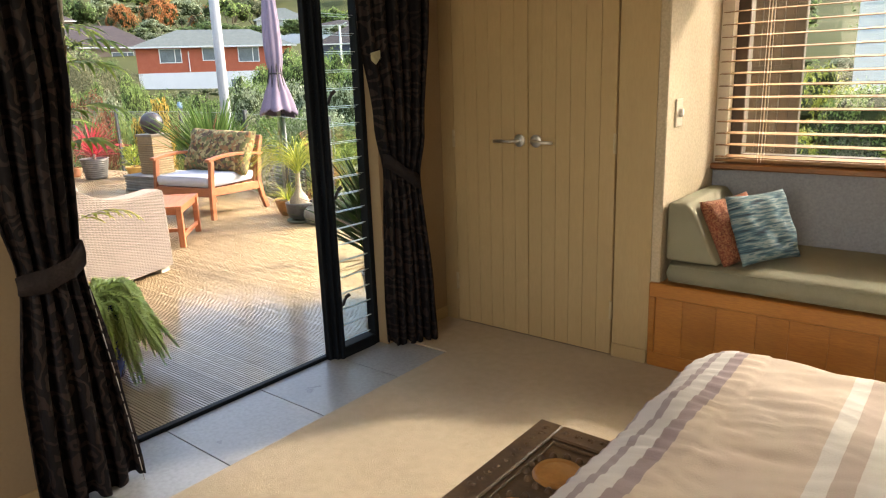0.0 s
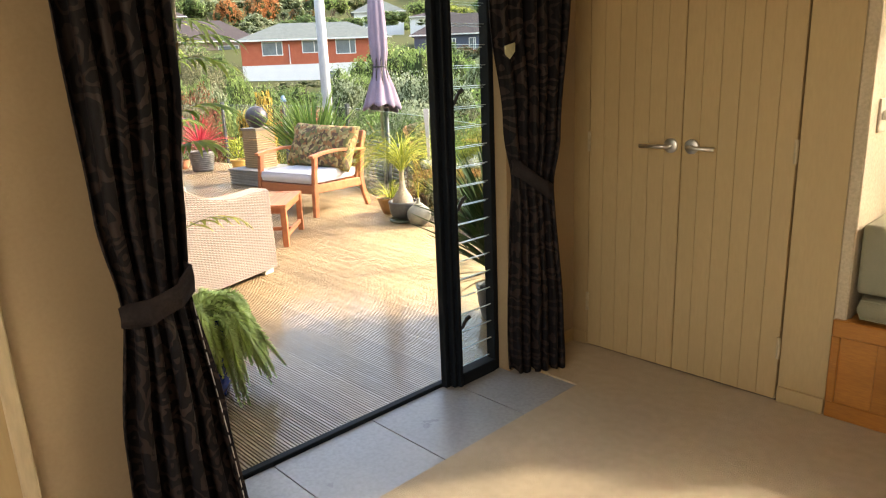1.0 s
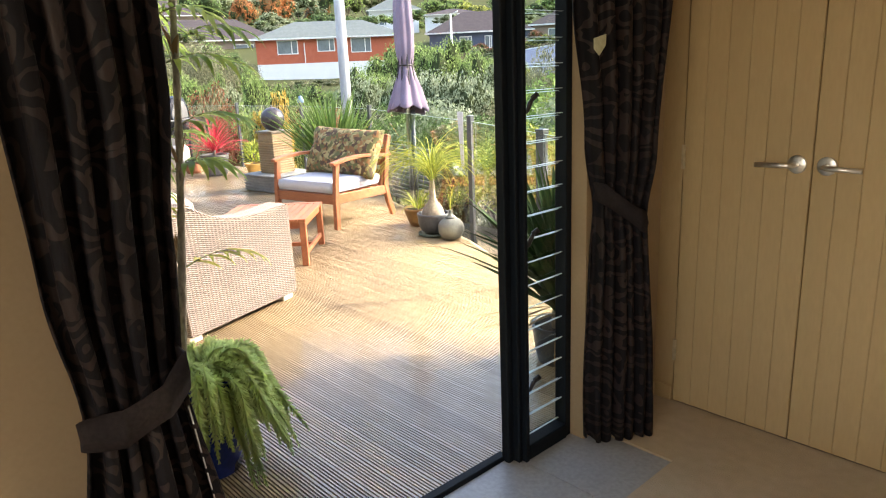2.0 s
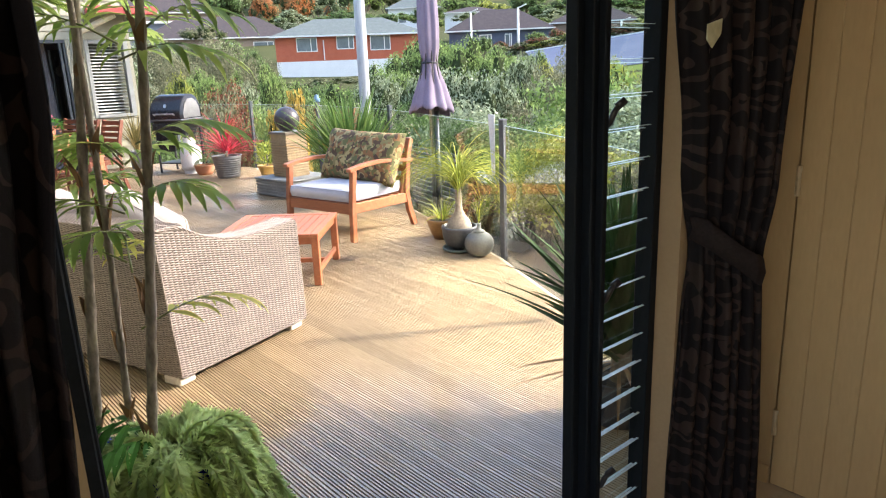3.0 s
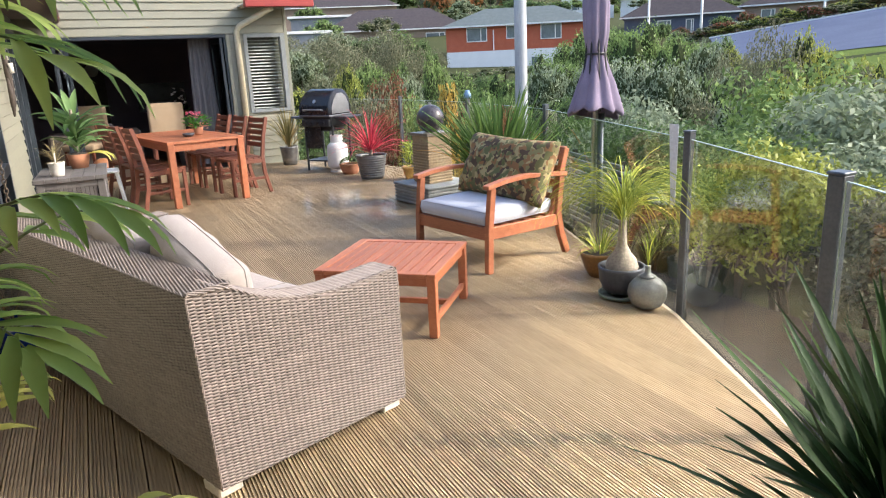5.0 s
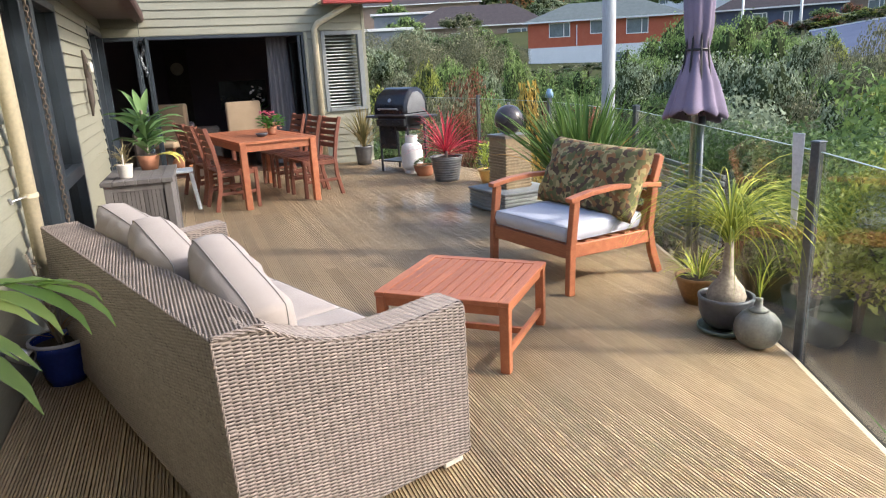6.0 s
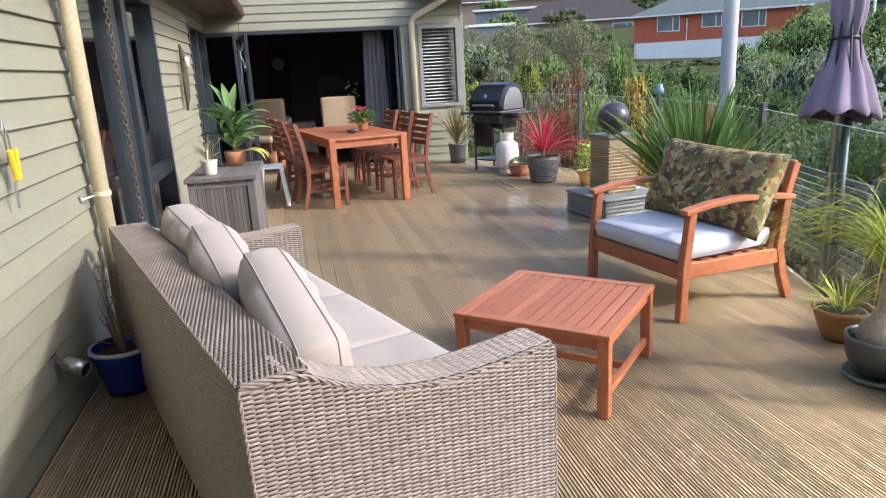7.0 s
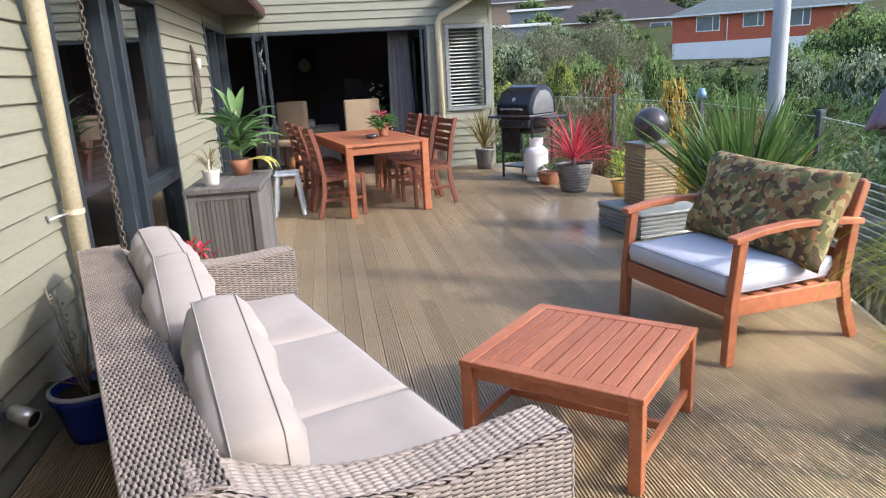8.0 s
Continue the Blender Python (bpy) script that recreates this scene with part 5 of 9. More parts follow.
part("body", B((0.10, 0.02, 0.05, SL - 0.10, 0.82, 0.26), (0.14, 0.012, 0.26, SL - 0.14, 0.155, SH - 0.012)), M_GAPSHADE, sofa)
for fx in (0.02, SL - 0.07):
    for fy in (0.03, 0.80):
        part("foot", B((fx - 0.035, fy - 0.035, 0.0, fx + 0.075, fy + 0.06, 0.044), bevel=0.006), M_FOOT, sofa, "pale plastic foot")


def piped(name, w, d, h, m, label, material, category, piping, crumple=0.012, seed=0.0, group="", puff=0.0, n=24):
    """A box cushion with soft faces and a piped seam round the top and bottom edge."""
    bm = bmesh.new()
    N = n
    g = {}
    for s in (1, -1):
        for i in range(N + 1):
            for j in range(N + 1):
                u, v = 2 * i / N - 1, 2 * j / N - 1
                k = max(0.0, (1 - u ** 8) * (1 - v ** 8)) ** 0.7
                cr = crumple * noise.noise(Vector((u * 1.8 + seed, v * 1.8, seed * 2 + s))) + 0.5 * crumple * noise.noise(Vector((u * 5 + seed, v * 5, s)))
                rx = w / 2 * (1 - 0.02 * (v * v) - puff * 0.9 * v ** 6)
                ry = d / 2 * (1 - puff * 0.9 * u ** 6)
                g[s, i, j] = bm.verts.new((u * rx, v * ry, s * (h * (0.36 - puff) + h * (0.14 + puff * 2.4) * k ** (1 + puff * 6) + cr * k)))
        for i in range(N):
            for j in range(N):
                q = (g[s, i, j], g[s, i + 1, j], g[s, i + 1, j + 1], g[s, i, j + 1])
                bm.faces.new(q if s > 0 else q[::-1])
    ring = [(i, 0) for i in range(N)] + [(N, j) for j in range(N)] + [(i, N) for i in range(N, 0, -1)] + [(0, j) for j in range(N, 0, -1)]
    mids = []
    for i, j in ring:
        a, b = g[1, i, j].co, g[-1, i, j].co
        c = (a + b) / 2
        c = Vector((c.x + math.copysign(min(0.012, 0.025 * abs(c.x)), c.x), c.y + math.copysign(min(0.012, 0.025 * abs(c.y)), c.y), 0))
        mids.append(bm.verts.new(c))
    for k, (i, j) in enumerate(ring):
        k2 = (k + 1) % len(ring)
        i2, j2 = ring[k2]
        bm.faces.new((g[1, i, j], mids[k], mids[k2], g[1, i2, j2]))
        bm.faces.new((mids[k], g[-1, i, j], g[-1, i2, j2], mids[k2]))
    tops = {s: [g[s, i, j].co.copy() for i, j in ring] for s in (1, -1)}
    c = thing(name, label, category, m, group)
    bmesh.ops.recalc_face_normals(bm, faces=bm.faces)
    part("cover", bm, material, c, "", True)
    for s in (1, -1):
        part("piping", tube(tops[s] + [tops[s][0]], 0.0026, 6, cap=False), piping, c, "corded seam", True)
    return c


# seat cushions and back pillows of the sofa
sx0, sx1 = 0.185, SL - 0.185
cw_ = (sx1 - sx0) / 3
for k in range(3):
    piped("seat_cushion", cw_ - 0.004, 0.70, 0.15, SOFA @ pose(sx0 + cw_ * (k + 0.5), 0.535, 0.345, 0.6 * (k - 1), 0, 0), "pale beige canvas seat cushion on the wicker sofa", M_CUSH, "cushion", M_PIPING, 0.010, 2.3 * k, "sofa seat cushions")
for k, (px, py, pz, rz, tilt, lean) in enumerate(((0.53, 0.285, 0.61, 0, 88, -4), (1.13, 0.26, 0.60, -4, 90, -9), (1.76, 0.285, 0.595, -5, 92, -14))):
    piped("back_cushion", 0.62, 0.43, 0.185, SOFA @ pose(px, py, pz, 0, 0, rz) @ pose(0, 0, 0, tilt, 0, 0) @ pose(0, 0, 0, 0, 0, lean), "plump pale beige canvas back cushion leaning on the sofa", M_CUSH, "cushion", M_PIPING, 0.026, 5.1 * k + 1, "sofa back cushions", 0.06)

# ---- coffee table ----
TAB = pose(-6.088, 3.09, 0, 0, 0, 136.9)
ctab = thing("coffee_table", "low square red hardwood slatted coffee table", "coffee table", TAB)
TW, TZ = 0.352, 0.362
for s in (-1, 1):
    part("edge_rail", B((-TW, s * TW - (0.055 if s > 0 else 0), TZ - 0.024, TW, s * TW + (0 if s > 0 else 0.055), TZ), bevel=0.003), M_HARDWOOD, ctab)
    part("edge_rail", B((s * TW - (0.055 if s > 0 else 0), -TW + 0.056, TZ - 0.024, s * TW + (0 if s > 0 else 0.055), TW - 0.056, TZ), bevel=0.003), M_HARDWOOD, ctab)
    part("apron", B((-TW + 0.05, s * (TW - 0.03) - 0.01, TZ - 0.075, TW - 0.05, s * (TW - 0.03) + 0.01, TZ - 0.024), bevel=0.002), M_HARDWOOD, ctab)
    part("apron", B((s * (TW - 0.03) - 0.01, -TW + 0.05, TZ - 0.075, s * (TW - 0.03) + 0.01, TW - 0.05, TZ - 0.024), bevel=0.002), M_HARDWOOD, ctab)
    part("stretcher", B((-TW + 0.05, s * (TW - 0.03) - 0.011, 0.07, TW - 0.05, s * (TW - 0.03) + 0.011, 0.105), bevel=0.002), M_HARDWOOD, ctab)
    for q in (-1, 1):
        part("leg", B((s * TW - s * 0.052, q * TW - q * 0.052, 0, s * TW - s * 0.004, q * TW - q * 0.004, TZ - 0.024), bevel=0.003), M_HARDWOOD, ctab)
part("stretcher", B((-0.014, -TW + 0.04, 0.072, 0.014, TW - 0.04, 0.103), bevel=0.002), M_HARDWOOD, ctab)
ns = 11
span = 2 * (TW - 0.058)
sw = span / ns
for k in range(ns):
    y0 = -span / 2 + k * sw
    part("slat", B((-TW + 0.057, y0 + 0.003, TZ - 0.021, TW - 0.057, y0 + sw - 0.003, TZ - 0.002), bevel=0.002), M_HARDWOOD, ctab)

# ---- armchair ----
CH = pose(-7.225, 3.785, 0, 0, 0, 11.2)
chair = thing("armchair", "low red hardwood garden armchair with curved arms", "armchair", CH)
CWD = 0.80


def bent(pts, w, h, up=(0, 0, 1)):
    """A bar of w by h that follows points."""
    bm = bmesh.new()
    rows = []
    pts = [Vector(p) for p in pts]
    for i, p in enumerate(pts):
        d = (pts[min(i + 1, len(pts) - 1)] - pts[max(i - 1, 0)]).normalized()
        side = d.cross(Vector(up)).normalized()
        u2 = side.cross(d)
        rows.append([bm.verts.new(p + side * a * w / 2 + u2 * b * h / 2) for a, b in ((-1, -1), (1, -1), (1, 1), (-1, 1))])
    for r0, r1 in zip(rows, rows[1:]):
        for k in range(4):
            bm.faces.new((r0[k], r0[(k + 1) % 4], r1[(k + 1) % 4], r1[k]))
    bm.faces.new(rows[0][::-1]), bm.faces.new(rows[-1])
    bmesh.ops.recalc_face_normals(bm, faces=bm.faces)
    bmesh.ops.bevel(bm, geom=[e for e in bm.edges if e.calc_face_angle(0) > 0.9], offset=0.004, segments=1, affect="EDGES", profile=0.5)
    return bm


for x in (0.0, CWD):
    part("front_leg", bent([(x, 0.0, 0), (x, 0.01, 0.30), (x, 0.045, 0.60)], 0.045, 0.05, (0, 1, 0)), M_HARDWOOD, chair)
    part("back_leg", bent([(x, 0.80, 0), (x, 0.735, 0.16), (x, 0.70, 0.32), (x, 0.735, 0.60)], 0.042, 0.055, (0, 1, 0)), M_HARDWOOD, chair)
    part("back_post", bent([(x * 0.93 + 0.03, 0.66, 0.30), (x * 0.93 + 0.03, 0.74, 0.55), (x * 0.93 + 0.03, 0.82, 0.79)], 0.04, 0.05, (0, 1, 0)), M_HARDWOOD, chair)
    part("arm", bent([(x, -0.01, 0.607), (x, 0.15, 0.632), (x, 0.34, 0.642), (x, 0.55, 0.632), (x, 0.78, 0.605)], 0.062, 0.03), M_HARDWOOD, chair)
    part("side_rail", bent([(x, 0.03, 0.285), (x, 0.72, 0.27)], 0.03, 0.085), M_HARDWOOD, chair)
part("front_rail", B((0.02, -0.005, 0.235, CWD - 0.02, 0.025, 0.325), bevel=0.003), M_HARDWOOD, chair)
part("back_rail", B((0.02, 0.68, 0.25, CWD - 0.02, 0.71, 0.33), bevel=0.003), M_HARDWOOD, chair)
for k in range(6):
    y = 0.06 + k * 0.11
    part("seat_slat", B((0.02, y, 0.30, CWD - 0.02, y + 0.07, 0.318), bevel=0.002), M_HARDWOOD, chair)
for k in range(4):
    z = 0.40 + 0.1 * k
    part("back_slat", B((0.05, -0.008, z, CWD - 0.05, 0.008, z + 0.06), bevel=0.003, m=pose(0, 0.69 + (z - 0.3) * 0.33, 0)), M_HARDWOOD, chair)
part("top_rail", B((0.02, 0.80, 0.735, CWD - 0.02, 0.84, 0.80), bevel=0.006), M_HARDWOOD, chair)
piped("seat_cushion", 0.735, 0.66, 0.125, CH @ pose(CWD / 2, 0.335, 0.383), "pale grey canvas seat cushion on the armchair", M_SEATGREY, "cushion", surf("grey_piping", (0.38, 0.40, 0.45), (0.42, 0.44, 0.49), 8, 0.85, 0.1, 200), 0.004, 9.0)


def camo():
    """Blotched green, rust and sand cloth."""
    m, n, l = nodes_of("camouflage_cloth")
    b = n["Principled BSDF"]
    tc = n.new("ShaderNodeTexCoord")
    col = None
    base = (0.36, 0.29, 0.13)
    for k, (c, sc, th, off) in enumerate((((0.21, 0.18, 0.07), 15, 0.52, 0), ((0.25, 0.125, 0.048), 16, 0.53, 7), ((0.085, 0.052, 0.028), 19, 0.56, 13), ((0.12, 0.12, 0.042), 18, 0.58, 21))):
        mp = n.new("ShaderNodeMapping")
        mp.inputs["Location"].default_value = (off, off * 0.7, off * 0.3)
        l.new(tc.outputs["Object"], mp.inputs[0])
        no = n.new("ShaderNodeTexNoise")
        no.inputs["Scale"].default_value, no.inputs["Detail"].default_value = sc, 1.0
        l.new(mp.outputs[0], no.inputs[0])
        st = n.new("ShaderNodeMapRange")
        st.inputs[1].default_value, st.inputs[2].default_value = th - 0.006, th + 0.006
        l.new(no.outputs[0], st.inputs[0])
        mx = n.new("ShaderNodeMix")
        mx.data_type = "RGBA"
        l.new(st.outputs[0], mx.inputs[0])
        if col is None:
            mx.inputs[6].default_value = (*base, 1)
        else:
            l.new(col, mx.inputs[6])
        mx.inputs[7].default_value = (*c, 1)
        col = mx.outputs[2]
    l.new(col, b.inputs["Base Color"])
    b.inputs["Roughness"].default_value = 0.85
    we = n.new("ShaderNodeTexNoise")
    we.inputs["Scale"].default_value = 380
    l.new(tc.outputs["Object"], we.inputs[0])
    bp = n.new("ShaderNodeBump")
    bp.inputs["Strength"].default_value, bp.inputs["Distance"].default_value = 0.3, 0.002
    l.new(we.outputs[0], bp.inputs["Height"]), l.new(bp.outputs[0], b.inputs["Normal"])
    return m


M_CAMO = camo()
cp = part("pillow", moved(pillow(0.92, 0.50, 0.26, 28, 22, 0.5, 0.022, 3.0), CH @ pose(CWD / 2 + 0.02, 0.55, 0.645, 0, 2, 0) @ pose(0, 0, 0, 66, 0, 0)), M_CAMO, None, "", True)
tagged(cp, "large camouflage-patterned pillow leaning in the armchair", "pillow")

# ---- dining set ----
DT = pose(-11.55, 2.61, 0, 0, 0, 191)
dtab = thing("dining_table", "long red hardwood outdoor dining table", "dining table", DT)
DLn, DWd, DZ = 0.90, 0.44, 0.745
for s in (-1, 1):
    part("edge_board", B((-DLn, s * DWd - (0.07 if s > 0 else 0), DZ - 0.028, DLn, s * DWd + (0 if s > 0 else 0.07), DZ), bevel=0.003), M_HARDWOOD, dtab)
    part("end_board", B((s * DLn - (0.08 if s > 0 else 0), -DWd + 0.071, DZ - 0.028, s * DLn + (0 if s > 0 else 0.08), DWd - 0.071, DZ), bevel=0.003), M_HARDWOOD, dtab)
    part("apron", B((-DLn + 0.06, s * (DWd - 0.04) - 0.012, DZ - 0.11, DLn - 0.06, s * (DWd - 0.04) + 0.012, DZ - 0.028), bevel=0.002), M_HARDWOOD, dtab)
    part("apron", B((s * (DLn - 0.04) - 0.012, -DWd + 0.06, DZ - 0.11, s * (DLn - 0.04) + 0.012, DWd - 0.06, DZ - 0.028), bevel=0.002), M_HARDWOOD, dtab)
    for q in (-1, 1):
        part("leg", B((s * DLn - s * 0.075, q * DWd - q * 0.075, 0, s * DLn - s * 0.005, q * DWd - q * 0.005, DZ - 0.028), bevel=0.004), M_HARDWOOD, dtab)
for k in range(7):
    w7 = 2 * (DWd - 0.072) / 7
    y0 = -DWd + 0.072 + k * w7
    part("slat", B((-DLn + 0.082, y0 + 0.002, DZ - 0.026, DLn - 0.082, y0 + w7 - 0.002, DZ - 0.002), bevel=0.002), M_HARDWOOD, dtab)


def dining_chair(m):
    """Faces local -y; its back at +y."""
    c = thing("dining_chair", "red hardwood slat-back dining chair pushed to the table", "chair", m, "chairs round the dining table")
    for x in (-0.21, 0.21):
        part("front_leg", bent([(x, -0.20, 0), (x, -0.20, 0.43)], 0.04, 0.04, (0, 1, 0)), M_SHADEHARD, c)
        part("back_leg", bent([(x, 0.27, 0), (x, 0.21, 0.25), (x, 0.20, 0.45), (x, 0.24, 0.70), (x, 0.30, 0.92)], 0.032, 0.045, (0, 1, 0)), M_SHADEHARD, c)
        part("side_rail", bent([(x, -0.2, 0.41), (x, 0.21, 0.40)], 0.025, 0.05), M_SHADEHARD, c)
        part("stretcher", bent([(x, -0.2, 0.19), (x, 0.22, 0.19)], 0.022, 0.035), M_SHADEHARD, c)
    for k in range(6):
        part("seat_slat", B((-0.225, -0.225 + k * 0.075, 0.432, 0.225, -0.225 + k * 0.075 + 0.066, 0.45), bevel=0.003), M_SHADEHARD, c)
    for k in range(5):
        z = 0.56 + 0.073 * k
        yb = 0.20 + 0.04 * max(0, (z - 0.45) / 0.25) + 0.02 * max(0, (z - 0.7) / 0.2)
        part("back_slat", B((-0.2, yb - 0.008, z, 0.2, yb + 0.008, z + 0.055), bevel=0.003), M_SHADEHARD, c)
    return c


ux = Vector((math.cos(radians(11)), math.sin(radians(11)), 0))
dc = dining_chair(pose(-11.55 + 0.52 * ux.x + 0.45 * ux.y, 2.61 + 0.52 * ux.y - 0.45 * ux.x, 0, 0, 0, 191))
for a, side in ((-0.06, -1), (-0.62, -1), (0.50, 1), (-0.08, 1), (-0.64, 1)):
    off = 0.46 if side < 0 else 0.52
    px_, py_ = -11.55 + a * ux.x - side * off * ux.y, 2.61 + a * ux.y + side * off * ux.x
    copy_thing(dc, pose(px_, py_, 0, 0, 0, (191 if side < 0 else 11) + rnd.uniform(-4, 4)))

# ---- pots and plants on the deck ----
M_CHARCOAL = surf("charcoal_glaze", (0.05, 0.055, 0.065), (0.075, 0.08, 0.09), 6, 0.28, 0.05, 60)
M_SOIL = surf("dark_potting_soil", (0.03, 0.02, 0.012), (0.05, 0.035, 0.02), 30, 0.95, 0.9, 120)
M_TERRA = surf("terracotta", (0.36, 0.15, 0.08), (0.42, 0.19, 0.10), 9, 0.8, 0.15, 90, c3=(0.30, 0.13, 0.08))
M_MUSTARD = surf("mustard_glaze", (0.50, 0.30, 0.08), (0.58, 0.37, 0.12), 8, 0.35, 0.05, 80)
M_BLUEGL = surf("cobalt_blue_glaze", (0.012, 0.035, 0.24), (0.02, 0.05, 0.32), 6, 0.18, 0.05, 60)
M_VASE = surf("grey_green_ceramic", (0.149, 0.155, 0.136), (0.198, 0.198, 0.174), 7, 0.30, 0.08, 60)
M_STEELPOT = surf("ribbed_grey_metal", (0.16, 0.16, 0.16), (0.24, 0.24, 0.24), 12, 0.35, 0.08, 80, metal=0.7)
M_STONE = surf("weathered_brown_stone", (0.24, 0.17, 0.09), (0.33, 0.25, 0.15), 5, 0.75, 0.5, 40, c3=(0.16, 0.12, 0.07))
M_BALL = surf("dark_polished_ball", (0.045, 0.04, 0.045), (0.07, 0.06, 0.065), 5, 0.22, 0.1, 50)
M_LTGREY = surf("pale_grey_timber", (0.30, 0.30, 0.29), (0.38, 0.38, 0.36), 6, 0.75, 0.3, 50, stretch=(3, 3, 0.5))
L_PONY = leaf_mat("ponytail_leaf", (0.17, 0.25, 0.035), (0.46, 0.47, 0.09))
L_FLAX = leaf_mat("flax_leaf", (0.06, 0.13, 0.03), (0.14, 0.22, 0.06))
L_RED = leaf_mat("red_cordyline_leaf", (0.50, 0.03, 0.06), (0.62, 0.10, 0.12))
L_YUCCA = leaf_mat("yucca_leaf", (0.026, 0.065, 0.018), (0.055, 0.105, 0.028), trans=0.1, rough=0.6)
L_PALM = leaf_mat("palm_leaf", (0.19, 0.33, 0.07), (0.42, 0.50, 0.15), trans=0.45)
L_PALMY = leaf_mat("yellowing_palm_leaf", (0.42, 0.42, 0.08), (0.55, 0.50, 0.14), trans=0.4)
L_FERN = leaf_mat("foxtail_fern_leaf", (0.50, 0.62, 0.24), (0.66, 0.75, 0.38), trans=0.5, vary=0.15)
L_GREEN = leaf_mat("broad_green_leaf", (0.05, 0.16, 0.03), (0.10, 0.26, 0.05))
L_YGREEN = leaf_mat("yellow_green_leaf", (0.26, 0.34, 0.05), (0.40, 0.46, 0.10))
L_ORANGE = leaf_mat("orange_brown_leaf", (0.50, 0.22, 0.04), (0.58, 0.32, 0.08))
L_DRY = leaf_mat("dry_brown_leaf", (0.22, 0.13, 0.06), (0.32, 0.20, 0.10), trans=0.1)
L_PINK = leaf_mat("pink_petal", (0.65, 0.10, 0.20), (0.75, 0.25, 0.33))
L_PEACH = leaf_mat("peach_petal", (0.70, 0.34, 0.24), (0.75, 0.45, 0.34))
M_BARK = surf("grey_bark", (0.26, 0.22, 0.17), (0.34, 0.29, 0.23), 12, 0.85, 0.6, 60, c3=(0.14, 0.11, 0.08))
M_CANE = surf("ringed_cane", (0.25, 0.215, 0.17), (0.38, 0.33, 0.26), 9, 0.75, 0.6, 70, stretch=(1, 1, 0.5), c3=(0.06, 0.045, 0.035))
pr = random.Random(11)


def bowl(profile_out, wall=0.012, seg=36):
    """An open pot from its outer profile: outside, lip and inside."""
    top_r, top_z = profile_out[-1]
    inner = [(max(0.01, r - wall), z) for r, z in profile_out[1:]][::-1]
    inner = [(top_r - wall, top_z)] + [(r, max(z, profile_out[0][1] + 0.015)) for r, z in inner]
    return lathe([(0.0, profile_out[0][1])] + list(profile_out) + inner + [(0.0, profile_out[0][1] + 0.015)], seg)


def pot(name, label, at, prof, material, soil_z, category="plant pot"):
    t = thing(name, label, category, pose(*at))
    part("pot", bowl(prof), material, t, "", True)
    r = max(r for r, z in prof if z <= soil_z + 0.03)
    rr = next((r for r, z in reversed(prof) if z <= soil_z), r)
    part("soil", lathe([(0.0, soil_z + 0.012), (rr * 0.5, soil_z + 0.008), (max(0.02, rr - 0.012), soil_z)], 28), M_SOIL, t)
    return t


def tuft(n, base_r, lmin, lmax, w, rise, droop, z=0.0, steps=7, fold=0.2, twist=0.3, spread=0.12, wmax=0.35):
    """Leaves that spring from one crown."""
    bm = bmesh.new()
    for k in range(n):
        yaw = pr.uniform(0, 2 * math.pi)
        r = base_r * pr.random()
        blade(bm, (r * math.cos(yaw), r * math.sin(yaw), z + pr.uniform(0, spread)), yaw + pr.uniform(-0.4, 0.4), pr.uniform(*rise), pr.uniform(lmin, lmax), w * pr.uniform(0.7, 1.2), pr.uniform(*droop), steps, fold, pr.uniform(-twist, twist), 0.05, wmax)
    return bm


def leaves(parent, material, n, base_r, lmin, lmax, w, rise, droop, z=0.0, steps=7, fold=0.2, twist=0.3, spread=0.12, wmax=0.35, name="leaf", label=""):
    """The same, each leaf a part of its own."""
    for k in range(n):
        part(name, tuft(1, base_r, lmin, lmax, w, rise, droop, z, steps, fold, twist, spread, wmax), material, parent, label, True)


# ponytail palm with its saucer
pony = pot("potted_ponytail_palm", "ponytail palm with long arching yellow-green leaves in a charcoal pot", (-5.57, 4.36, 0), [(0.08, 0.03), (0.11, 0.055), (0.132, 0.11), (0.138, 0.17), (0.142, 0.185), (0.142, 0.20)], M_CHARCOAL, 0.17)
part("saucer", bowl([(0.11, 0.0), (0.135, 0.012), (0.14, 0.03)], 0.008), surf("green_grey_saucer", (0.14, 0.17, 0.12), (0.18, 0.21, 0.15), 6, 0.5, 0.05, 60), pony, "dull green saucer", True)
part("stem", lathe([(0.09, 0.16), (0.100, 0.195), (0.086, 0.24), (0.05, 0.285), (0.03, 0.33), (0.024, 0.42), (0.02, 0.54)], 24), M_BARK, pony, "swollen grey stem base", True)
for k in range(210):
    bm = bmesh.new()
    a, up_ = pr.uniform(0, 6.283), pr.uniform(0.85, 1.53)
    blade(bm, (0.015 * math.cos(a), 0.015 * math.sin(a), 0.46 + pr.uniform(0, 0.10)), a, up_, pr.uniform(0.44, 0.86) * (0.75 + 0.2 * up_), 0.0075, up_ + pr.uniform(1.2, 1.6), 12, 0.15, 0.8, 0.05, 0.2, pr.uniform(0.75, 1.3))
    part("leaf", bm, L_PONY, pony)

my = pot("potted_grass", "golden-brown pot with trailing yellow-green grass", (-5.98, 4.54, 0), [(0.075, 0.0), (0.10, 0.05), (0.135, 0.15), (0.14, 0.17)], surf("golden_brown_pot", (0.24, 0.12, 0.035), (0.32, 0.17, 0.055), 8, 0.4, 0.1, 60), 0.15)
part("leaves", tuft(60, 0.05, 0.18, 0.34, 0.008, (0.5, 1.4), (1.0, 2.6), 0.13, 6, 0.15, 0.6, 0.03), L_PONY, my, "", True)

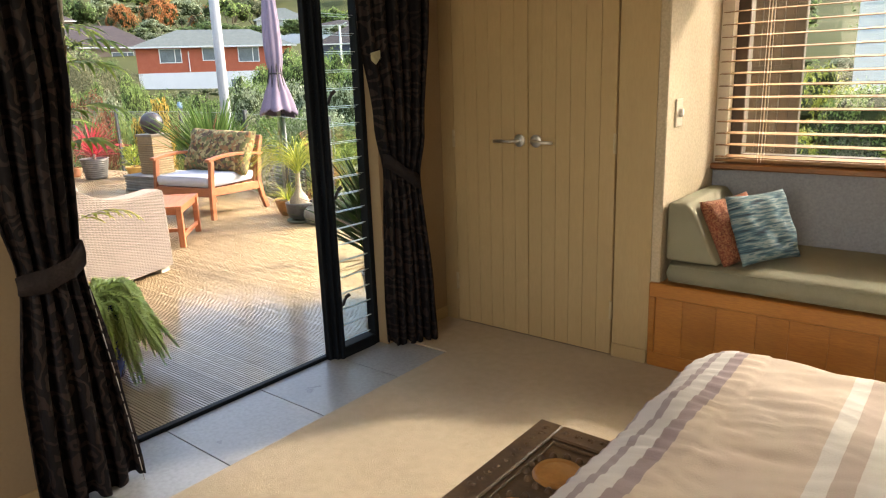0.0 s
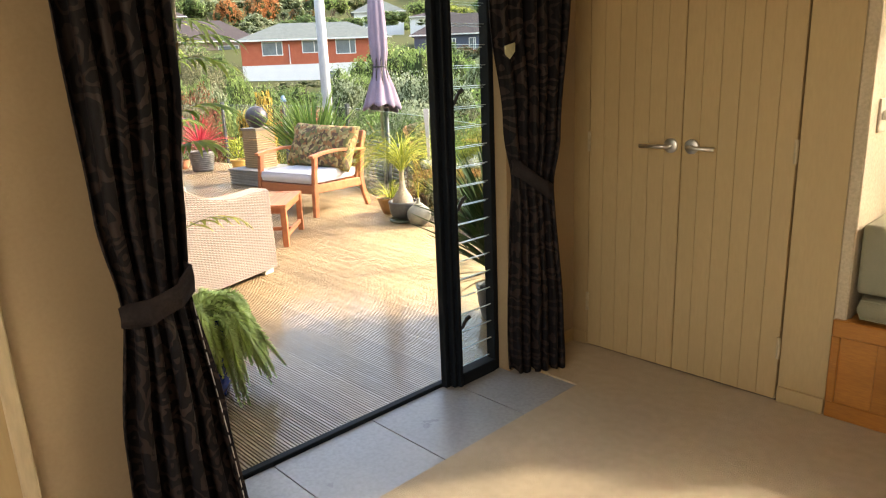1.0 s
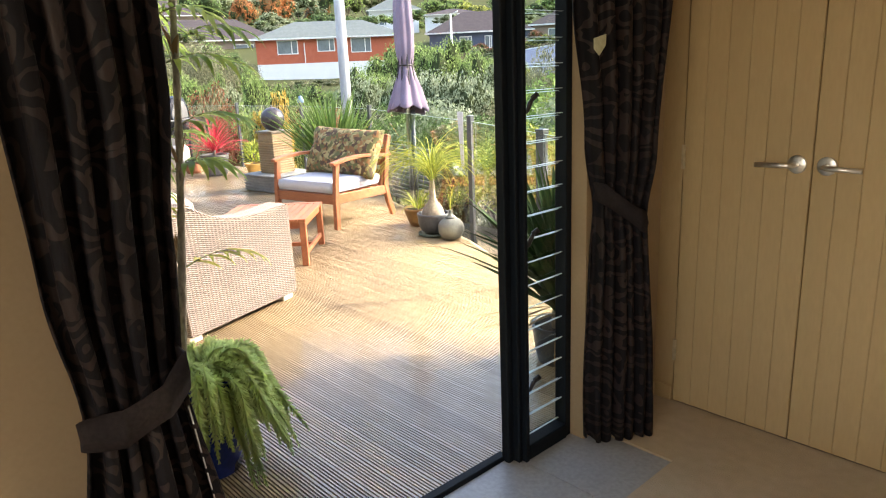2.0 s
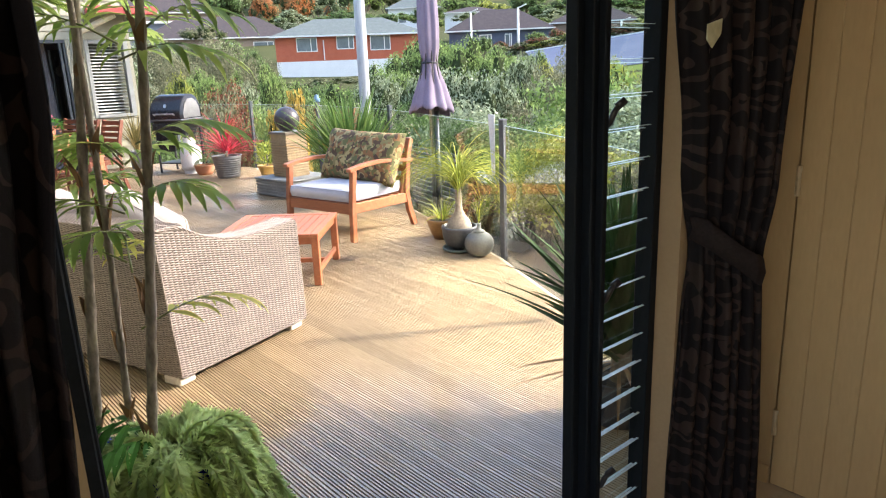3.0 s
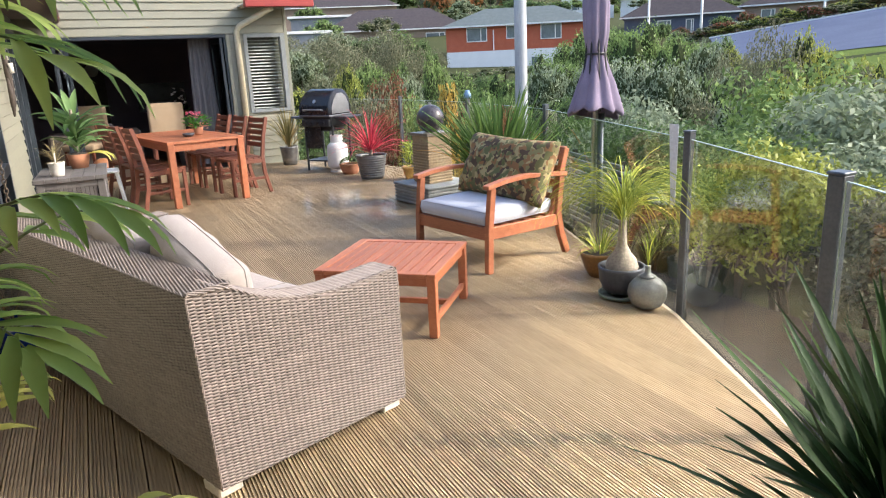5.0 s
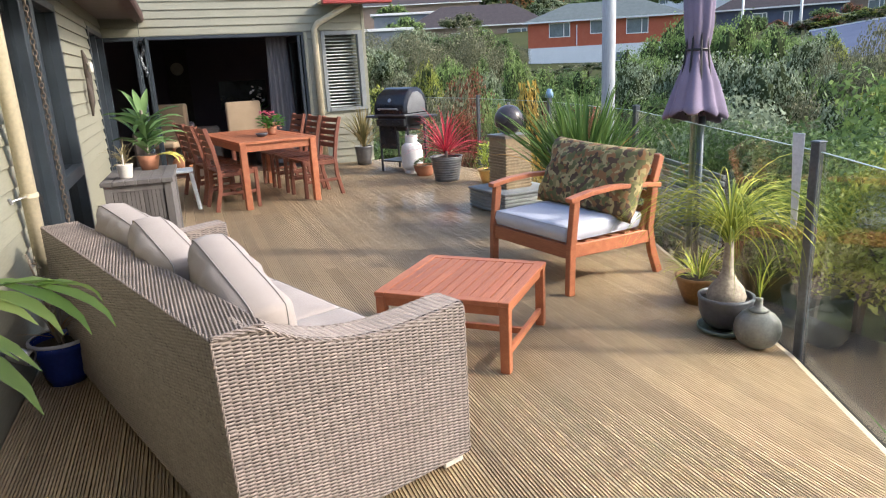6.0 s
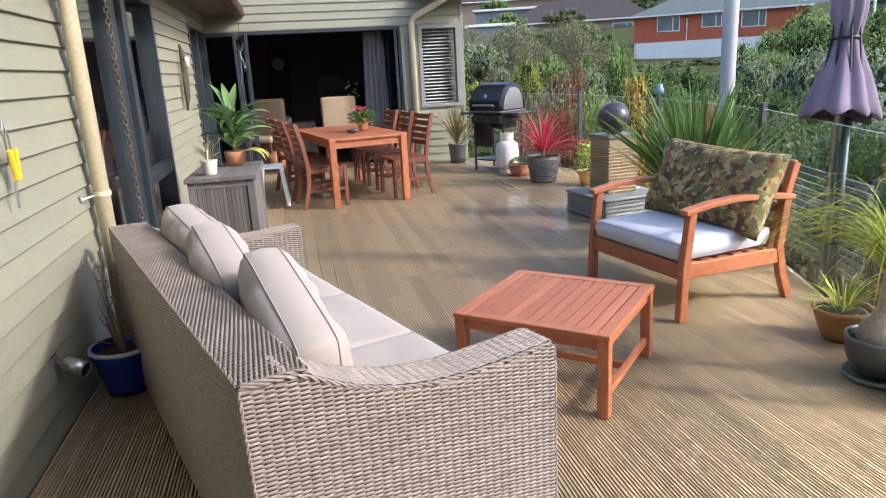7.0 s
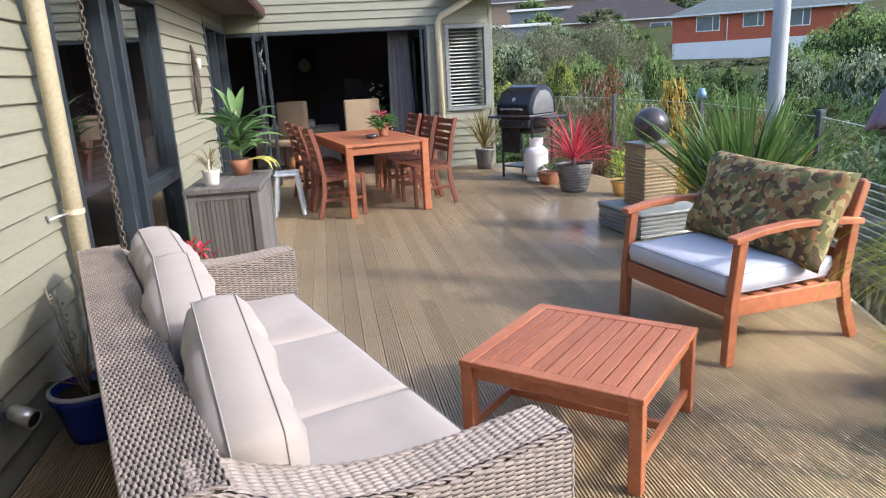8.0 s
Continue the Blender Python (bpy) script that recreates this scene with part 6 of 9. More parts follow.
vs = thing("round_vase", "round grey-green ceramic vase with a narrow neck", "vase", pose(-5.34, 4.35, 0) @ Matrix.Scale(0.84, 4))
part("body", lathe([(0.0, 0.0), (0.06, 0.0), (0.10, 0.025), (0.128, 0.075), (0.134, 0.115), (0.125, 0.16), (0.095, 0.20), (0.05, 0.222)], 36), M_VASE, vs, "", True)
part("lid", lathe([(0.052, 0.22), (0.06, 0.226), (0.045, 0.236), (0.022, 0.25), (0.018, 0.285), (0.022, 0.30), (0.0, 0.30)], 28), M_VASE, vs, "small stoppered neck", True)
part("grass", tuft(16, 0.01, 0.16, 0.34, 0.006, (0.9, 1.5), (0.6, 2.2), 0.28, 7), L_PONY, vs, "", True)

# flax in a dark pot behind the armchair
flax = pot("potted_flax", "large clump of upright green flax in a dark pot", (-7.92, 4.97, 0), [(0.16, 0.0), (0.20, 0.10), (0.23, 0.28), (0.235, 0.34)], M_CHARCOAL, 0.30)
leaves(flax, L_FLAX, 190, 0.15, 0.60, 1.05, 0.036, (0.75, 1.5), (0.05, 0.7), 0.28, 6, 0.25, 0.5, 0.05, 0.45)
leaves(flax, L_ORANGE, 7, 0.12, 0.4, 0.8, 0.03, (0.5, 1.2), (0.2, 0.9), 0.28, 6, name="dry_leaf", label="orange-brown dying leaf")

# water feature
wf = thing("water_feature", "square brown stone column topped by a dark ball", "water feature", pose(-9.12, 4.86, 0, 0, 0, 8))
M_LTGREY = surf("weathered_slat_timber", (0.16, 0.17, 0.165), (0.24, 0.25, 0.245), 8, 0.6, 0.2, 60, vary=0.12)
part("base", B((-0.30, -0.30, 0.0, 0.34, 0.30, 0.19), bevel=0.01), M_LTGREY, wf, "pale grey slatted timber base")
for k in range(5):
    part("base_slat", B((-0.31, -0.31, 0.012 + 0.036 * k, 0.35, 0.31, 0.036 + 0.036 * k), bevel=0.004), M_LTGREY, wf)
part("rim", B((-0.32, -0.32, 0.19, 0.36, 0.32, 0.215), bevel=0.006), M_LTGREY, wf)
part("column", B((-0.15, -0.15, 0.2, 0.15, 0.15, 0.735), bevel=0.008), M_STONE, wf)
for k in range(14):
    part("course", B((-0.157, -0.157, 0.225 + 0.030 * k, 0.157, 0.157, 0.242 + 0.030 * k), bevel=0.004), M_STONE, wf)
part("top", B((-0.165, -0.165, 0.715, 0.165, 0.165, 0.745), bevel=0.004), surf("wet_stone_top", (0.14, 0.12, 0.09), (0.2, 0.17, 0.13), 8, 0.25, 0.1, 60), wf)
part("ball", lathe([(0.148 * math.sin(math.pi * k / 20), 0.885 - 0.148 * math.cos(math.pi * k / 20)) for k in range(21)], 36), M_BALL, wf, "polished dark stone ball", True)
part("nozzle", tube([(0, 0, 1.03), (0, 0, 1.055)], 0.012, 8), M_LTGREY, wf)

# red cordyline in a ribbed pot
ribs = []
for k in range(9):
    z = 0.02 + 0.031 * k
    r = 0.155 + 0.04 * k / 8
    ribs += [(r, z), (r + 0.008, z + 0.010), (r + 0.008, z + 0.018), (r, z + 0.028)]
cord = pot("potted_cordyline", "pink-red cordyline in a ribbed grey metal pot", (-11.12, 4.93, 0), [(0.15, 0.0)] + ribs + [(0.215, 0.315)], M_STEELPOT, 0.28)
part("stem", tube([(0, 0, 0.27), (0.01, 0, 0.38)], 0.025, 8), M_BARK, cord, "", True)
leaves(cord, L_RED, 95, 0.03, 0.38, 0.74, 0.019, (0.15, 1.5), (0.4, 2.0), 0.32, 7, 0.2, 0.4, 0.08, 0.3)

mound = pot("potted_succulent", "terracotta bowl with a round grey-green mound plant", (-11.72, 4.83, 0), [(0.10, 0.0), (0.13, 0.06), (0.145, 0.13), (0.15, 0.145)], M_TERRA, 0.12)
bm = bmesh.new()
for k in range(420):
    a, e = pr.uniform(0, 6.283), math.asin(pr.uniform(0.05, 1))
    blade(bm, (0.13 * math.cos(a) * math.cos(e), 0.13 * math.sin(a) * math.cos(e), 0.12 + 0.10 * math.sin(e)), a, e * 0.9, 0.035, 0.012, 0.6, 2)
part("leaves", bm, leaf_mat("mound_leaf", (0.10, 0.17, 0.07), (0.18, 0.26, 0.11)), mound)

yp = pot("potted_shrub", "mustard pot with a small yellow-green shrub", (-10.62, 5.30, 0), [(0.085, 0.0), (0.105, 0.06), (0.125, 0.14), (0.14, 0.15), (0.14, 0.175)], M_MUSTARD, 0.15)
for k in range(170):
    bm = bmesh.new()
    a, r, h = pr.uniform(0, 6.283), 0.17 * math.sqrt(pr.random()), pr.random()
    blade(bm, (r * math.cos(a) * (1 - 0.4 * h), r * math.sin(a) * (1 - 0.4 * h), 0.18 + 0.28 * h), a, pr.uniform(0, 1.2), pr.uniform(0.06, 0.11), 0.028, 0.8, 3)
    part("leaf", bm, L_YGREEN, yp)
part("stem", tube([(0, 0, 0.14), (0.01, 0.0, 0.32)], 0.01, 6), M_BARK, yp)

fp = pot("potted_bronze_flax", "grey pot with bronze-green flax beside the end wall", (-13.42, 4.42, 0), [(0.11, 0.0), (0.12, 0.1), (0.14, 0.27), (0.145, 0.29)], M_STEELPOT, 0.25)
leaves(fp, leaf_mat("bronze_flax_leaf", (0.20, 0.19, 0.07), (0.30, 0.22, 0.10)), 60, 0.06, 0.35, 0.72, 0.026, (0.6, 1.5), (0.2, 1.3), 0.25, 7)

# yucca beside the bedroom door
yu = pot("potted_yucca", "dark green spiky yucca in a low dark pot", (-3.15, 3.0, 0), [(0.10, 0.0), (0.12, 0.08), (0.13, 0.17), (0.135, 0.19)], M_CHARCOAL, 0.16)
part("trunk", tube([(0, 0, 0.14), (0.01, 0.0, 0.30)], 0.04, 10), M_BARK, yu, "", True)
k = 0
while k < 170:
    lf = tuft(1, 0.03, 0.36, 0.70, 0.047, (0.5, 1.5), (-0.1, 0.35), 0.24, 6, 0.22, 0.35, 0.20, 0.35)
    if max(v.co.x for v in lf.verts) < 0.29:          # none grows into the house wall
        part("leaf", lf, L_YUCCA, yu, "", True)
        k += 1
    else:
        lf.free()
leaves(yu, L_DRY, 9, 0.03, 0.35, 0.6, 0.022, (-0.35, 0.1), (0.0, 0.6), 0.22, 6, name="dry_leaf", label="brown withered lower leaf")

# clumping palm and foxtail fern beside the door's other side
cp_ = pot("potted_palm", "clumping palm with ringed canes in a cobalt blue pot", (-3.66, 1.33, 0), [(0.16, 0.0), (0.19, 0.08), (0.215, 0.24), (0.225, 0.28), (0.225, 0.30)], M_BLUEGL, 0.26)
CANES = [((0.13, -0.005), (0.095, 0.23), 2.1, 0.0135), ((0.0, -0.115), (-0.06, 0.15), 2.1, 0.013), ((-0.02, -0.185), (-0.04, -0.08), 2.1, 0.0145), ((-0.04, 0.0), (0.0, 0.03), 1.7, 0.010), ((-0.05, -0.12), (-0.16, -0.20), 1.5, 0.012)]


def frond(bm, p, yaw, length, n=9, w=0.034, lift=0.5, leaf=0.26, stalk=None):
    """A feather leaf: a bending stalk with leaflets on both sides, longest in its middle."""
    out = Vector((math.cos(yaw), math.sin(yaw), 0))
    pts = []
    q = Vector(p)
    for i in range(n + 1):
        t = i / n
        a = lift - 1.1 * t * t
        pts.append(q.copy())
        q = q + (out * math.cos(a) + Vector((0, 0, math.sin(a)))) * (length / n)
    for i in range(2, n + 1):
        t = i / n
        for s in (-1, 1):
            blade(bm, pts[i], yaw + s * (1.15 - 0.75 * t) + pr.uniform(-0.1, 0.1), 0.15 - 0.5 * t + pr.uniform(-0.15, 0.15), leaf * (0.55 + 0.9 * t * (1.3 - t)), w, pr.uniform(0.7, 1.5), 5, 0.18, 0.2, 0.05, 0.4)
    if stalk is not None:
        tube(pts, [0.0034 * (1 - 0.7 * i / n) for i in range(n + 1)], 5, stalk)


M_STALK = surf("green_leaf_stalk", (0.12, 0.16, 0.05), (0.2, 0.2, 0.08), 8, 0.5, 0.1, 60)


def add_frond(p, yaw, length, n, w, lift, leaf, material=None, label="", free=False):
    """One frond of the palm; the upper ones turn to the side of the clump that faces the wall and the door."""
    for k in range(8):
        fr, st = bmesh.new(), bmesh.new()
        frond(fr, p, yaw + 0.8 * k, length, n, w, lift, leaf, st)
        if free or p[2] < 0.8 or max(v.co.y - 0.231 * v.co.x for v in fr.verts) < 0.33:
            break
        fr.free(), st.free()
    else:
        return
    f = part("frond", fr, material or L_PALM, cp_, label, True)
    part("stalk", st, M_STALK, f, "", True)


for (bx, by), (tx, ty), h, r in CANES:
    pts, rad = [], []
    nseg = int(h / 0.035)
    for i in range(nseg + 1):
        t = i / nseg
        pts.append((bx + (tx - bx) * t + 0.012 * math.sin(5 * t + bx * 40), by + (ty - by) * t + 0.010 * math.sin(4 * t + by * 30), 0.24 + h * t))
        rad.append(r * (1.06 - 0.34 * t) * (1.16 if i % 4 == 0 else 1.0) * pr.uniform(0.95, 1.06))
    part("cane", tube(pts, rad, 10), M_CANE, cp_, "", True)
    # torn leaf sheaths on the canes
    for q in range(4):
        sh = bmesh.new()
        i = min(nseg - 2, int(nseg * (0.08 + 0.16 * q) + pr.uniform(0, 2)))
        p = Vector(pts[i])
        for w in range(2):
            a = pr.uniform(0, 6.28)
            blade(sh, p + Vector((math.cos(a), math.sin(a), 0)) * rad[i] * 0.8, a, 1.35, pr.uniform(0.06, 0.13), 0.035, pr.uniform(-0.1, 0.7), 4, 0.35)
        part("sheath", sh, L_DRY, cp_)
    top = Vector(pts[-1])
    if h > 2:
        for k in range(5):
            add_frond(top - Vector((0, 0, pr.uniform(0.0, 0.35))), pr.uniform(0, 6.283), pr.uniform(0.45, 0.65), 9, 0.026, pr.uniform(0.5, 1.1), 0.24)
    else:
        for k in range(3):
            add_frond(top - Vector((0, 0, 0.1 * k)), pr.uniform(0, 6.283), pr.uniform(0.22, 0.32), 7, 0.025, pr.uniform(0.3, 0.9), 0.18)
for yaw, z, ln in ((2.6, 1.12, 0.34), (3.6, 1.20, 0.30), (2.2, 1.06, 0.36), (4.2, 1.05, 0.3), (2.4, 1.18, 0.30), (3.0, 0.98, 0.30), (5.2, 1.0, 0.26), (1.0, 1.17, 0.36), (0.7, 1.06, 0.32), (1.4, 1.12, 0.34), (4.1, 1.10, 0.36), (4.5, 1.22, 0.3), (3.6, 0.92, 0.34), (0.3, 1.22, 0.28)):
    z += 0.38 * (round(yaw * 10) % 2)
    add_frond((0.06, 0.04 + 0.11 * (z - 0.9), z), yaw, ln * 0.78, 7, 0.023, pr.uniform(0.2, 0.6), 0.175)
for yaw, z, ln in ((1.3, 1.42, 0.30), (1.7, 1.58, 0.34), (2.2, 1.50, 0.32), (1.0, 1.70, 0.30), (2.7, 1.66, 0.30), (1.5, 1.80, 0.34), (0.6, 1.50, 0.26)):
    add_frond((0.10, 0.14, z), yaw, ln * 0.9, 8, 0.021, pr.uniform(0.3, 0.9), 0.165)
for yaw, z, ln in ((1.6, 0.74, 0.30), (2.9, 0.90, 0.30)):
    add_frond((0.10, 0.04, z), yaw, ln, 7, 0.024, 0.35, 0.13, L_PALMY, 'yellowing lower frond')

add_frond((-0.10, 0.12, 1.16), 1.9, 0.20, 6, 0.026, 0.5, 0.13, None, "", True)
for yaw, z, ln, w in ((1.06, 1.23, 0.22, 0.026), (0.5, 1.10, 0.18, 0.024)):
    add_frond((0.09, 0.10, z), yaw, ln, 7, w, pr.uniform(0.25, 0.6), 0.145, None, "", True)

fern = pot("potted_foxtail_fern", "foxtail fern spilling light green plumes from a blue pot", (-3.50, 1.39, 0), [(0.10, 0.0), (0.12, 0.08), (0.145, 0.30), (0.15, 0.38)], M_BLUEGL, 0.35)
for k in range(150):
    fb = bmesh.new()
    yaw = pr.uniform(0, 6.283)
    toward = 0.5 + 0.5 * math.cos(yaw - radians(40))
    ln, a0 = pr.uniform(0.10, 0.30) + 0.12 * toward, pr.uniform(0.3, 1.45)
    r0 = pr.uniform(0.01, 0.11)
    q = Vector((r0 * math.cos(yaw), r0 * math.sin(yaw), 0.36 + pr.uniform(0, 0.04)))
    out = Vector((math.cos(yaw), math.sin(yaw), 0))
    stem, fall = [], pr.uniform(1.05, 1.5)
    n = 26
    for i in range(n):
        t = i / n
        h = min(1.0, t / 0.38)
        a = a0 - (a0 + fall) * h * h * (3 - 2 * h)
        d = out * math.cos(a) + Vector((0, 0, math.sin(a)))
        q = q + d * (ln * 1.35 / n)
        q.z = max(q.z, 0.02)
        rad = 0.022 * math.sin(math.pi * min(1, 0.15 + t * 0.9)) + 0.006
        stem.append(fb.verts.new(q))
        for w in range(17):
            b = pr.uniform(0, 6.283)
            side = d.orthogonal().normalized()
            sv = side * math.cos(b) + d.cross(side) * math.sin(b)
            tip = q + (sv * pr.uniform(0.5, 1.1) + d * pr.uniform(0.1, 0.9)) * rad
            if i:
                fb.faces.new((stem[-2], stem[-1], fb.verts.new(tip)))
    part("plume", fb, L_FERN, fern)
for k in range(3):
    sp = bmesh.new()
    frond(sp, (pr.uniform(-0.08, -0.02), pr.uniform(-0.05, 0.05), 0.36), pr.uniform(0, 6.28), pr.uniform(0.2, 0.32), 6, 0.03, pr.uniform(0.7, 1.2), 0.12)
    part("seedling", sp, L_GREEN, fern, "small palm seedling")

# blue pot with a bare stem, and a spotlight on the wall behind the sofa
bp_ = pot("blue_pot", "cobalt blue glazed pot holding a nearly bare twiggy stem", (-6.56, 1.10, 0), [(0.09, 0.0), (0.102, 0.05), (0.130, 0.17), (0.145, 0.19), (0.145, 0.225)], M_BLUEGL, 0.19)
part("rim", lathe([(0.133, 0.212), (0.148, 0.218), (0.147, 0.232), (0.132, 0.232)], 32), surf("pale_pot_rim", (0.45, 0.45, 0.5), (0.55, 0.55, 0.6), 9, 0.3, 0.05, 60), bp_, "worn pale rim", True)
for k in range(6):
    p = [(0.0, 0.0, 0.18)]
    a, l = pr.uniform(0, 6.28), pr.uniform(0.15, 0.62)
    for i in range(1, 6):
        p.append((0.03 * i * math.cos(a) * 0.6 + pr.uniform(-0.01, 0.01), 0.03 * i * math.sin(a) * 0.5, 0.18 + l * i / 5))
    part("twig", tube(p, [0.006, 0.005, 0.004, 0.0035, 0.003, 0.002], 5), M_BARK, bp_)
for k in range(2):
    p = [(0.03 * k, 0.02, 0.18), (0.03 * k + 0.02, 0.0, 0.34), (0.05 - 0.03 * k, -0.02, 0.50), (0.03 + 0.02 * k, -0.03, 0.66)]
    tall = part("twig", tube(p, [0.005, 0.004, 0.003, 0.002], 5), M_BARK, bp_)
    for i in range(16):
        t = pr.uniform(0.35, 1.0) * 3
        u = Vector(p[min(2, int(t))]).lerp(Vector(p[min(2, int(t)) + 1]), t - min(2, int(t)))
        part("berry", moved(lathe([(0.0, -0.007), (0.006, -0.003), (0.006, 0.003), (0.0, 0.007)], 7), pose(u.x + pr.uniform(-0.022, 0.022), u.y + pr.uniform(-0.022, 0.022), u.z)), M_BARK, tall)
for k in range(12):
    part("leaf", tuft(1, 0.05, 0.1, 0.2, 0.012, (0.3, 1.3), (0.3, 1.2), 0.19, 4), L_DRY, bp_)
M_TIN = surf("galvanised_tin", (0.45, 0.45, 0.45), (0.55, 0.55, 0.55), 14, 0.3, 0.1, 60, metal=0.9)
spot = thing("wall_spotlight", "small brushed metal spotlight on a square plate on the weatherboards", "wall light", pose(-6.235, 0.925, 0.287))
part("plate", B((-0.028, -0.016, -0.045, 0.028, 0.0, 0.045), bevel=0.003), M_TIN, spot)
part("arm", tube([(0, -0.002, 0.012), (0.005, 0.022, 0.016), (0.012, 0.038, 0.014)], 0.008, 8), M_TIN, spot, "", True)
SPOT = look((0.010, 0.030, 0.016), (0.055, 0.150, -0.022))
head = part("head", moved(lathe([(0.0, 0.0), (0.020, 0.0), (0.030, -0.012), (0.034, -0.05), (0.036, -0.105), (0.032, -0.105), (0.029, -0.06), (0.0, -0.055)], 24), SPOT), M_TIN, spot, "", True)
part("lens", moved(lathe([(0.0, -0.096), (0.029, -0.096), (0.031, -0.099), (0.0, -0.099)], 20), SPOT), M_BLACK, head, "dark glass lens", True)

# storage box with two plants on it
box = thing("storage_box", "weathered grey slatted timber storage box against the wall", "storage box", pose(-9.05, 1.36, 0, 0, 0, -2))
M_WGREY = surf("weathered_grey_timber", (0.095, 0.085, 0.08), (0.14, 0.128, 0.12), 4, 0.8, 0.35, 50, stretch=(3, 3, 0.4), vary=0.15, c3=(0.10, 0.09, 0.08))
bx0, bx1, by0, by1, bz = -0.42, 0.42, -0.165, 0.32, 0.705
part("body", B((bx0 + 0.02, by0 + 0.02, 0.03, bx1 - 0.02, by1 - 0.02, bz - 0.03)), M_DARKGAP, box)
for x in (bx0, bx1 - 0.055):
    for y in (by0, by1 - 0.055):
        part("corner_post", B((x, y, 0, x + 0.055, y + 0.055, bz - 0.035), bevel=0.003), M_WGREY, box)
for k in range(12):
    w = (by1 - by0 - 0.12) / 12
    y0 = by0 + 0.06 + k * w
    part("slat", B((bx1 - 0.03, y0 + 0.002, 0.05, bx1 - 0.012, y0 + w - 0.002, bz - 0.08), bevel=0.002), M_WGREY, box)
for k in range(14):
    w = (bx1 - bx0 - 0.12) / 14
    x0 = bx0 + 0.06 + k * w
    part("slat", B((x0 + 0.002, by1 - 0.03, 0.05, x0 + w - 0.002, by1 - 0.012, bz - 0.08), bevel=0.002), M_WGREY, box)
part("rail", B((bx1 - 0.035, by0 + 0.05, bz - 0.085, bx1 - 0.006, by1 - 0.05, bz - 0.035), bevel=0.002), M_WGREY, box)
for k in range(6):
    w = (by1 - by0 + 0.04) / 6
    part("lid_board", B((bx0 - 0.02, by0 - 0.02 + k * w + 0.0015, bz - 0.035, bx1 + 0.02, by0 - 0.02 + (k + 1) * w - 0.0015, bz), bevel=0.003), M_WGREY, box)
M_WHITE = surf("white_ceramic", (0.66, 0.62, 0.55), (0.72, 0.68, 0.60), 8, 0.35, 0.04, 60)
wp = pot("white_pot", "small white pot with a hoop handle on the box", (-8.80, 1.34, 0.705), [(0.045, 0.0), (0.05, 0.02), (0.06, 0.10), (0.064, 0.11)], M_WHITE, 0.09)
part("hoop", tube([(0.06 * math.cos(a), 0.0, 0.10 + 0.085 * math.sin(a)) for a in np.linspace(0, math.pi, 14)], 0.005, 6), M_WHITE, wp, "", True)
leaves(wp, leaf_mat("dry_straw", (0.30, 0.24, 0.12), (0.40, 0.34, 0.18)), 50, 0.03, 0.08, 0.18, 0.008, (0.2, 1.4), (0.6, 2.2), 0.09, 5, name="stem")
bl = pot("potted_broadleaf", "broad-leaved green plant in a terracotta pot on the box", (-9.28, 1.50, 0.705), [(0.065, 0.0), (0.08, 0.06), (0.09, 0.12)], M_TERRA, 0.12)
L_BROAD = leaf_mat("pale_green_broad_leaf", (0.075, 0.16, 0.055), (0.17, 0.27, 0.10), trans=0.35)
for k in range(38):
    bb = bmesh.new()
    blade(bb, (0.01, 0.0, 0.13 + 0.008 * k), pr.uniform(0, 6.283), pr.uniform(0.1, 1.15), pr.uniform(0.24, 0.42), 0.066, pr.uniform(0.4, 1.3), 6, 0.18, 0.3, 0.05, 0.55)
    part("leaf", bb, L_BROAD, bl, "", True)
part("stem", tube([(0, 0, 0.1), (0.01, 0, 0.5)], 0.012, 7), M_BARK, bl)
for k in range(4):
    yl = bmesh.new()
    blade(yl, (0.06, 0.08, 0.12), 0.9 + 0.3 * k, 0.1, 0.25, 0.05, 1.8, 5)
    part("old_leaf", yl, L_PALMY, bl, "yellowed drooping leaf")

# plants between the sofa and the door
rp = pot("red_leaf_plant", "small dark pot with crimson leaves behind the sofa", (-7.9, 1.35, 0), [(0.09, 0.0), (0.11, 0.1), (0.12, 0.2)], M_CHARCOAL, 0.17)
for k in range(60):
    bm = bmesh.new()
    blade(bm, (pr.uniform(-0.08, 0.08), pr.uniform(-0.08, 0.08), 0.2 + pr.uniform(0, 0.28)), pr.uniform(0, 6.28), pr.uniform(0, 1.2), 0.08, 0.035, 0.7, 3)
    part("leaf", bm, L_RED, rp)
for k in range(5):
    part("stem", tube([(0, 0, 0.17), (0.05 * math.cos(k), 0.05 * math.sin(k), 0.42 + 0.04 * k)], 0.003, 5), L_GREEN, rp)

# flowers on the dining table
fl = pot("flower_pot", "pink and peach flowers in a small pot on the dining table", (-11.35, 2.80, 0.745), [(0.045, 0.0), (0.05, 0.03), (0.062, 0.10)], M_TERRA, 0.09)
bm = bmesh.new()
for k in range(110):
    a, r = pr.uniform(0, 6.28), 0.14 * math.sqrt(pr.random())
    blade(bm, (r * math.cos(a), r * math.sin(a), 0.10 + pr.uniform(0, 0.12)), a, pr.uniform(-0.3, 1.0), 0.06, 0.035, 0.8, 3)
part("leaves", bm, L_GREEN, fl)
for mat_, z0, n in ((L_PINK, 0.20, 34), (L_PEACH, 0.06, 44)):
    bm = bmesh.new()
    for k in range(n):
        a, r = pr.uniform(0, 6.28), 0.12 * math.sqrt(pr.random())
        c = Vector((r * math.cos(a), r * math.sin(a), z0 + pr.uniform(0, 0.08)))
        for q in range(5):
            blade(bm, c, q * 1.257 + a, pr.uniform(0.2, 0.9), 0.024, 0.022, 0.5, 2)
    part("flowers", bm, mat_, fl)["kind"] = "stuff"
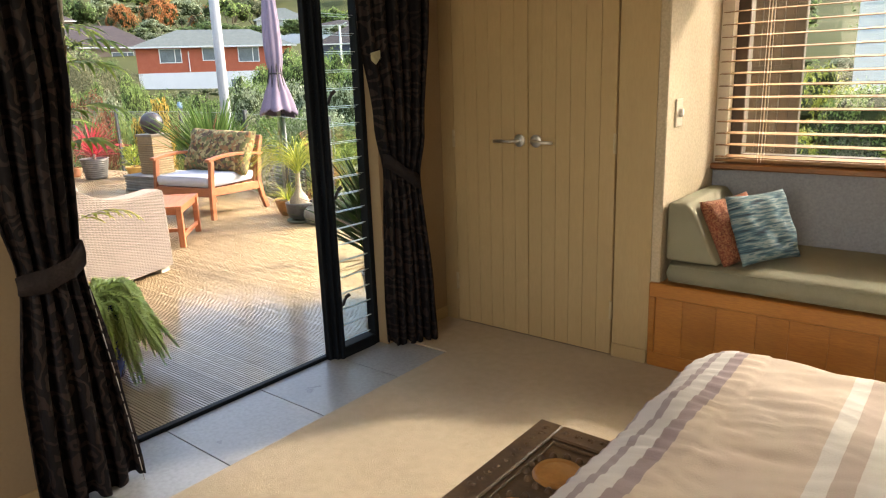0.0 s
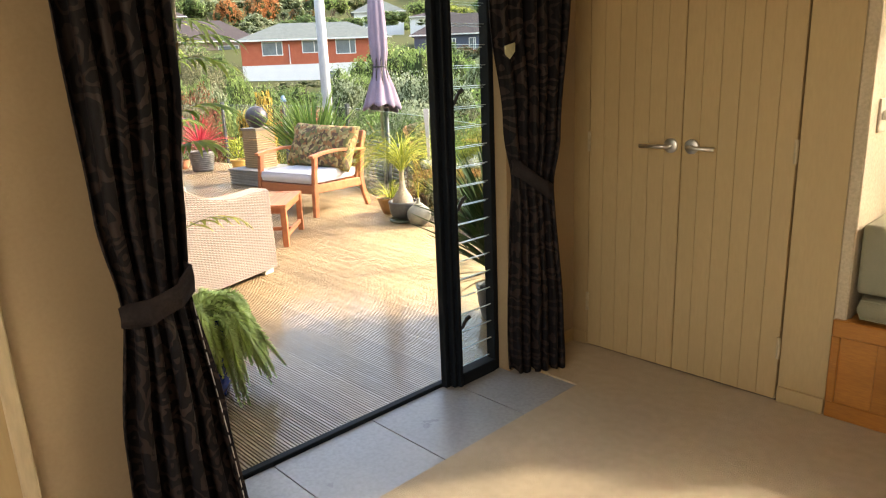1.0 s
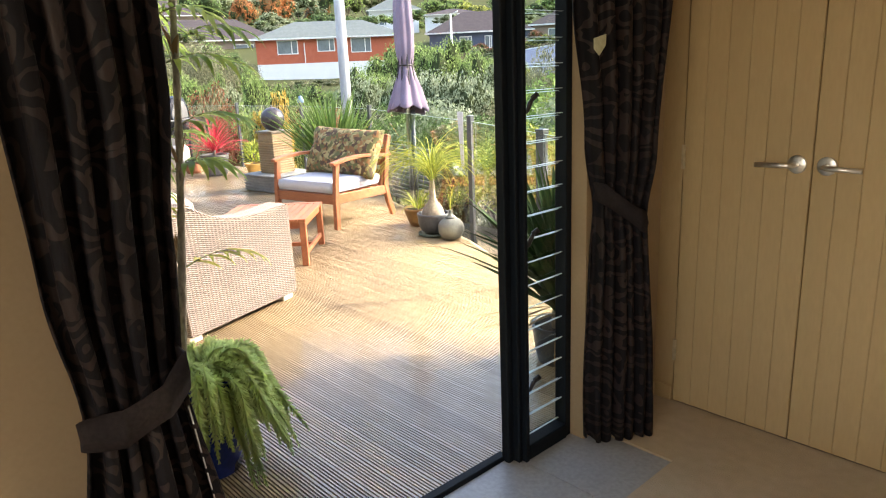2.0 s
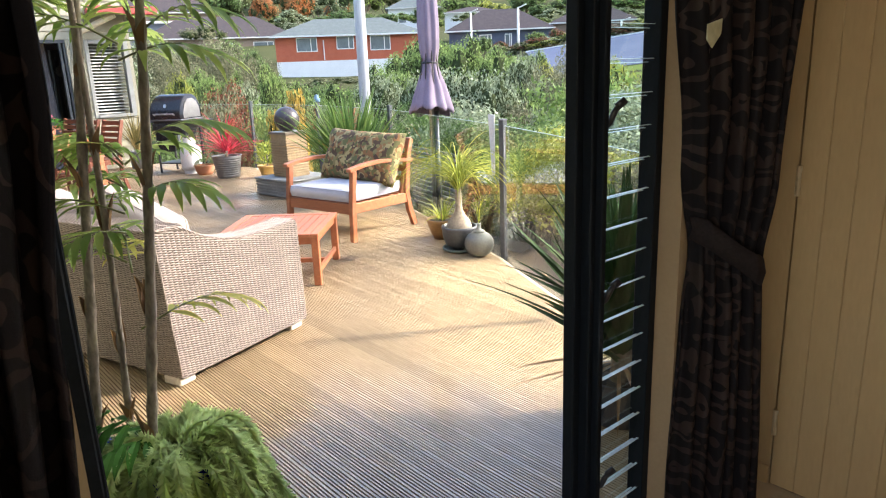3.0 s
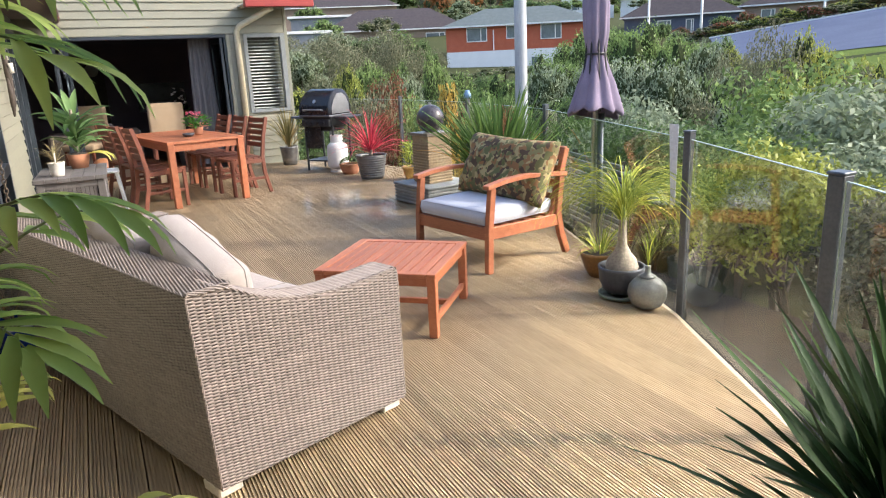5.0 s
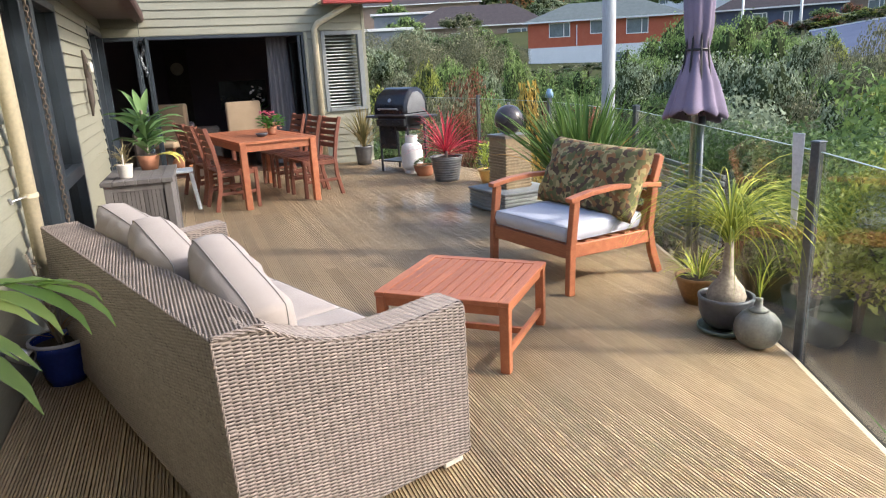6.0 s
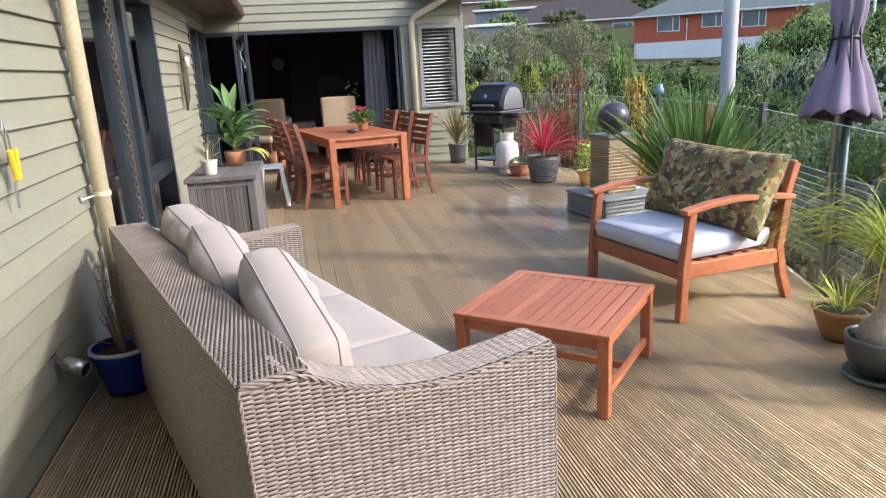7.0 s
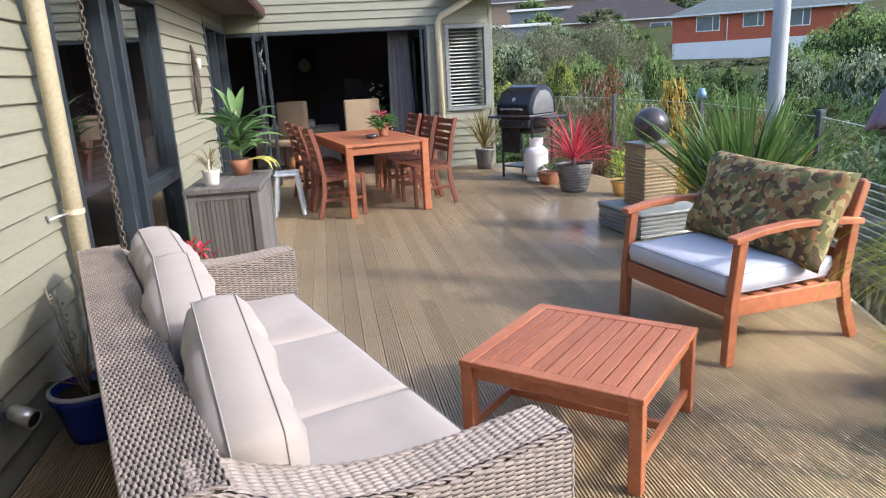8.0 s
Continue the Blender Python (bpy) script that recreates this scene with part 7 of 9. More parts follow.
dish = thing("dark_dish", "small dark dish on the dining table", "dish", pose(-11.20, 2.66, 0.745))
part("bowl", bowl([(0.04, 0.0), (0.06, 0.015), (0.075, 0.04)], 0.006), M_CHARCOAL, dish, "", True)

# ---- umbrella, barbecue and fittings ----
M_CANVAS = surf("mauve_grey_canvas", (0.221, 0.182, 0.247), (0.286, 0.234, 0.312), 5, 0.8, 0.25, 300, spec=0.2)
umb = thing("patio_umbrella", "furled mauve-grey patio umbrella on twin aluminium poles", "umbrella", pose(-6.87, 5.22, 0))
M_BRUSH = surf("brushed_aluminium", (0.45, 0.46, 0.48), (0.52, 0.53, 0.55), 10, 0.3, 0.05, 90, metal=0.9)
part("pole", tube([(0, 0, -0.3), (0, 0, 2.7)], 0.021, 16), M_BRUSH, umb, "pale aluminium pole", True)
part("bracket", B((-0.02, 0.015, 0.02, 0.06, 0.05, 0.08), (-0.02, 0.015, 0.80, 0.06, 0.05, 0.86), bevel=0.004), M_POST, umb)
part("clamp_post", tube([(0.055, 0.02, -0.3), (0.055, 0.02, 1.0)], 0.024, 16), M_POST, umb, "dark grey support post", True)
bm = bmesh.new()
prof = [(0.97, 0.215), (1.00, 0.225), (1.08, 0.198), (1.22, 0.152), (1.34, 0.105), (1.43, 0.076), (1.455, 0.070), (1.48, 0.078), (1.60, 0.098), (1.80, 0.105), (2.05, 0.095), (2.35, 0.070), (2.62, 0.035)]
rows = []
for z, r in prof:
    ring = []
    for k in range(96):
        a = 2 * math.pi * k / 96
        f = 0.5 + 0.5 * math.cos(8 * a + 0.5 * math.sin(3 * z))
        low = max(0.0, (1.06 - z) / 0.06)
        rr = r * (0.80 + 0.20 * f ** 0.8 + 0.05 * math.sin(3 * a + 4 * z))
        ring.append(bm.verts.new((rr * math.cos(a), rr * math.sin(a), z + 0.022 * (1 - f) * low + 0.035 * math.sin(a + 2.4) * low)))
    rows.append(ring)
for r0, r1 in zip(rows, rows[1:]):
    for k in range(96):
        bm.faces.new((r0[k], r0[(k + 1) % 96], r1[(k + 1) % 96], r1[k]))
can_ = part("canopy", bm, M_CANVAS, umb, "", True)
sm = can_.modifiers.new("thick", "SOLIDIFY")
sm.thickness, sm.offset = 0.004, -1
part("tie", lathe([(0.076, 1.447), (0.083, 1.455), (0.076, 1.463)], 40), M_BLACK, umb, "dark tie strap", True)
part("finial", lathe([(0.03, 2.62), (0.036, 2.66), (0.0, 2.72)], 16), M_POST, umb, "", True)
hub = bmesh.new()
for k in range(8):
    a = 2 * math.pi * k / 8 + 0.39
    tube([(0.13 * math.cos(a), 0.13 * math.sin(a), 1.02), (0.05 * math.cos(a), 0.05 * math.sin(a), 1.7)], 0.007, 5, hub)
part("ribs", hub, M_BLACK, umb)

# white plastic sleeve taped to the near rail post
slv = thing("post_sleeve", "translucent white plastic sleeve fixed to a balustrade post", "sleeve", pose(-5.22, 4.44, 0))
bm = B((-0.055, -0.035, 0.62, 0.012, -0.029, 1.06), bevel=0.002)
for v in bm.verts:
    if v.co.z < 0.8:
        v.co.x = v.co.x * 0.45
part("sleeve", bm, surf("white_plastic", (0.66, 0.67, 0.70), (0.72, 0.73, 0.75), 8, 0.35, 0.02, 60), slv)
cap = thing("post_cap_light", "small blue-grey light on a balustrade post", "post light", pose(-9.9, 5.76, 1.028))
part("body", lathe([(0.0, 0), (0.045, 0), (0.045, 0.05), (0.03, 0.07), (0.03, 0.09), (0.0, 0.10)], 20), surf("blue_grey_plastic", (0.16, 0.28, 0.42), (0.2, 0.33, 0.47), 8, 0.4, 0.02, 60), cap, "", True)

# slatted screen outside the glass, below the umbrella
scr = thing("slat_screen", "dark horizontal slat screen below the umbrella outside the glass", "screen", pose(-7.35, 5.62, 0, 0, 0, -15))
for k in range(13):
    part("slat", B((-0.55, -0.012, -0.1 + 0.052 * k, 0.55, 0.012, -0.068 + 0.052 * k), bevel=0.003), surf("grey_green_slat_paint", (0.20, 0.23, 0.23), (0.25, 0.28, 0.28), 6, 0.6, 0.1, 60) if k == 0 else bpy.data.materials["grey_green_slat_paint"], scr)
for x in (-0.5, 0.0, 0.5):
    part("upright", B((x - 0.02, 0.012, -0.6, x + 0.02, 0.05, 0.58)), M_DARKGAP, scr)

# barbecue with its gas bottle
M_HOOD = surf("black_enamel", (0.012, 0.013, 0.016), (0.02, 0.021, 0.025), 6, 0.18, 0.04, 60)
M_BBQ = surf("dark_grey_steel", (0.03, 0.032, 0.036), (0.045, 0.047, 0.052), 8, 0.4, 0.04, 60, metal=0.3)
bbq = thing("gas_barbecue", "black gas barbecue with a domed hood on a wheeled trolley", "barbecue", pose(-12.40, 4.76, 0, 0, 0, 32) @ Matrix.Diagonal((0.86, 0.95, 0.99, 1)))
bm = bmesh.new()
rows = []
for y, z, q in ((-0.275, 0.815, 0.32), (-0.285, 0.90, 0.32), (-0.262, 0.985, 0.318), (-0.20, 1.075, 0.31), (-0.11, 1.15, 0.295), (0.0, 1.19, 0.285), (0.10, 1.185, 0.285), (0.18, 1.14, 0.295), (0.235, 1.05, 0.31), (0.26, 0.94, 0.32), (0.26, 0.815, 0.32)):
    rows.append([bm.verts.new((x, y, z)) for x in (-q, -q + 0.03, 0.0, q - 0.03, q)])
for r0, r1 in zip(rows, rows[1:]):
    for k in range(4):
        bm.faces.new((r0[k], r0[k + 1], r1[k + 1], r1[k]))
bm.faces.new([r[0] for r in rows]), bm.faces.new([r[4] for r in rows][::-1])
bmesh.ops.recalc_face_normals(bm, faces=bm.faces)
part("hood", bm, M_HOOD, bbq, "", True)
M_ENDP = surf("brushed_grey_end_casting", (0.16, 0.165, 0.175), (0.22, 0.225, 0.235), 8, 0.32, 0.06, 80, metal=0.6)
for sx in (-1, 1):
    ep = bmesh.new()
    ring_ = [ep.verts.new((sx * q, y, z)) for y, z, q in ((-0.21, 0.84, 0.322), (-0.215, 0.92, 0.322), (-0.155, 1.04, 0.314), (-0.05, 1.12, 0.302), (0.07, 1.125, 0.302), (0.15, 1.08, 0.308), (0.20, 0.98, 0.318), (0.21, 0.84, 0.322))]
    fc = ep.faces.new(ring_)
    ext = bmesh.ops.extrude_face_region(ep, geom=[fc])
    bmesh.ops.translate(ep, vec=(sx * 0.012, 0, 0), verts=[q for q in ext["geom"] if isinstance(q, bmesh.types.BMVert)])
    bmesh.ops.recalc_face_normals(ep, faces=ep.faces)
    part("end_casting", ep, M_ENDP, bbq)
part("lower_rim", B((-0.335, -0.285, 0.80, 0.335, 0.27, 0.825), bevel=0.008), M_ENDP, bbq)
part("hood_handle", tube([(-0.2, -0.28, 0.89), (-0.2, -0.325, 0.905), (0.2, -0.325, 0.905), (0.2, -0.28, 0.89)], 0.012, 8), M_BRUSH, bbq, "steel hood handle")
part("thermometer", moved(lathe([(0.0, -0.006), (0.03, -0.006), (0.03, 0.006), (0, 0.006)], 20), pose(0, -0.252, 1.02, 60, 0, 0)), M_BRUSH, bbq)
part("firebox", B((-0.31, -0.23, 0.66, 0.31, 0.23, 0.815), bevel=0.02, seg=2), M_BBQ, bbq)
part("control_panel", B((-0.30, -0.275, 0.66, 0.30, -0.225, 0.76), bevel=0.008), M_BBQ, bbq)
for x in (-0.2, -0.07, 0.07, 0.2):
    part("knob", moved(lathe([(0, 0), (0.024, 0), (0.02, 0.03), (0, 0.03)], 16), pose(x, -0.275, 0.71, 90, 0, 0)), M_BLACK, bbq)
part("side_shelf", B((-0.62, -0.2, 0.77, -0.33, 0.2, 0.80), bevel=0.01), surf("blue_grey_shelf", (0.05, 0.07, 0.11), (0.07, 0.09, 0.13), 6, 0.3, 0.03, 60), bbq)
part("side_shelf", B((0.33, -0.2, 0.77, 0.60, 0.2, 0.80), bevel=0.01), M_BBQ, bbq)
for x in (-0.30, 0.30):
    for y in (-0.2, 0.2):
        part("leg", tube([(x, y, 0.0 if x < 0 else 0.07), (x, y, 0.68)], 0.019, 8), M_BBQ, bbq)
part("shelf", B((-0.31, -0.21, 0.14, 0.31, 0.21, 0.16), bevel=0.004), M_BBQ, bbq)
part("front_panel", B((-0.30, -0.215, 0.33, 0.06, -0.195, 0.66), (-0.30, -0.195, 0.33, -0.285, 0.20, 0.66), bevel=0.006), M_HOOD, bbq)
part("drip_tray", B((-0.24, -0.16, 0.58, 0.24, 0.18, 0.66), bevel=0.02), M_BBQ, bbq)
for y in (-0.235, 0.235):
    w_ = part("wheel", moved(lathe([(0.02, -0.02), (0.065, -0.024), (0.08, -0.014), (0.08, 0.014), (0.065, 0.024), (0.02, 0.02)], 24), pose(0.30, y, 0.08, 90, 0, 0)), M_BLACK, bbq, "", True)
    part("hub", moved(lathe([(0.0, -0.026), (0.022, -0.026), (0.022, 0.026), (0.0, 0.026)], 12), pose(0.30, y, 0.08, 90, 0, 0)), M_POST, w_)
part("axle", tube([(0.30, -0.23, 0.08), (0.30, 0.23, 0.08)], 0.010, 8), M_BBQ, bbq)
gas = thing("gas_bottle", "white steel gas bottle standing beside the barbecue", "gas bottle", pose(-12.08, 4.78, 0))
M_GASW = surf("white_painted_steel", (0.62, 0.61, 0.58), (0.68, 0.67, 0.64), 6, 0.35, 0.03, 60, c3=(0.5, 0.48, 0.44))
part("body", lathe([(0.0, 0.03), (0.10, 0.035), (0.145, 0.07), (0.152, 0.12), (0.152, 0.32), (0.14, 0.38), (0.10, 0.42), (0.03, 0.435)], 32), M_GASW, gas, "", True)
part("foot_ring", lathe([(0.115, 0.0), (0.12, 0.0), (0.12, 0.06), (0.112, 0.06)], 28), M_GASW, gas)
part("collar", lathe([(0.085, 0.42), (0.09, 0.42), (0.09, 0.53), (0.085, 0.53)], 28), M_GASW, gas)
part("valve", tube([(0, 0, 0.42), (0, 0, 0.50), (0.03, 0.0, 0.50)], 0.015, 8), M_BRUSH, gas)
part("hose", tube([(0.03, 0, 0.50), (0.08, 0.1, 0.42), (0.02, 0.2, 0.5), (-0.1, 0.25, 0.62)], 0.008, 6), M_BLACK, gas, "", True)

# downpipes
dp = thing("downpipe", "cream painted round downpipe with wire brackets on the house wall", "downpipe", pose(-7.12, 0.985, 0))
part("pipe", tube([(0, 0, 0.02), (0, 0, 1.95), (0.0, 0.05, 2.02), (0.0, 0.40, 2.24)], 0.041, 20), M_PIPE, dp, "", True)
for z in (0.87, 1.84):
    part("bracket", lathe([(0.042, z - 0.012), (0.047, z - 0.012), (0.047, z + 0.012), (0.042, z + 0.012)], 24), M_PIPE, dp)
    bk = tube([(0.03, 0.0, z), (0.12, -0.02, z + 0.003), (0.15, -0.055, z - 0.005)], 0.005, 6)
    tube([(0.15, -0.055, z - 0.02), (0.15, -0.065, z + 0.012)], 0.008, 6, bk)
    part("stay", bk, M_TIN, dp)
dp2 = thing("end_downpipe", "cream downpipe on the end wall bending up to the gutter", "downpipe", pose(XE + 0.08, 3.88, 0))
part("pipe", tube([(0, 0, 0.02), (0, 0, 2.08), (0.03, 0.05, 2.16), (0.35, 0.50, 2.40)], 0.045, 18), M_PIPE, dp2, "", True)

# rain chain
M_CHAIN = surf("weathered_brass_chain", (0.13, 0.10, 0.075), (0.19, 0.15, 0.11), 20, 0.5, 0.2, 90, metal=0.6)
chain = thing("rain_chain", "weathered metal rain chain hanging from the gutter", "chain", pose(-7.30, 1.12, 0))
ring = bmesh.new()
seg, pts = 14, []
for k in range(seg + 1):
    a = 2 * math.pi * k / seg
    pts.append((0.0105 * math.cos(a), 0.0, 0.018 * math.sin(a)))
tube(pts, 0.0035, 6, ring, False)
link_me = bpy.data.meshes.new("link")
ring.to_mesh(link_me)
ring.free()
link_me.materials.append(M_CHAIN)
for k in range(66):
    share("link", link_me, chain, pose(0.012 * math.sin(k * 0.09), 0, 2.27 - 0.0285 * k, 0, 0, 90 * (k % 2) + 20))

# ornaments on the wall
M_DARKWOOD = surf("dark_driftwood", (0.05, 0.038, 0.03), (0.08, 0.06, 0.045), 14, 0.7, 0.5, 60)
orn = thing("wall_ornament", "long dark carved wooden wall ornament with a pale patch", "ornament", pose(-10.95, 0.955, 1.45))
part("body", tube([(0.0, 0.0, 0.33), (-0.03, 0.01, 0.25), (0.02, 0.02, 0.10), (-0.01, 0.02, -0.05), (0.03, 0.015, -0.20), (0.0, 0.0, -0.30)], [0.010, 0.026, 0.034, 0.028, 0.03, 0.008], 10), M_DARKWOOD, orn, "", True)
part("pale_patch", tube([(0.02, 0.055, 0.2), (0.03, 0.06, 0.1)], [0.025, 0.02], 8), M_WHITE, orn, "", True)
part("paddle", tube([(0.08, 0.01, 0.05), (0.06, 0.02, -0.15), (0.10, 0.01, -0.33)], [0.012, 0.03, 0.01], 8), M_DARKWOOD, orn, "", True)
hang = thing("hanging_ornament", "grey hanging string ornament below the gutter's end", "ornament", pose(-13.5, 1.42, 0))
part("cord", tube([(0, 0, 1.75), (0, 0, 2.26)], 0.004, 6), M_BLACK, hang)
bm = bmesh.new()
for k in range(9):
    a = k * 0.9
    tube([(0.03 * math.cos(a), 0.03 * math.sin(a), 1.96 - 0.05 * k), (0.04 * math.cos(a + 2), 0.04 * math.sin(a + 2), 1.90 - 0.05 * k)], [0.018, 0.010], 6, bm)
part("shells", bm, surf("pale_grey_shell", (0.07, 0.075, 0.085), (0.13, 0.135, 0.145), 10, 0.5, 0.2, 60), hang)

# yellow pegs on a cord
pegs = thing("hanging_tools", "yellow-handled tools hanging on a cord from the wall", "tools", pose(-6.12, 0.955, 0))
M_YEL = surf("yellow_plastic", (0.62, 0.42, 0.02), (0.68, 0.48, 0.03), 8, 0.35, 0.02, 60)
for dx, tilt in ((0.0, 10), (-0.035, -12)):
    part("handle", B((-0.012, -0.008, -0.06, 0.012, 0.012, 0.06), bevel=0.006, seg=2, m=pose(dx, 0.01, 1.14, 0, tilt, 0)), M_YEL, pegs)
part("loop", tube([(0, 0, 1.2), (0.03, 0.01, 1.26), (0.0, 0.0, 1.32), (-0.04, 0.0, 1.24), (-0.035, 0.0, 1.19)], 0.004, 6), M_TIN, pegs, "", True)
part("blade", B((-0.006, 0, 0.98, 0.008, 0.006, 1.085), bevel=0.002), M_TIN, pegs)
part("handle", B((-0.01, -0.008, 1.42, 0.012, 0.012, 1.50), bevel=0.006, seg=2), M_YEL, pegs)

# white stool by the folding doors
st_ = thing("white_stool", "small white plastic stool beside the storage box", "stool", pose(-11.2, 1.72, 0))
M_PLW = surf("white_moulded_plastic", (0.62, 0.66, 0.70), (0.68, 0.72, 0.75), 6, 0.4, 0.02, 60)
part("seat", B((-0.16, -0.13, 0.42, 0.16, 0.13, 0.45), bevel=0.012, seg=2), M_PLW, st_)
for sx in (-1, 1):
    for sy in (-1, 1):
        part("leg", beam((sx * 0.13, sy * 0.10, 0.425), (sx * 0.17, sy * 0.15, 0.0), 0.03, 0.03), M_PLW, st_)

# ---- inside the end room ----
M_TANCLOTH = surf("tan_upholstery", (0.36, 0.26, 0.16), (0.42, 0.31, 0.20), 6, 0.9, 0.25, 200)
ec = thing("upholstered_chair", "tall tan upholstered dining chair inside the folding doors", "chair", pose(-14.35, 2.74, 0, 0, 0, 0))
part("back", B((-0.06, -0.27, 0.42, 0.06, 0.27, 1.06), bevel=0.035, seg=3), M_TANCLOTH, ec, "", True)
part("seat", B((-0.50, -0.26, 0.38, 0.02, 0.26, 0.48), bevel=0.03, seg=2), M_TANCLOTH, ec, "", True)
for x in (-0.46, 0.0):
    for y in (-0.22, 0.22):
        part("leg", B((x - 0.02, y - 0.02, 0, x + 0.02, y + 0.02, 0.38)), M_SHADEHARD, ec)
copy_thing(ec, pose(-15.2, 1.66, 0, 0, 0, 150))
sb = thing("sideboard", "low pale cloth-covered bench in the dim room", "bench", pose(-15.6, 1.7, 0))
part("body", B((-0.3, -0.7, 0.0, 0.3, 0.7, 0.62), bevel=0.03), surf("dim_beige_cloth", (0.22, 0.19, 0.16), (0.27, 0.23, 0.19), 5, 0.9, 0.2, 80), sb)
part("throw", B((-0.32, -0.4, 0.60, 0.32, 0.3, 0.72), bevel=0.04, seg=2), M_CUSH, sb)
ball_ = thing("wooden_ball", "round wooden ornament beside the dining chairs", "ornament", pose(-14.1, 1.72, 0))
part("ball", lathe([(0.15 * math.sin(math.pi * k / 12), 0.16 - 0.15 * math.cos(math.pi * k / 12)) for k in range(13)], 20), surf("orange_wood", (0.30, 0.12, 0.05), (0.36, 0.16, 0.07), 6, 0.5, 0.1, 40), ball_, "", True)
ck = thing("wall_clock", "tall dark clock with a pale round dial", "clock", pose(XE - 5.08, 1.85, 0))
part("case", B((0.0, -0.22, 0.0, 0.22, 0.22, 2.05), bevel=0.01), M_DARKWOOD, ck)
part("dial", moved(lathe([(0, 0), (0.13, 0), (0.13, 0.02), (0, 0.02)], 28), pose(0.22, 0, 1.66, 0, 90, 0)), surf("aged_brass_dial", (0.34, 0.30, 0.22), (0.40, 0.36, 0.27), 8, 0.4, 0.05, 60), ck)
tv = thing("television", "dark flat television on the far wall", "television", pose(XE - 5.07, 3.15, 1.05))
part("screen", B((0, -0.5, -0.3, 0.05, 0.5, 0.3), bevel=0.008), M_HOOD, tv)
part("stand", B((-0.02, -0.35, -1.05, 0.30, 0.35, -0.32), bevel=0.01), M_DARKWOOD, tv)
drp = thing("sheer_drapes", "dim grey striped drapes gathered beside the folding doors", "curtain", pose(XE - 0.35, 3.35, 0))
bm = bmesh.new()
rows = []
for j in range(13):
    z = 0.05 + 1.95 * j / 12
    rows.append([bm.verts.new((0.04 * math.sin(2.2 * k) + 0.02, -0.16 + 0.022 * k + 0.12 * (1 - j / 12) * (k / 14 - 0.5), z)) for k in range(15)])
for r0, r1 in zip(rows, rows[1:]):
    for k in range(14):
        bm.faces.new((r0[k], r0[k + 1], r1[k + 1], r1[k]))
part("cloth", bm, surf("grey_white_drape", (0.10, 0.095, 0.105), (0.20, 0.19, 0.19), 12, 0.9, 0.1, 100, stretch=(1, 4, 0.2)), drp, "", True)
orch = pot("potted_orchid", "pale orchid stems in the dim room", (XE - 0.9, 3.0, 0.0), [(0.09, 0.0), (0.11, 0.2), (0.12, 0.75)], M_CHARCOAL, 0.7)
part("leaves", tuft(14, 0.03, 0.2, 0.34, 0.05, (0.4, 1.3), (0.3, 1.4), 0.7, 6), L_GREEN, orch, "", True)
bm = bmesh.new()
for k in range(16):
    blade(bm, (pr.uniform(-0.1, 0.1), pr.uniform(-0.12, 0.12), 0.95 + 0.02 * k), pr.uniform(0, 6.28), 0.5, 0.07, 0.05, 0.5, 3)
part("petals", bm, leaf_mat("white_petal", (0.62, 0.58, 0.55), (0.70, 0.66, 0.62)), orch)["kind"] = "stuff"


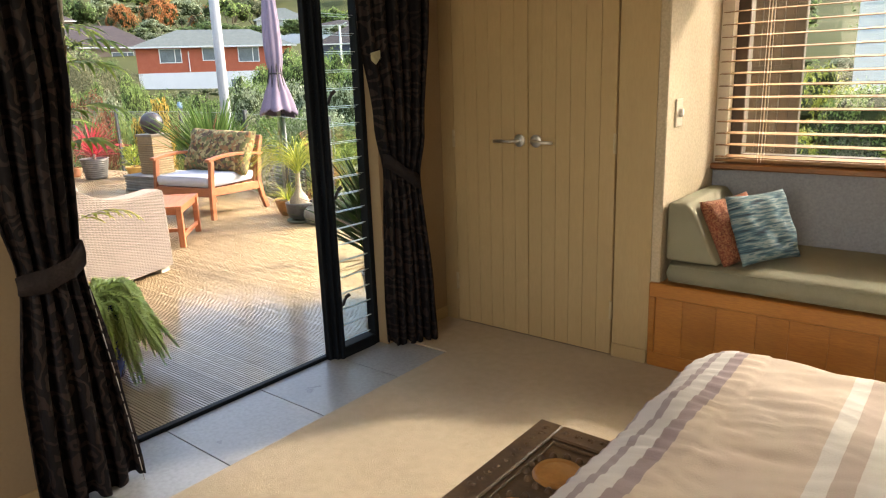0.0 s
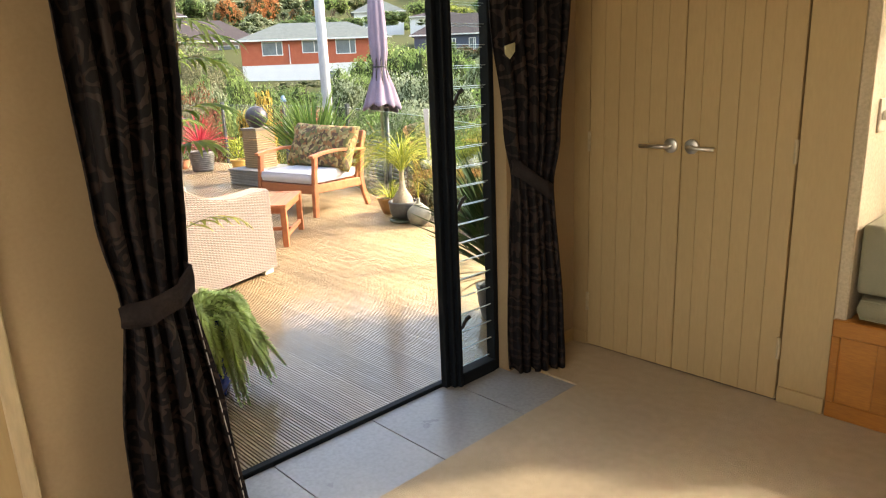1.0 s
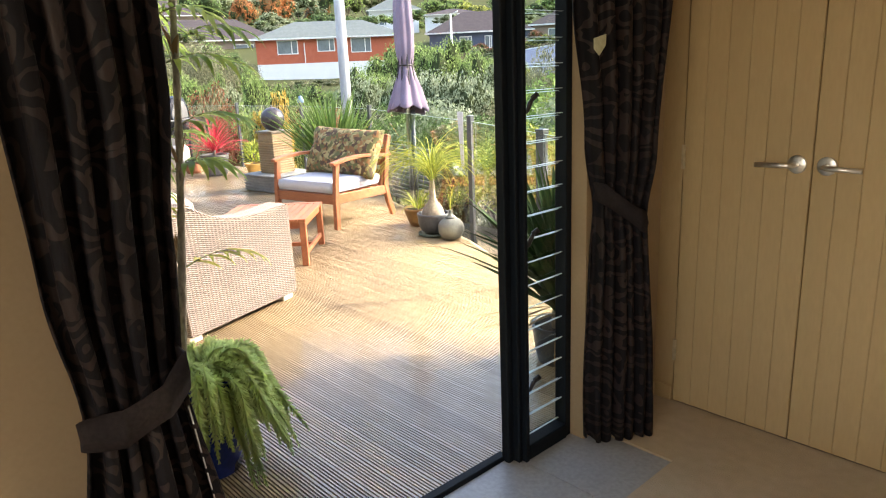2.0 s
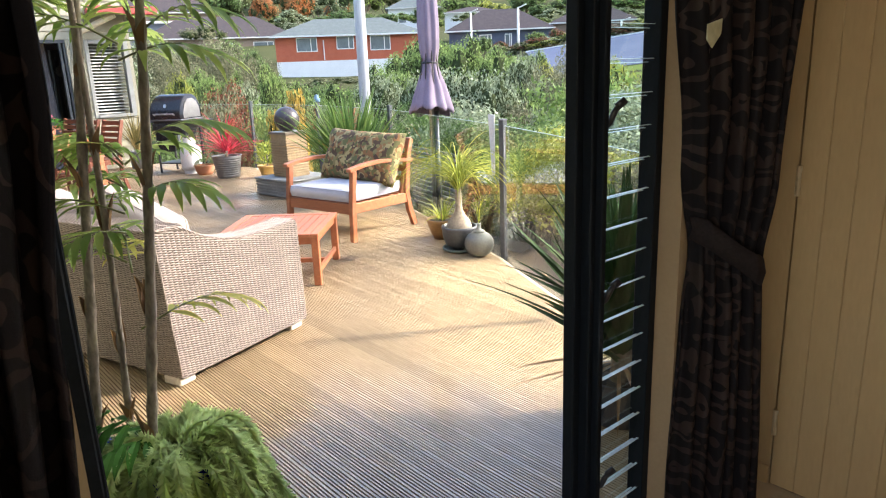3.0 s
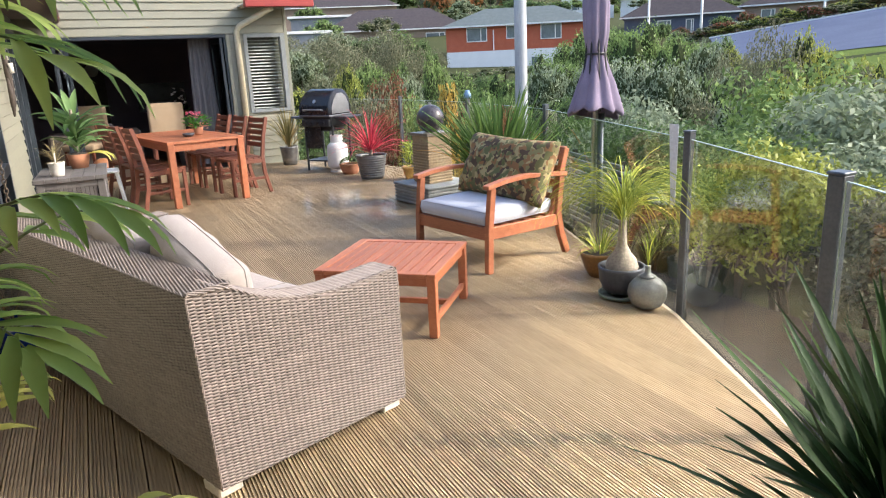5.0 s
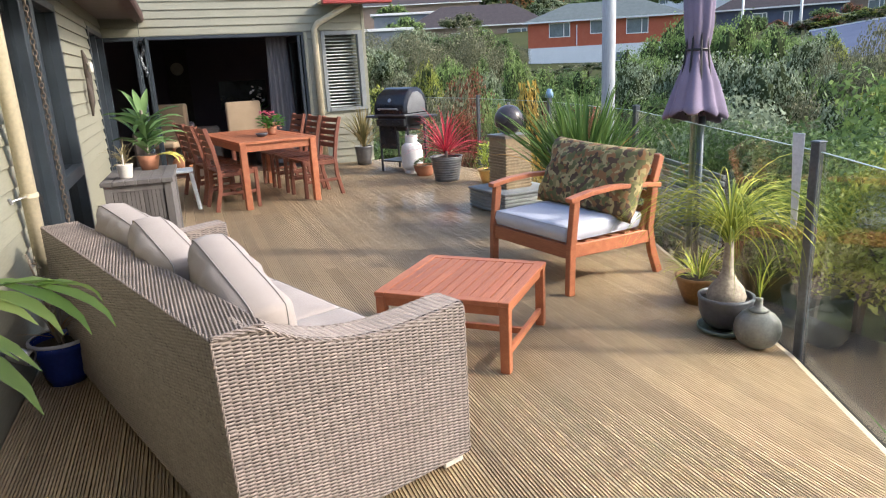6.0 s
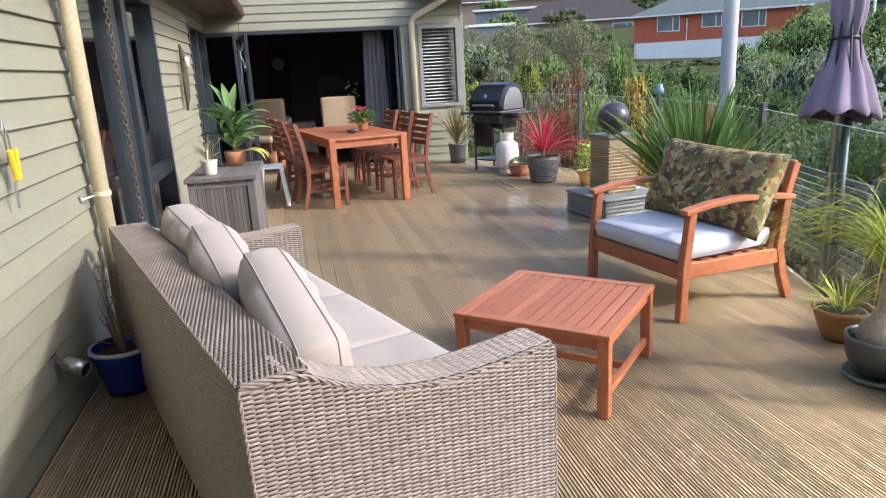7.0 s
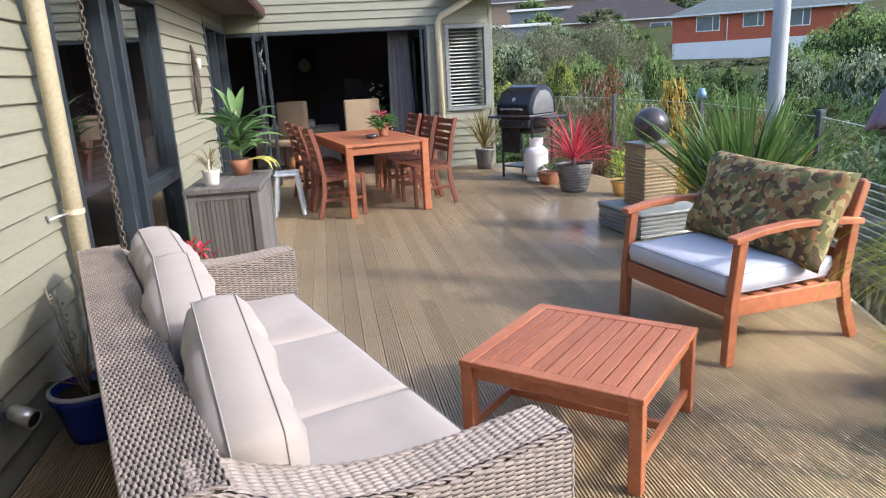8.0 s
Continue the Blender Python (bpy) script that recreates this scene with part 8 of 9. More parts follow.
# ---- bedroom ----
def damask():
    """Dark brown cloth with a faint scrolled sheen."""
    m, n, l = nodes_of("dark_damask_cloth")
    b = n["Principled BSDF"]
    tc = n.new("ShaderNodeTexCoord")
    # medallions: rings round scattered centres, bent into scrolls
    mp = n.new("ShaderNodeMapping")
    mp.inputs["Scale"].default_value = (0.25, 1.0, 0.8)
    wp = n.new("ShaderNodeTexNoise")
    wp.inputs["Scale"].default_value, wp.inputs["Detail"].default_value = 14.0, 2
    wa = n.new("ShaderNodeVectorMath")
    wa.operation = "MULTIPLY_ADD"
    wa.inputs[1].default_value = (0.09, 0.09, 0.09)
    l.new(tc.outputs["Object"], mp.inputs[0]), l.new(mp.outputs[0], wp.inputs[0])
    l.new(wp.outputs[1], wa.inputs[0]), l.new(mp.outputs[0], wa.inputs[2])
    vo = n.new("ShaderNodeTexVoronoi")
    vo.inputs["Scale"].default_value = 12.0
    l.new(wa.outputs[0], vo.inputs["Vector"])
    fq = n.new("ShaderNodeMath")
    fq.operation = "MULTIPLY"
    fq.inputs[1].default_value = 21.0
    l.new(vo.outputs["Distance"], fq.inputs[0])
    wv = n.new("ShaderNodeMath")
    wv.operation = "SINE"
    l.new(fq.outputs[0], wv.inputs[0])
    st = n.new("ShaderNodeMapRange")
    st.inputs[1].default_value, st.inputs[2].default_value = 0.25, 0.45
    l.new(wv.outputs[0], st.inputs[0])
    no = n.new("ShaderNodeTexNoise")
    no.inputs["Scale"].default_value = 3.0
    l.new(tc.outputs["Object"], no.inputs[0])
    mu = n.new("ShaderNodeMath")
    mu.operation = "MULTIPLY"
    l.new(st.outputs[0], mu.inputs[0]), l.new(no.outputs[0], mu.inputs[1])
    mx = n.new("ShaderNodeMix")
    mx.data_type = "RGBA"
    mx.inputs[6].default_value, mx.inputs[7].default_value = (0.006, 0.0050, 0.007, 1), (0.044, 0.029, 0.024, 1)
    l.new(mu.outputs[0], mx.inputs[0]), l.new(mx.outputs[2], b.inputs["Base Color"])
    rr = n.new("ShaderNodeMapRange")
    rr.inputs[3].default_value, rr.inputs[4].default_value = 0.75, 0.38
    l.new(mu.outputs[0], rr.inputs[0]), l.new(rr.outputs[0], b.inputs["Roughness"])
    b.inputs["Specular IOR Level"].default_value = 0.2
    fi = n.new("ShaderNodeTexNoise")
    fi.inputs["Scale"].default_value = 300
    l.new(tc.outputs["Object"], fi.inputs[0])
    bp = n.new("ShaderNodeBump")
    bp.inputs["Strength"].default_value, bp.inputs["Distance"].default_value = 0.25, 0.002
    l.new(fi.outputs[0], bp.inputs["Height"]), l.new(bp.outputs[0], b.inputs["Normal"])
    return m


M_DAMASK = damask()


def curtain(name, label, x, left, right, folds, phase, ztie, tie_pts, z1=2.28, flare=1.0, out=0.0):
    """A gathered curtain. left and right: (z, y) outlines from floor to rail; out: how far its right side stands out into the room."""
    def at(line, z):
        for (za, ya), (zb, yb) in zip(line, line[1:]):
            if za <= z <= zb:
                k = (z - za) / (zb - za)
                k = k * k * (3 - 2 * k)
                return ya + (yb - ya) * k
        return line[-1][1]
    c = thing(name, label, "curtain")
    bm = bmesh.new()
    NU, NZ = 150, 60
    rows = []
    for j in range(NZ + 1):
        z = 0.012 + (z1 - 0.012) * j / NZ
        yl, yr = at(left, z), at(right, z)
        w = yr - yl
        squeeze = 1 - 0.55 * math.exp(-((z - ztie) / 0.10) ** 2)
        row = []
        for i in range(NU + 1):
            u = i / NU
            ph = folds * 2 * math.pi * u + phase + 0.9 * math.sin(3 * u + 1.3 * z) + 0.35 * math.sin(7 * z + 4 * u)
            amp = 0.034 * (0.55 + 0.45 * math.sin(2.3 * u * 3.1 + phase) ** 2) * squeeze * flare
            fold = math.cos(ph)
            xx = x + out * u ** 1.4 + amp * fold * 1.25 - 0.03 * (2 * u - 1) ** 2 + 0.006 * noise.noise(Vector((u * 6, z * 3, phase)))
            yy = yl + w * u + 0.35 * amp * math.sin(2 * ph) * (1 if 0.03 < u < 0.97 else 0)
            row.append(bm.verts.new((xx, yy, z + (0.014 * math.sin(ph * 0.5) if j == 0 else 0))))
        rows.append(row)
    for r0, r1 in zip(rows, rows[1:]):
        for i in range(NU):
            bm.faces.new((r0[i], r0[i + 1], r1[i + 1], r1[i]))
    ob = part("cloth", bm, M_DAMASK, c, "", True)
    so = ob.modifiers.new("thick", "SOLIDIFY")
    so.thickness = 0.004
    # tie-back: a band that wraps the gathers
    bt = bmesh.new()
    pts = [Vector(p) for p in tie_pts]
    prev = None
    n = 24
    for k in range(n + 1):
        t = k / n * (len(pts) - 1)
        i = min(int(t), len(pts) - 2)
        f = t - i
        p = pts[i].lerp(pts[i + 1], f * f * (3 - 2 * f))
        hw = 0.027 + 0.010 * math.sin(math.pi * k / n) + 0.004 * math.sin(11 * k / n)
        cur = (bt.verts.new(p + Vector((0, 0, hw))), bt.verts.new(p + Vector((0.008, 0, 0))), bt.verts.new(p - Vector((0, 0, hw))))
        if prev:
            bt.faces.new((prev[0], prev[1], cur[1], cur[0])), bt.faces.new((prev[1], prev[2], cur[2], cur[1]))
        prev = cur
    tb = part("tie_back", bt, M_TIEB, c, "satin-edged tie band", True)
    so = tb.modifiers.new("thick", "SOLIDIFY")
    so.thickness = 0.006
    return c


def hem_stitches(c, line, x):
    """Short stitches down the curtain's leading hem, pale because light through the stitching is put into their colour.
    line: (z, y) from floor upwards.
    """
    za, zb = line[0][0], line[-1][0]
    zs, ys = zip(*line)
    k, z = 0, za
    while z < zb:
        z2 = min(zb, z + 0.026 + 0.014 * ((k * 5) % 3))
        y0, y1 = float(np.interp(z, zs, ys)), float(np.interp(z2, zs, ys))
        part("stitch", tube([(x + 0.004 * math.sin(9 * z), y0, z), (x + 0.004 * math.sin(9 * z2), y1, z2)], 0.0016, 5), M_STITCH, c)
        z = z2 + 0.012
        k += 1


# thread colour holds the light that comes through the stitching
M_STITCH = surf("lit_hem_thread", (0.42, 0.40, 0.38), (0.50, 0.48, 0.46), 9, 0.8, 0.1, 120)
M_TIEB = surf("dark_satin_band", (0.018, 0.014, 0.015), (0.036, 0.028, 0.027), 9, 0.75, 0.15, 120, spec=0.12)
door_curtain = curtain("curtain", "dark brown damask curtain gathered by a tie-back beside the open door", -2.50,
        [(0.0, 0.74), (0.40, 0.75), (0.80, 0.80), (1.05, 0.775), (1.6, 0.755), (2.3, 0.70)], [(0.0, 1.075), (0.40, 1.04), (0.85, 0.985), (1.1, 0.998), (1.4, 1.03), (2.3, 1.05)], 5, 0.4, 0.80,
        [(-2.475, 0.775, 0.79), (-2.425, 0.84, 0.80), (-2.425, 0.92, 0.825), (-2.465, 0.978, 0.855), (-2.53, 0.985, 0.865)], flare=0.75)
hem_stitches(door_curtain, [(0.02, 1.045), (0.40, 1.01), (0.80, 0.962)], -2.455)
curtain("curtain", "dark brown damask curtain gathered by a tie-back in the room's corner", -2.560,
        [(0.0, 2.455), (0.35, 2.46), (0.92, 2.485), (1.15, 2.45), (1.6, 2.375), (2.3, 2.33)], [(0.0, 2.665), (0.30, 2.65), (0.88, 2.585), (1.1, 2.62), (1.6, 2.69), (2.3, 2.74)], 6, 1.7, 0.90,
        [(-2.60, 2.478, 0.965), (-2.545, 2.474, 0.955), (-2.475, 2.50, 0.905), (-2.44, 2.525, 0.875), (-2.435, 2.555, 0.86), (-2.48, 2.575, 0.855)], flare=0.62, out=0.13)
rod = thing("curtain_rail", "plain dark curtain rail above the glazed door", "curtain rail", kind="structure")
part("rail", B((-2.515, 0.60, 2.29, -2.485, 2.90, 2.32), bevel=0.004), M_ALU, rod)
for y in (0.65, 1.75, 2.85):
    part("bracket", B((XI, y - 0.015, 2.295, -2.515, y + 0.015, 2.315)), M_ALU, rod)
leafm = thing("paper_tag", "small pale cardboard corner tucked in the curtain", "tag", pose(-2.520, 2.385, 1.447, 8, 12, 0))
bm = bmesh.new()
vv = [bm.verts.new(p) for p in ((0, -0.03, 0.02), (0, 0.03, 0.025), (0.004, 0.028, -0.008), (0.004, 0.0, -0.035), (0.003, -0.028, -0.012))]
bm.faces.new(vv)
tg = part("card", bm, surf("yellowed_card", (0.50, 0.50, 0.33), (0.55, 0.55, 0.37), 8, 0.8, 0.1, 60), leafm)
tg.modifiers.new("thick", "SOLIDIFY").thickness = 0.003

# wardrobe doors
M_CHROME = surf("satin_chrome", (0.78, 0.77, 0.75), (0.84, 0.83, 0.81), 10, 0.3, 0.02, 60, metal=1.0)
M_HINGE = surf("painted_hinge", (0.50, 0.41, 0.26), (0.54, 0.45, 0.29), 10, 0.4, 0.05, 60)


def wardrobe_door(x0, x1, hinge_left):
    d = thing("wardrobe_door", "closed tan tongue-and-groove wardrobe door with a lever handle", "door", None, "wardrobe doors")
    n = 6
    w = (x1 - x0) / n
    part("core", B((x0, YW - 0.004, 0.014, x1, YW + 0.03, 2.05)), M_WARDROBE, d)
    for k in range(n):
        part("board", B((x0 + k * w + 0.0008, YW - 0.008, 0.014, x0 + (k + 1) * w - 0.0008, YW + 0.008, 2.05), bevel=0.0018), M_WARDROBE, d)
    hx = x1 - 0.045 if hinge_left else x0 + 0.045
    sg = -1 if hinge_left else 1
    part("rose", moved(lathe([(0, 0), (0.031, 0), (0.031, 0.006), (0.028, 0.008), (0, 0.008)], 28), pose(hx, YW - 0.008, 1.03, 90, 0, 0)), M_CHROME, d, "chrome handle rose", True)
    part("lever", tube([(hx, YW - 0.015, 1.03), (hx, YW - 0.055, 1.03), (hx + sg * 0.012, YW - 0.064, 1.03), (hx + sg * 0.118, YW - 0.064, 1.028)], 0.0085, 12), M_CHROME, d, "chrome lever handle", True)
    ex = x0 if hinge_left else x1
    for z in (0.24, 1.03, 1.82):
        part("hinge", tube([(ex, YW - 0.010, z - 0.045), (ex, YW - 0.010, z + 0.045)], 0.008, 10), M_HINGE, d)
    return d


wardrobe_door(-2.528, -2.072, True)
wardrobe_door(-2.068, -1.612, False)

# switch plate on the return wall
sw_ = thing("light_switch", "pale metal dimmer switch plate with a round knob", "light switch", pose(-1.385, 3.10, 1.16))
part("plate", B((0.0, -0.038, -0.06, 0.008, 0.038, 0.06), bevel=0.002), surf("champagne_plate", (0.58, 0.50, 0.40), (0.62, 0.54, 0.44), 8, 0.35, 0.02, 60, metal=0.4), sw_)
part("knob", moved(lathe([(0, 0), (0.018, 0), (0.017, 0.014), (0, 0.016)], 24), pose(0.008, 0, 0.0, 0, 90, 0)), M_WHITE, sw_, "white round knob", True)

# window, sill and blind over the seat
M_SILL = surf("orange_varnished_pine", (0.38, 0.155, 0.030), (0.46, 0.20, 0.042), 4, 0.32, 0.15, 50, stretch=(0.6, 4, 4), vary=0.08, c3=(0.30, 0.11, 0.03))
win4 = thing("window_4", "timber-framed bedroom window over the window seat", "window", kind="structure")
M_BROWNF = surf("dark_brown_window_timber", (0.07, 0.045, 0.028), (0.10, 0.065, 0.04), 5, 0.5, 0.15, 50)
M_SILLEDGE = surf("brown_varnished_sill", (0.22, 0.085, 0.025), (0.28, 0.115, 0.035), 4, 0.35, 0.15, 50, stretch=(0.6, 4, 4))
part("window_sill", B((-1.385, YA - 0.055, 0.852, 2.08, YA + 0.10, 0.882), bevel=0.006), M_SILLEDGE, win4, "brown varnished pine sill")
part("window_frame", B((-1.33, YA + 0.06, 0.88, -1.27, YA + 0.14, 2.05), (1.98, YA + 0.06, 0.88, 2.05, YA + 0.14, 2.05), (-1.27, YA + 0.06, 1.99, 1.98, YA + 0.14, 2.05), (-1.27, YA + 0.06, 0.882, 1.98, YA + 0.14, 0.92), bevel=0.004), M_BROWNF, win4)
part("pane", B((-1.27, YA + 0.095, 0.92, 1.98, YA + 0.10, 1.99)), M_GLASS, win4).visible_shadow = False
scn = thing("timber_screen", "dark brown timber screen standing outside the bedroom window", "screen", pose(-1.365, 4.60, -0.75))
M_SCREEN = surf("brown_timber_panel", (0.10, 0.062, 0.036), (0.14, 0.088, 0.052), 4, 0.55, 0.15, 50, stretch=(4, 4, 0.5), vary=0.1)
for x in (-0.165, 0.135):
    part("post", B((x - 0.03, -0.03, -0.2, x + 0.03, 0.03, 3.6), bevel=0.004), M_BROWNF, scn)
for k in range(4):
    part("board", B((-0.133 + 0.06 * k, -0.012, 0.05, -0.133 + 0.06 * k + 0.056, 0.012, 3.5), bevel=0.003), M_SCREEN, scn)
for k in range(6):
    part("batten", B((-0.135, -0.03, 0.4 + 0.55 * k, 0.105, -0.013, 0.45 + 0.55 * k), bevel=0.003), M_BROWNF, scn)
bld = thing("venetian_blind", "open venetian blind of thin timber slats", "blind")
M_BSLAT = surf("varnished_blind_slat", (0.27, 0.14, 0.055), (0.34, 0.19, 0.08), 4, 0.6, 0.08, 50, stretch=(0.6, 4, 4), vary=0.1)
for k in range(20):
    part("slat", B((-1.375, -0.024, -0.0014, 2.05, 0.024, 0.0014), m=pose(0, YA + 0.005, 0.915 + 0.0575 * k, 9, 0, 0)), M_BSLAT, bld)
for x in (-1.17, -1.155, -0.35, 0.55, 1.45):
    part("cord", tube([(x, YA - 0.02, 0.89), (x, YA - 0.02, 2.04)], 0.0018, 5), M_CREAM, bld)
    part("ladder_tape", tube([(x, YA + 0.03, 0.89), (x, YA + 0.03, 2.04)], 0.0015, 5), M_CREAM, bld)
part("head_rail", B((-1.375, YA - 0.025, 2.03, 2.05, YA + 0.03, 2.07), bevel=0.004), M_BSLAT, bld)
part("bottom_rail", B((-1.375, YA - 0.02, 0.888, 2.05, YA + 0.03, 0.902), bevel=0.003), M_BSLAT, bld)

# window seat
M_BENCHC = surf("sage_beige_upholstery", (0.24, 0.23, 0.16), (0.30, 0.28, 0.20), 6, 0.8, 0.3, 260, c3=(0.20, 0.19, 0.13))
seat = thing("window_seat", "built-in varnished pine window seat with a panelled front", "window seat")
part("top_rail", B((-1.425, YW - 0.02, 0.345, 2.19, YW + 0.03, 0.412), bevel=0.005), M_SILL, seat)
part("base_rail", B((-1.425, YW - 0.012, 0.008, 2.19, YW + 0.02, 0.075), bevel=0.004), M_SILL, seat)
part("end_post", B((-1.425, YW - 0.016, 0.075, -1.395, YW + 0.02, 0.345), bevel=0.003), M_SILL, seat)
k = 0
x = -1.397
while x < 2.1:
    w = 0.145 + 0.02 * ((k * 7) % 3 - 1)
    part("panel_board", B((x + 0.0003, YW - 0.004, 0.074, x + w - 0.0003, YW + 0.012, 0.346), bevel=0.0012), M_SILL, seat)
    x += w
    k += 1
part("seat_board", B((-1.38, YW + 0.03, 0.39, 2.19, YA - 0.005, 0.411)), M_SILL, seat)
piped("seat_cushion", 3.5, 0.655, 0.10, pose(0.37, 3.305, 0.462), "long sage-beige bench cushion on the window seat", M_BENCHC, "cushion", M_BENCHC, 0.003, 4.0)
bolster = thing("bolster", "wedge-shaped sage-beige bolster at the seat's end", "bolster", pose(-1.375, 3.0, 0.512))
bm = bmesh.new()
prof = [(0.0, 0.0), (0.235, 0.0), (0.115, 0.225), (0.085, 0.262), (0.0, 0.265)]
e0 = [bm.verts.new((a, 0.0, b)) for a, b in prof]
e1 = [bm.verts.new((a, 0.58, b)) for a, b in prof]
for i in range(5):
    j = (i + 1) % 5
    bm.faces.new((e0[i], e0[j], e1[j], e1[i]))
bm.faces.new(e0[::-1]), bm.faces.new(e1)
bmesh.ops.recalc_face_normals(bm, faces=bm.faces)
bmesh.ops.bevel(bm, geom=bm.edges[:], offset=0.018, segments=3, affect="EDGES", profile=0.5)
part("cover", bm, M_BENCHC, bolster, "", True)
M_REDP = surf("rust_patterned_cloth", (0.20, 0.04, 0.02), (0.12, 0.028, 0.02), 45, 0.85, 0.3, 130, c3=(0.50, 0.26, 0.13))


def kilim():
    m, n, l = nodes_of("blue_striped_cloth")
    b = n["Principled BSDF"]
    tc = n.new("ShaderNodeTexCoord")
    mp = n.new("ShaderNodeMapping")
    mp.inputs["Scale"].default_value = (3.5, 26, 1)
    l.new(tc.outputs["Object"], mp.inputs[0])
    no = n.new("ShaderNodeTexNoise")
    no.inputs["Scale"].default_value, no.inputs["Detail"].default_value = 3.0, 5
    l.new(mp.outputs[0], no.inputs[0])
    cr = n.new("ShaderNodeValToRGB")
    for pos, c in ((0.30, (0.02, 0.03, 0.05)), (0.42, (0.045, 0.105, 0.15)), (0.5, (0.10, 0.19, 0.23)), (0.58, (0.28, 0.34, 0.34)), (0.66, (0.05, 0.13, 0.19))):
        e = cr.color_ramp.elements.new(pos)
        e.color = (*c, 1)
    cr.color_ramp.elements.remove(cr.color_ramp.elements[0])
    cr.color_ramp.elements.remove(cr.color_ramp.elements[-1])
    l.new(no.outputs[0], cr.inputs[0]), l.new(cr.outputs[0], b.inputs["Base Color"])
    b.inputs["Roughness"].default_value = 0.85
    return m


for nm, lab, mat_, m in (("pillow", "rust-red patterned pillow leaning on the bolster", M_REDP, pose(-1.135, 3.20, 0.645, 0, 0, 66) @ pose(0, 0, 0, 62, 0, 0) @ pose(0, 0, 0, 0, 0, 3)), ("pillow", "blue striped woven pillow leaning on the red one", kilim(), pose(-1.015, 3.17, 0.672, 0, 0, 56) @ pose(0, 0, 0, 66, 0, 0) @ pose(0, 0, 0, 0, 0, 2))):
    pl = part(nm, pillow(0.31, 0.31, 0.10, 20, 20, 0.5, 0.014, 2.0 if mat_ is M_REDP else 6.0), mat_, None, "", True)
    pl.matrix_basis = m
    tagged(pl, lab, "pillow")


# bed
def quilt():
    """Cream and grey striped quilt, stripes along the bed's foot."""
    m, n, l = nodes_of("striped_quilt_cloth")
    b = n["Principled BSDF"]
    tc = n.new("ShaderNodeTexCoord")
    sp_ = n.new("ShaderNodeSeparateXYZ")
    l.new(tc.outputs["Object"], sp_.inputs[0])
    ds = n.new("ShaderNodeTexNoise")
    ds.inputs["Scale"].default_value = 8
    l.new(tc.outputs["Object"], ds.inputs[0])
    ad = n.new("ShaderNodeMath")
    ad.operation = "MULTIPLY_ADD"
    ad.inputs[1].default_value = 0.006
    l.new(ds.outputs[0], ad.inputs[0]), l.new(sp_.outputs[0], ad.inputs[2])
    mr = n.new("ShaderNodeMapRange")
    mr.inputs[1].default_value, mr.inputs[2].default_value = -0.95, 0.05
    l.new(ad.outputs[0], mr.inputs[0])
    cr = n.new("ShaderNodeValToRGB")
    cr.color_ramp.interpolation = "CONSTANT"
    els = ((0.0, (0.62, 0.59, 0.60)), (0.035, (0.38, 0.33, 0.35)), (0.055, (0.64, 0.62, 0.62)), (0.10, (0.37, 0.32, 0.34)), (0.118, (0.66, 0.64, 0.63)), (0.16, (0.36, 0.29, 0.30)), (0.195, (0.60, 0.50, 0.42)), (0.46, (0.70, 0.67, 0.64)), (0.50, (0.52, 0.43, 0.38)), (0.54, (0.66, 0.63, 0.60)), (0.60, (0.72, 0.71, 0.69)))
    cr.color_ramp.elements[0].color = (*els[0][1], 1)
    for p, c in els[1:]:
        e = cr.color_ramp.elements.new(p)
        e.color = (*c, 1)
    cr.color_ramp.elements.remove(cr.color_ramp.elements[-1])
    l.new(mr.outputs[0], cr.inputs[0]), l.new(cr.outputs[0], b.inputs["Base Color"])
    b.inputs["Roughness"].default_value = 0.9
    fi = n.new("ShaderNodeTexNoise")
    fi.inputs["Scale"].default_value = 260
    l.new(tc.outputs["Object"], fi.inputs[0])
    bp = n.new("ShaderNodeBump")
    bp.inputs["Strength"].default_value, bp.inputs["Distance"].default_value = 0.3, 0.003
    l.new(fi.outputs[0], bp.inputs["Height"]), l.new(bp.outputs[0], b.inputs["Normal"])
    return m


bed = thing("bed", "bed with a rumpled cream and grey striped quilt", "bed")
BX0, BX1, BY0, BY1, BZ = -0.90, 1.15, 0.70, 2.12, 0.535
part("base", B((BX0 + 0.07, BY0 + 0.07, 0.05, BX1, BY1 - 0.07, 0.30), bevel=0.01), M_DARKWOOD, bed)
for x in (BX0 + 0.12, BX1 - 0.1):
    for y in (BY0 + 0.12, BY1 - 0.12):
        part("leg", B((x - 0.03, y - 0.03, 0.008, x + 0.03, y + 0.03, 0.06)), M_DARKWOOD, bed)
part("mattress", B((BX0 + 0.05, BY0 + 0.05, 0.30, BX1, BY1 - 0.05, BZ - 0.03), bevel=0.04, seg=3), M_CUSH, bed)
bm = bmesh.new()
NX, NY = 190, 170
rows = []
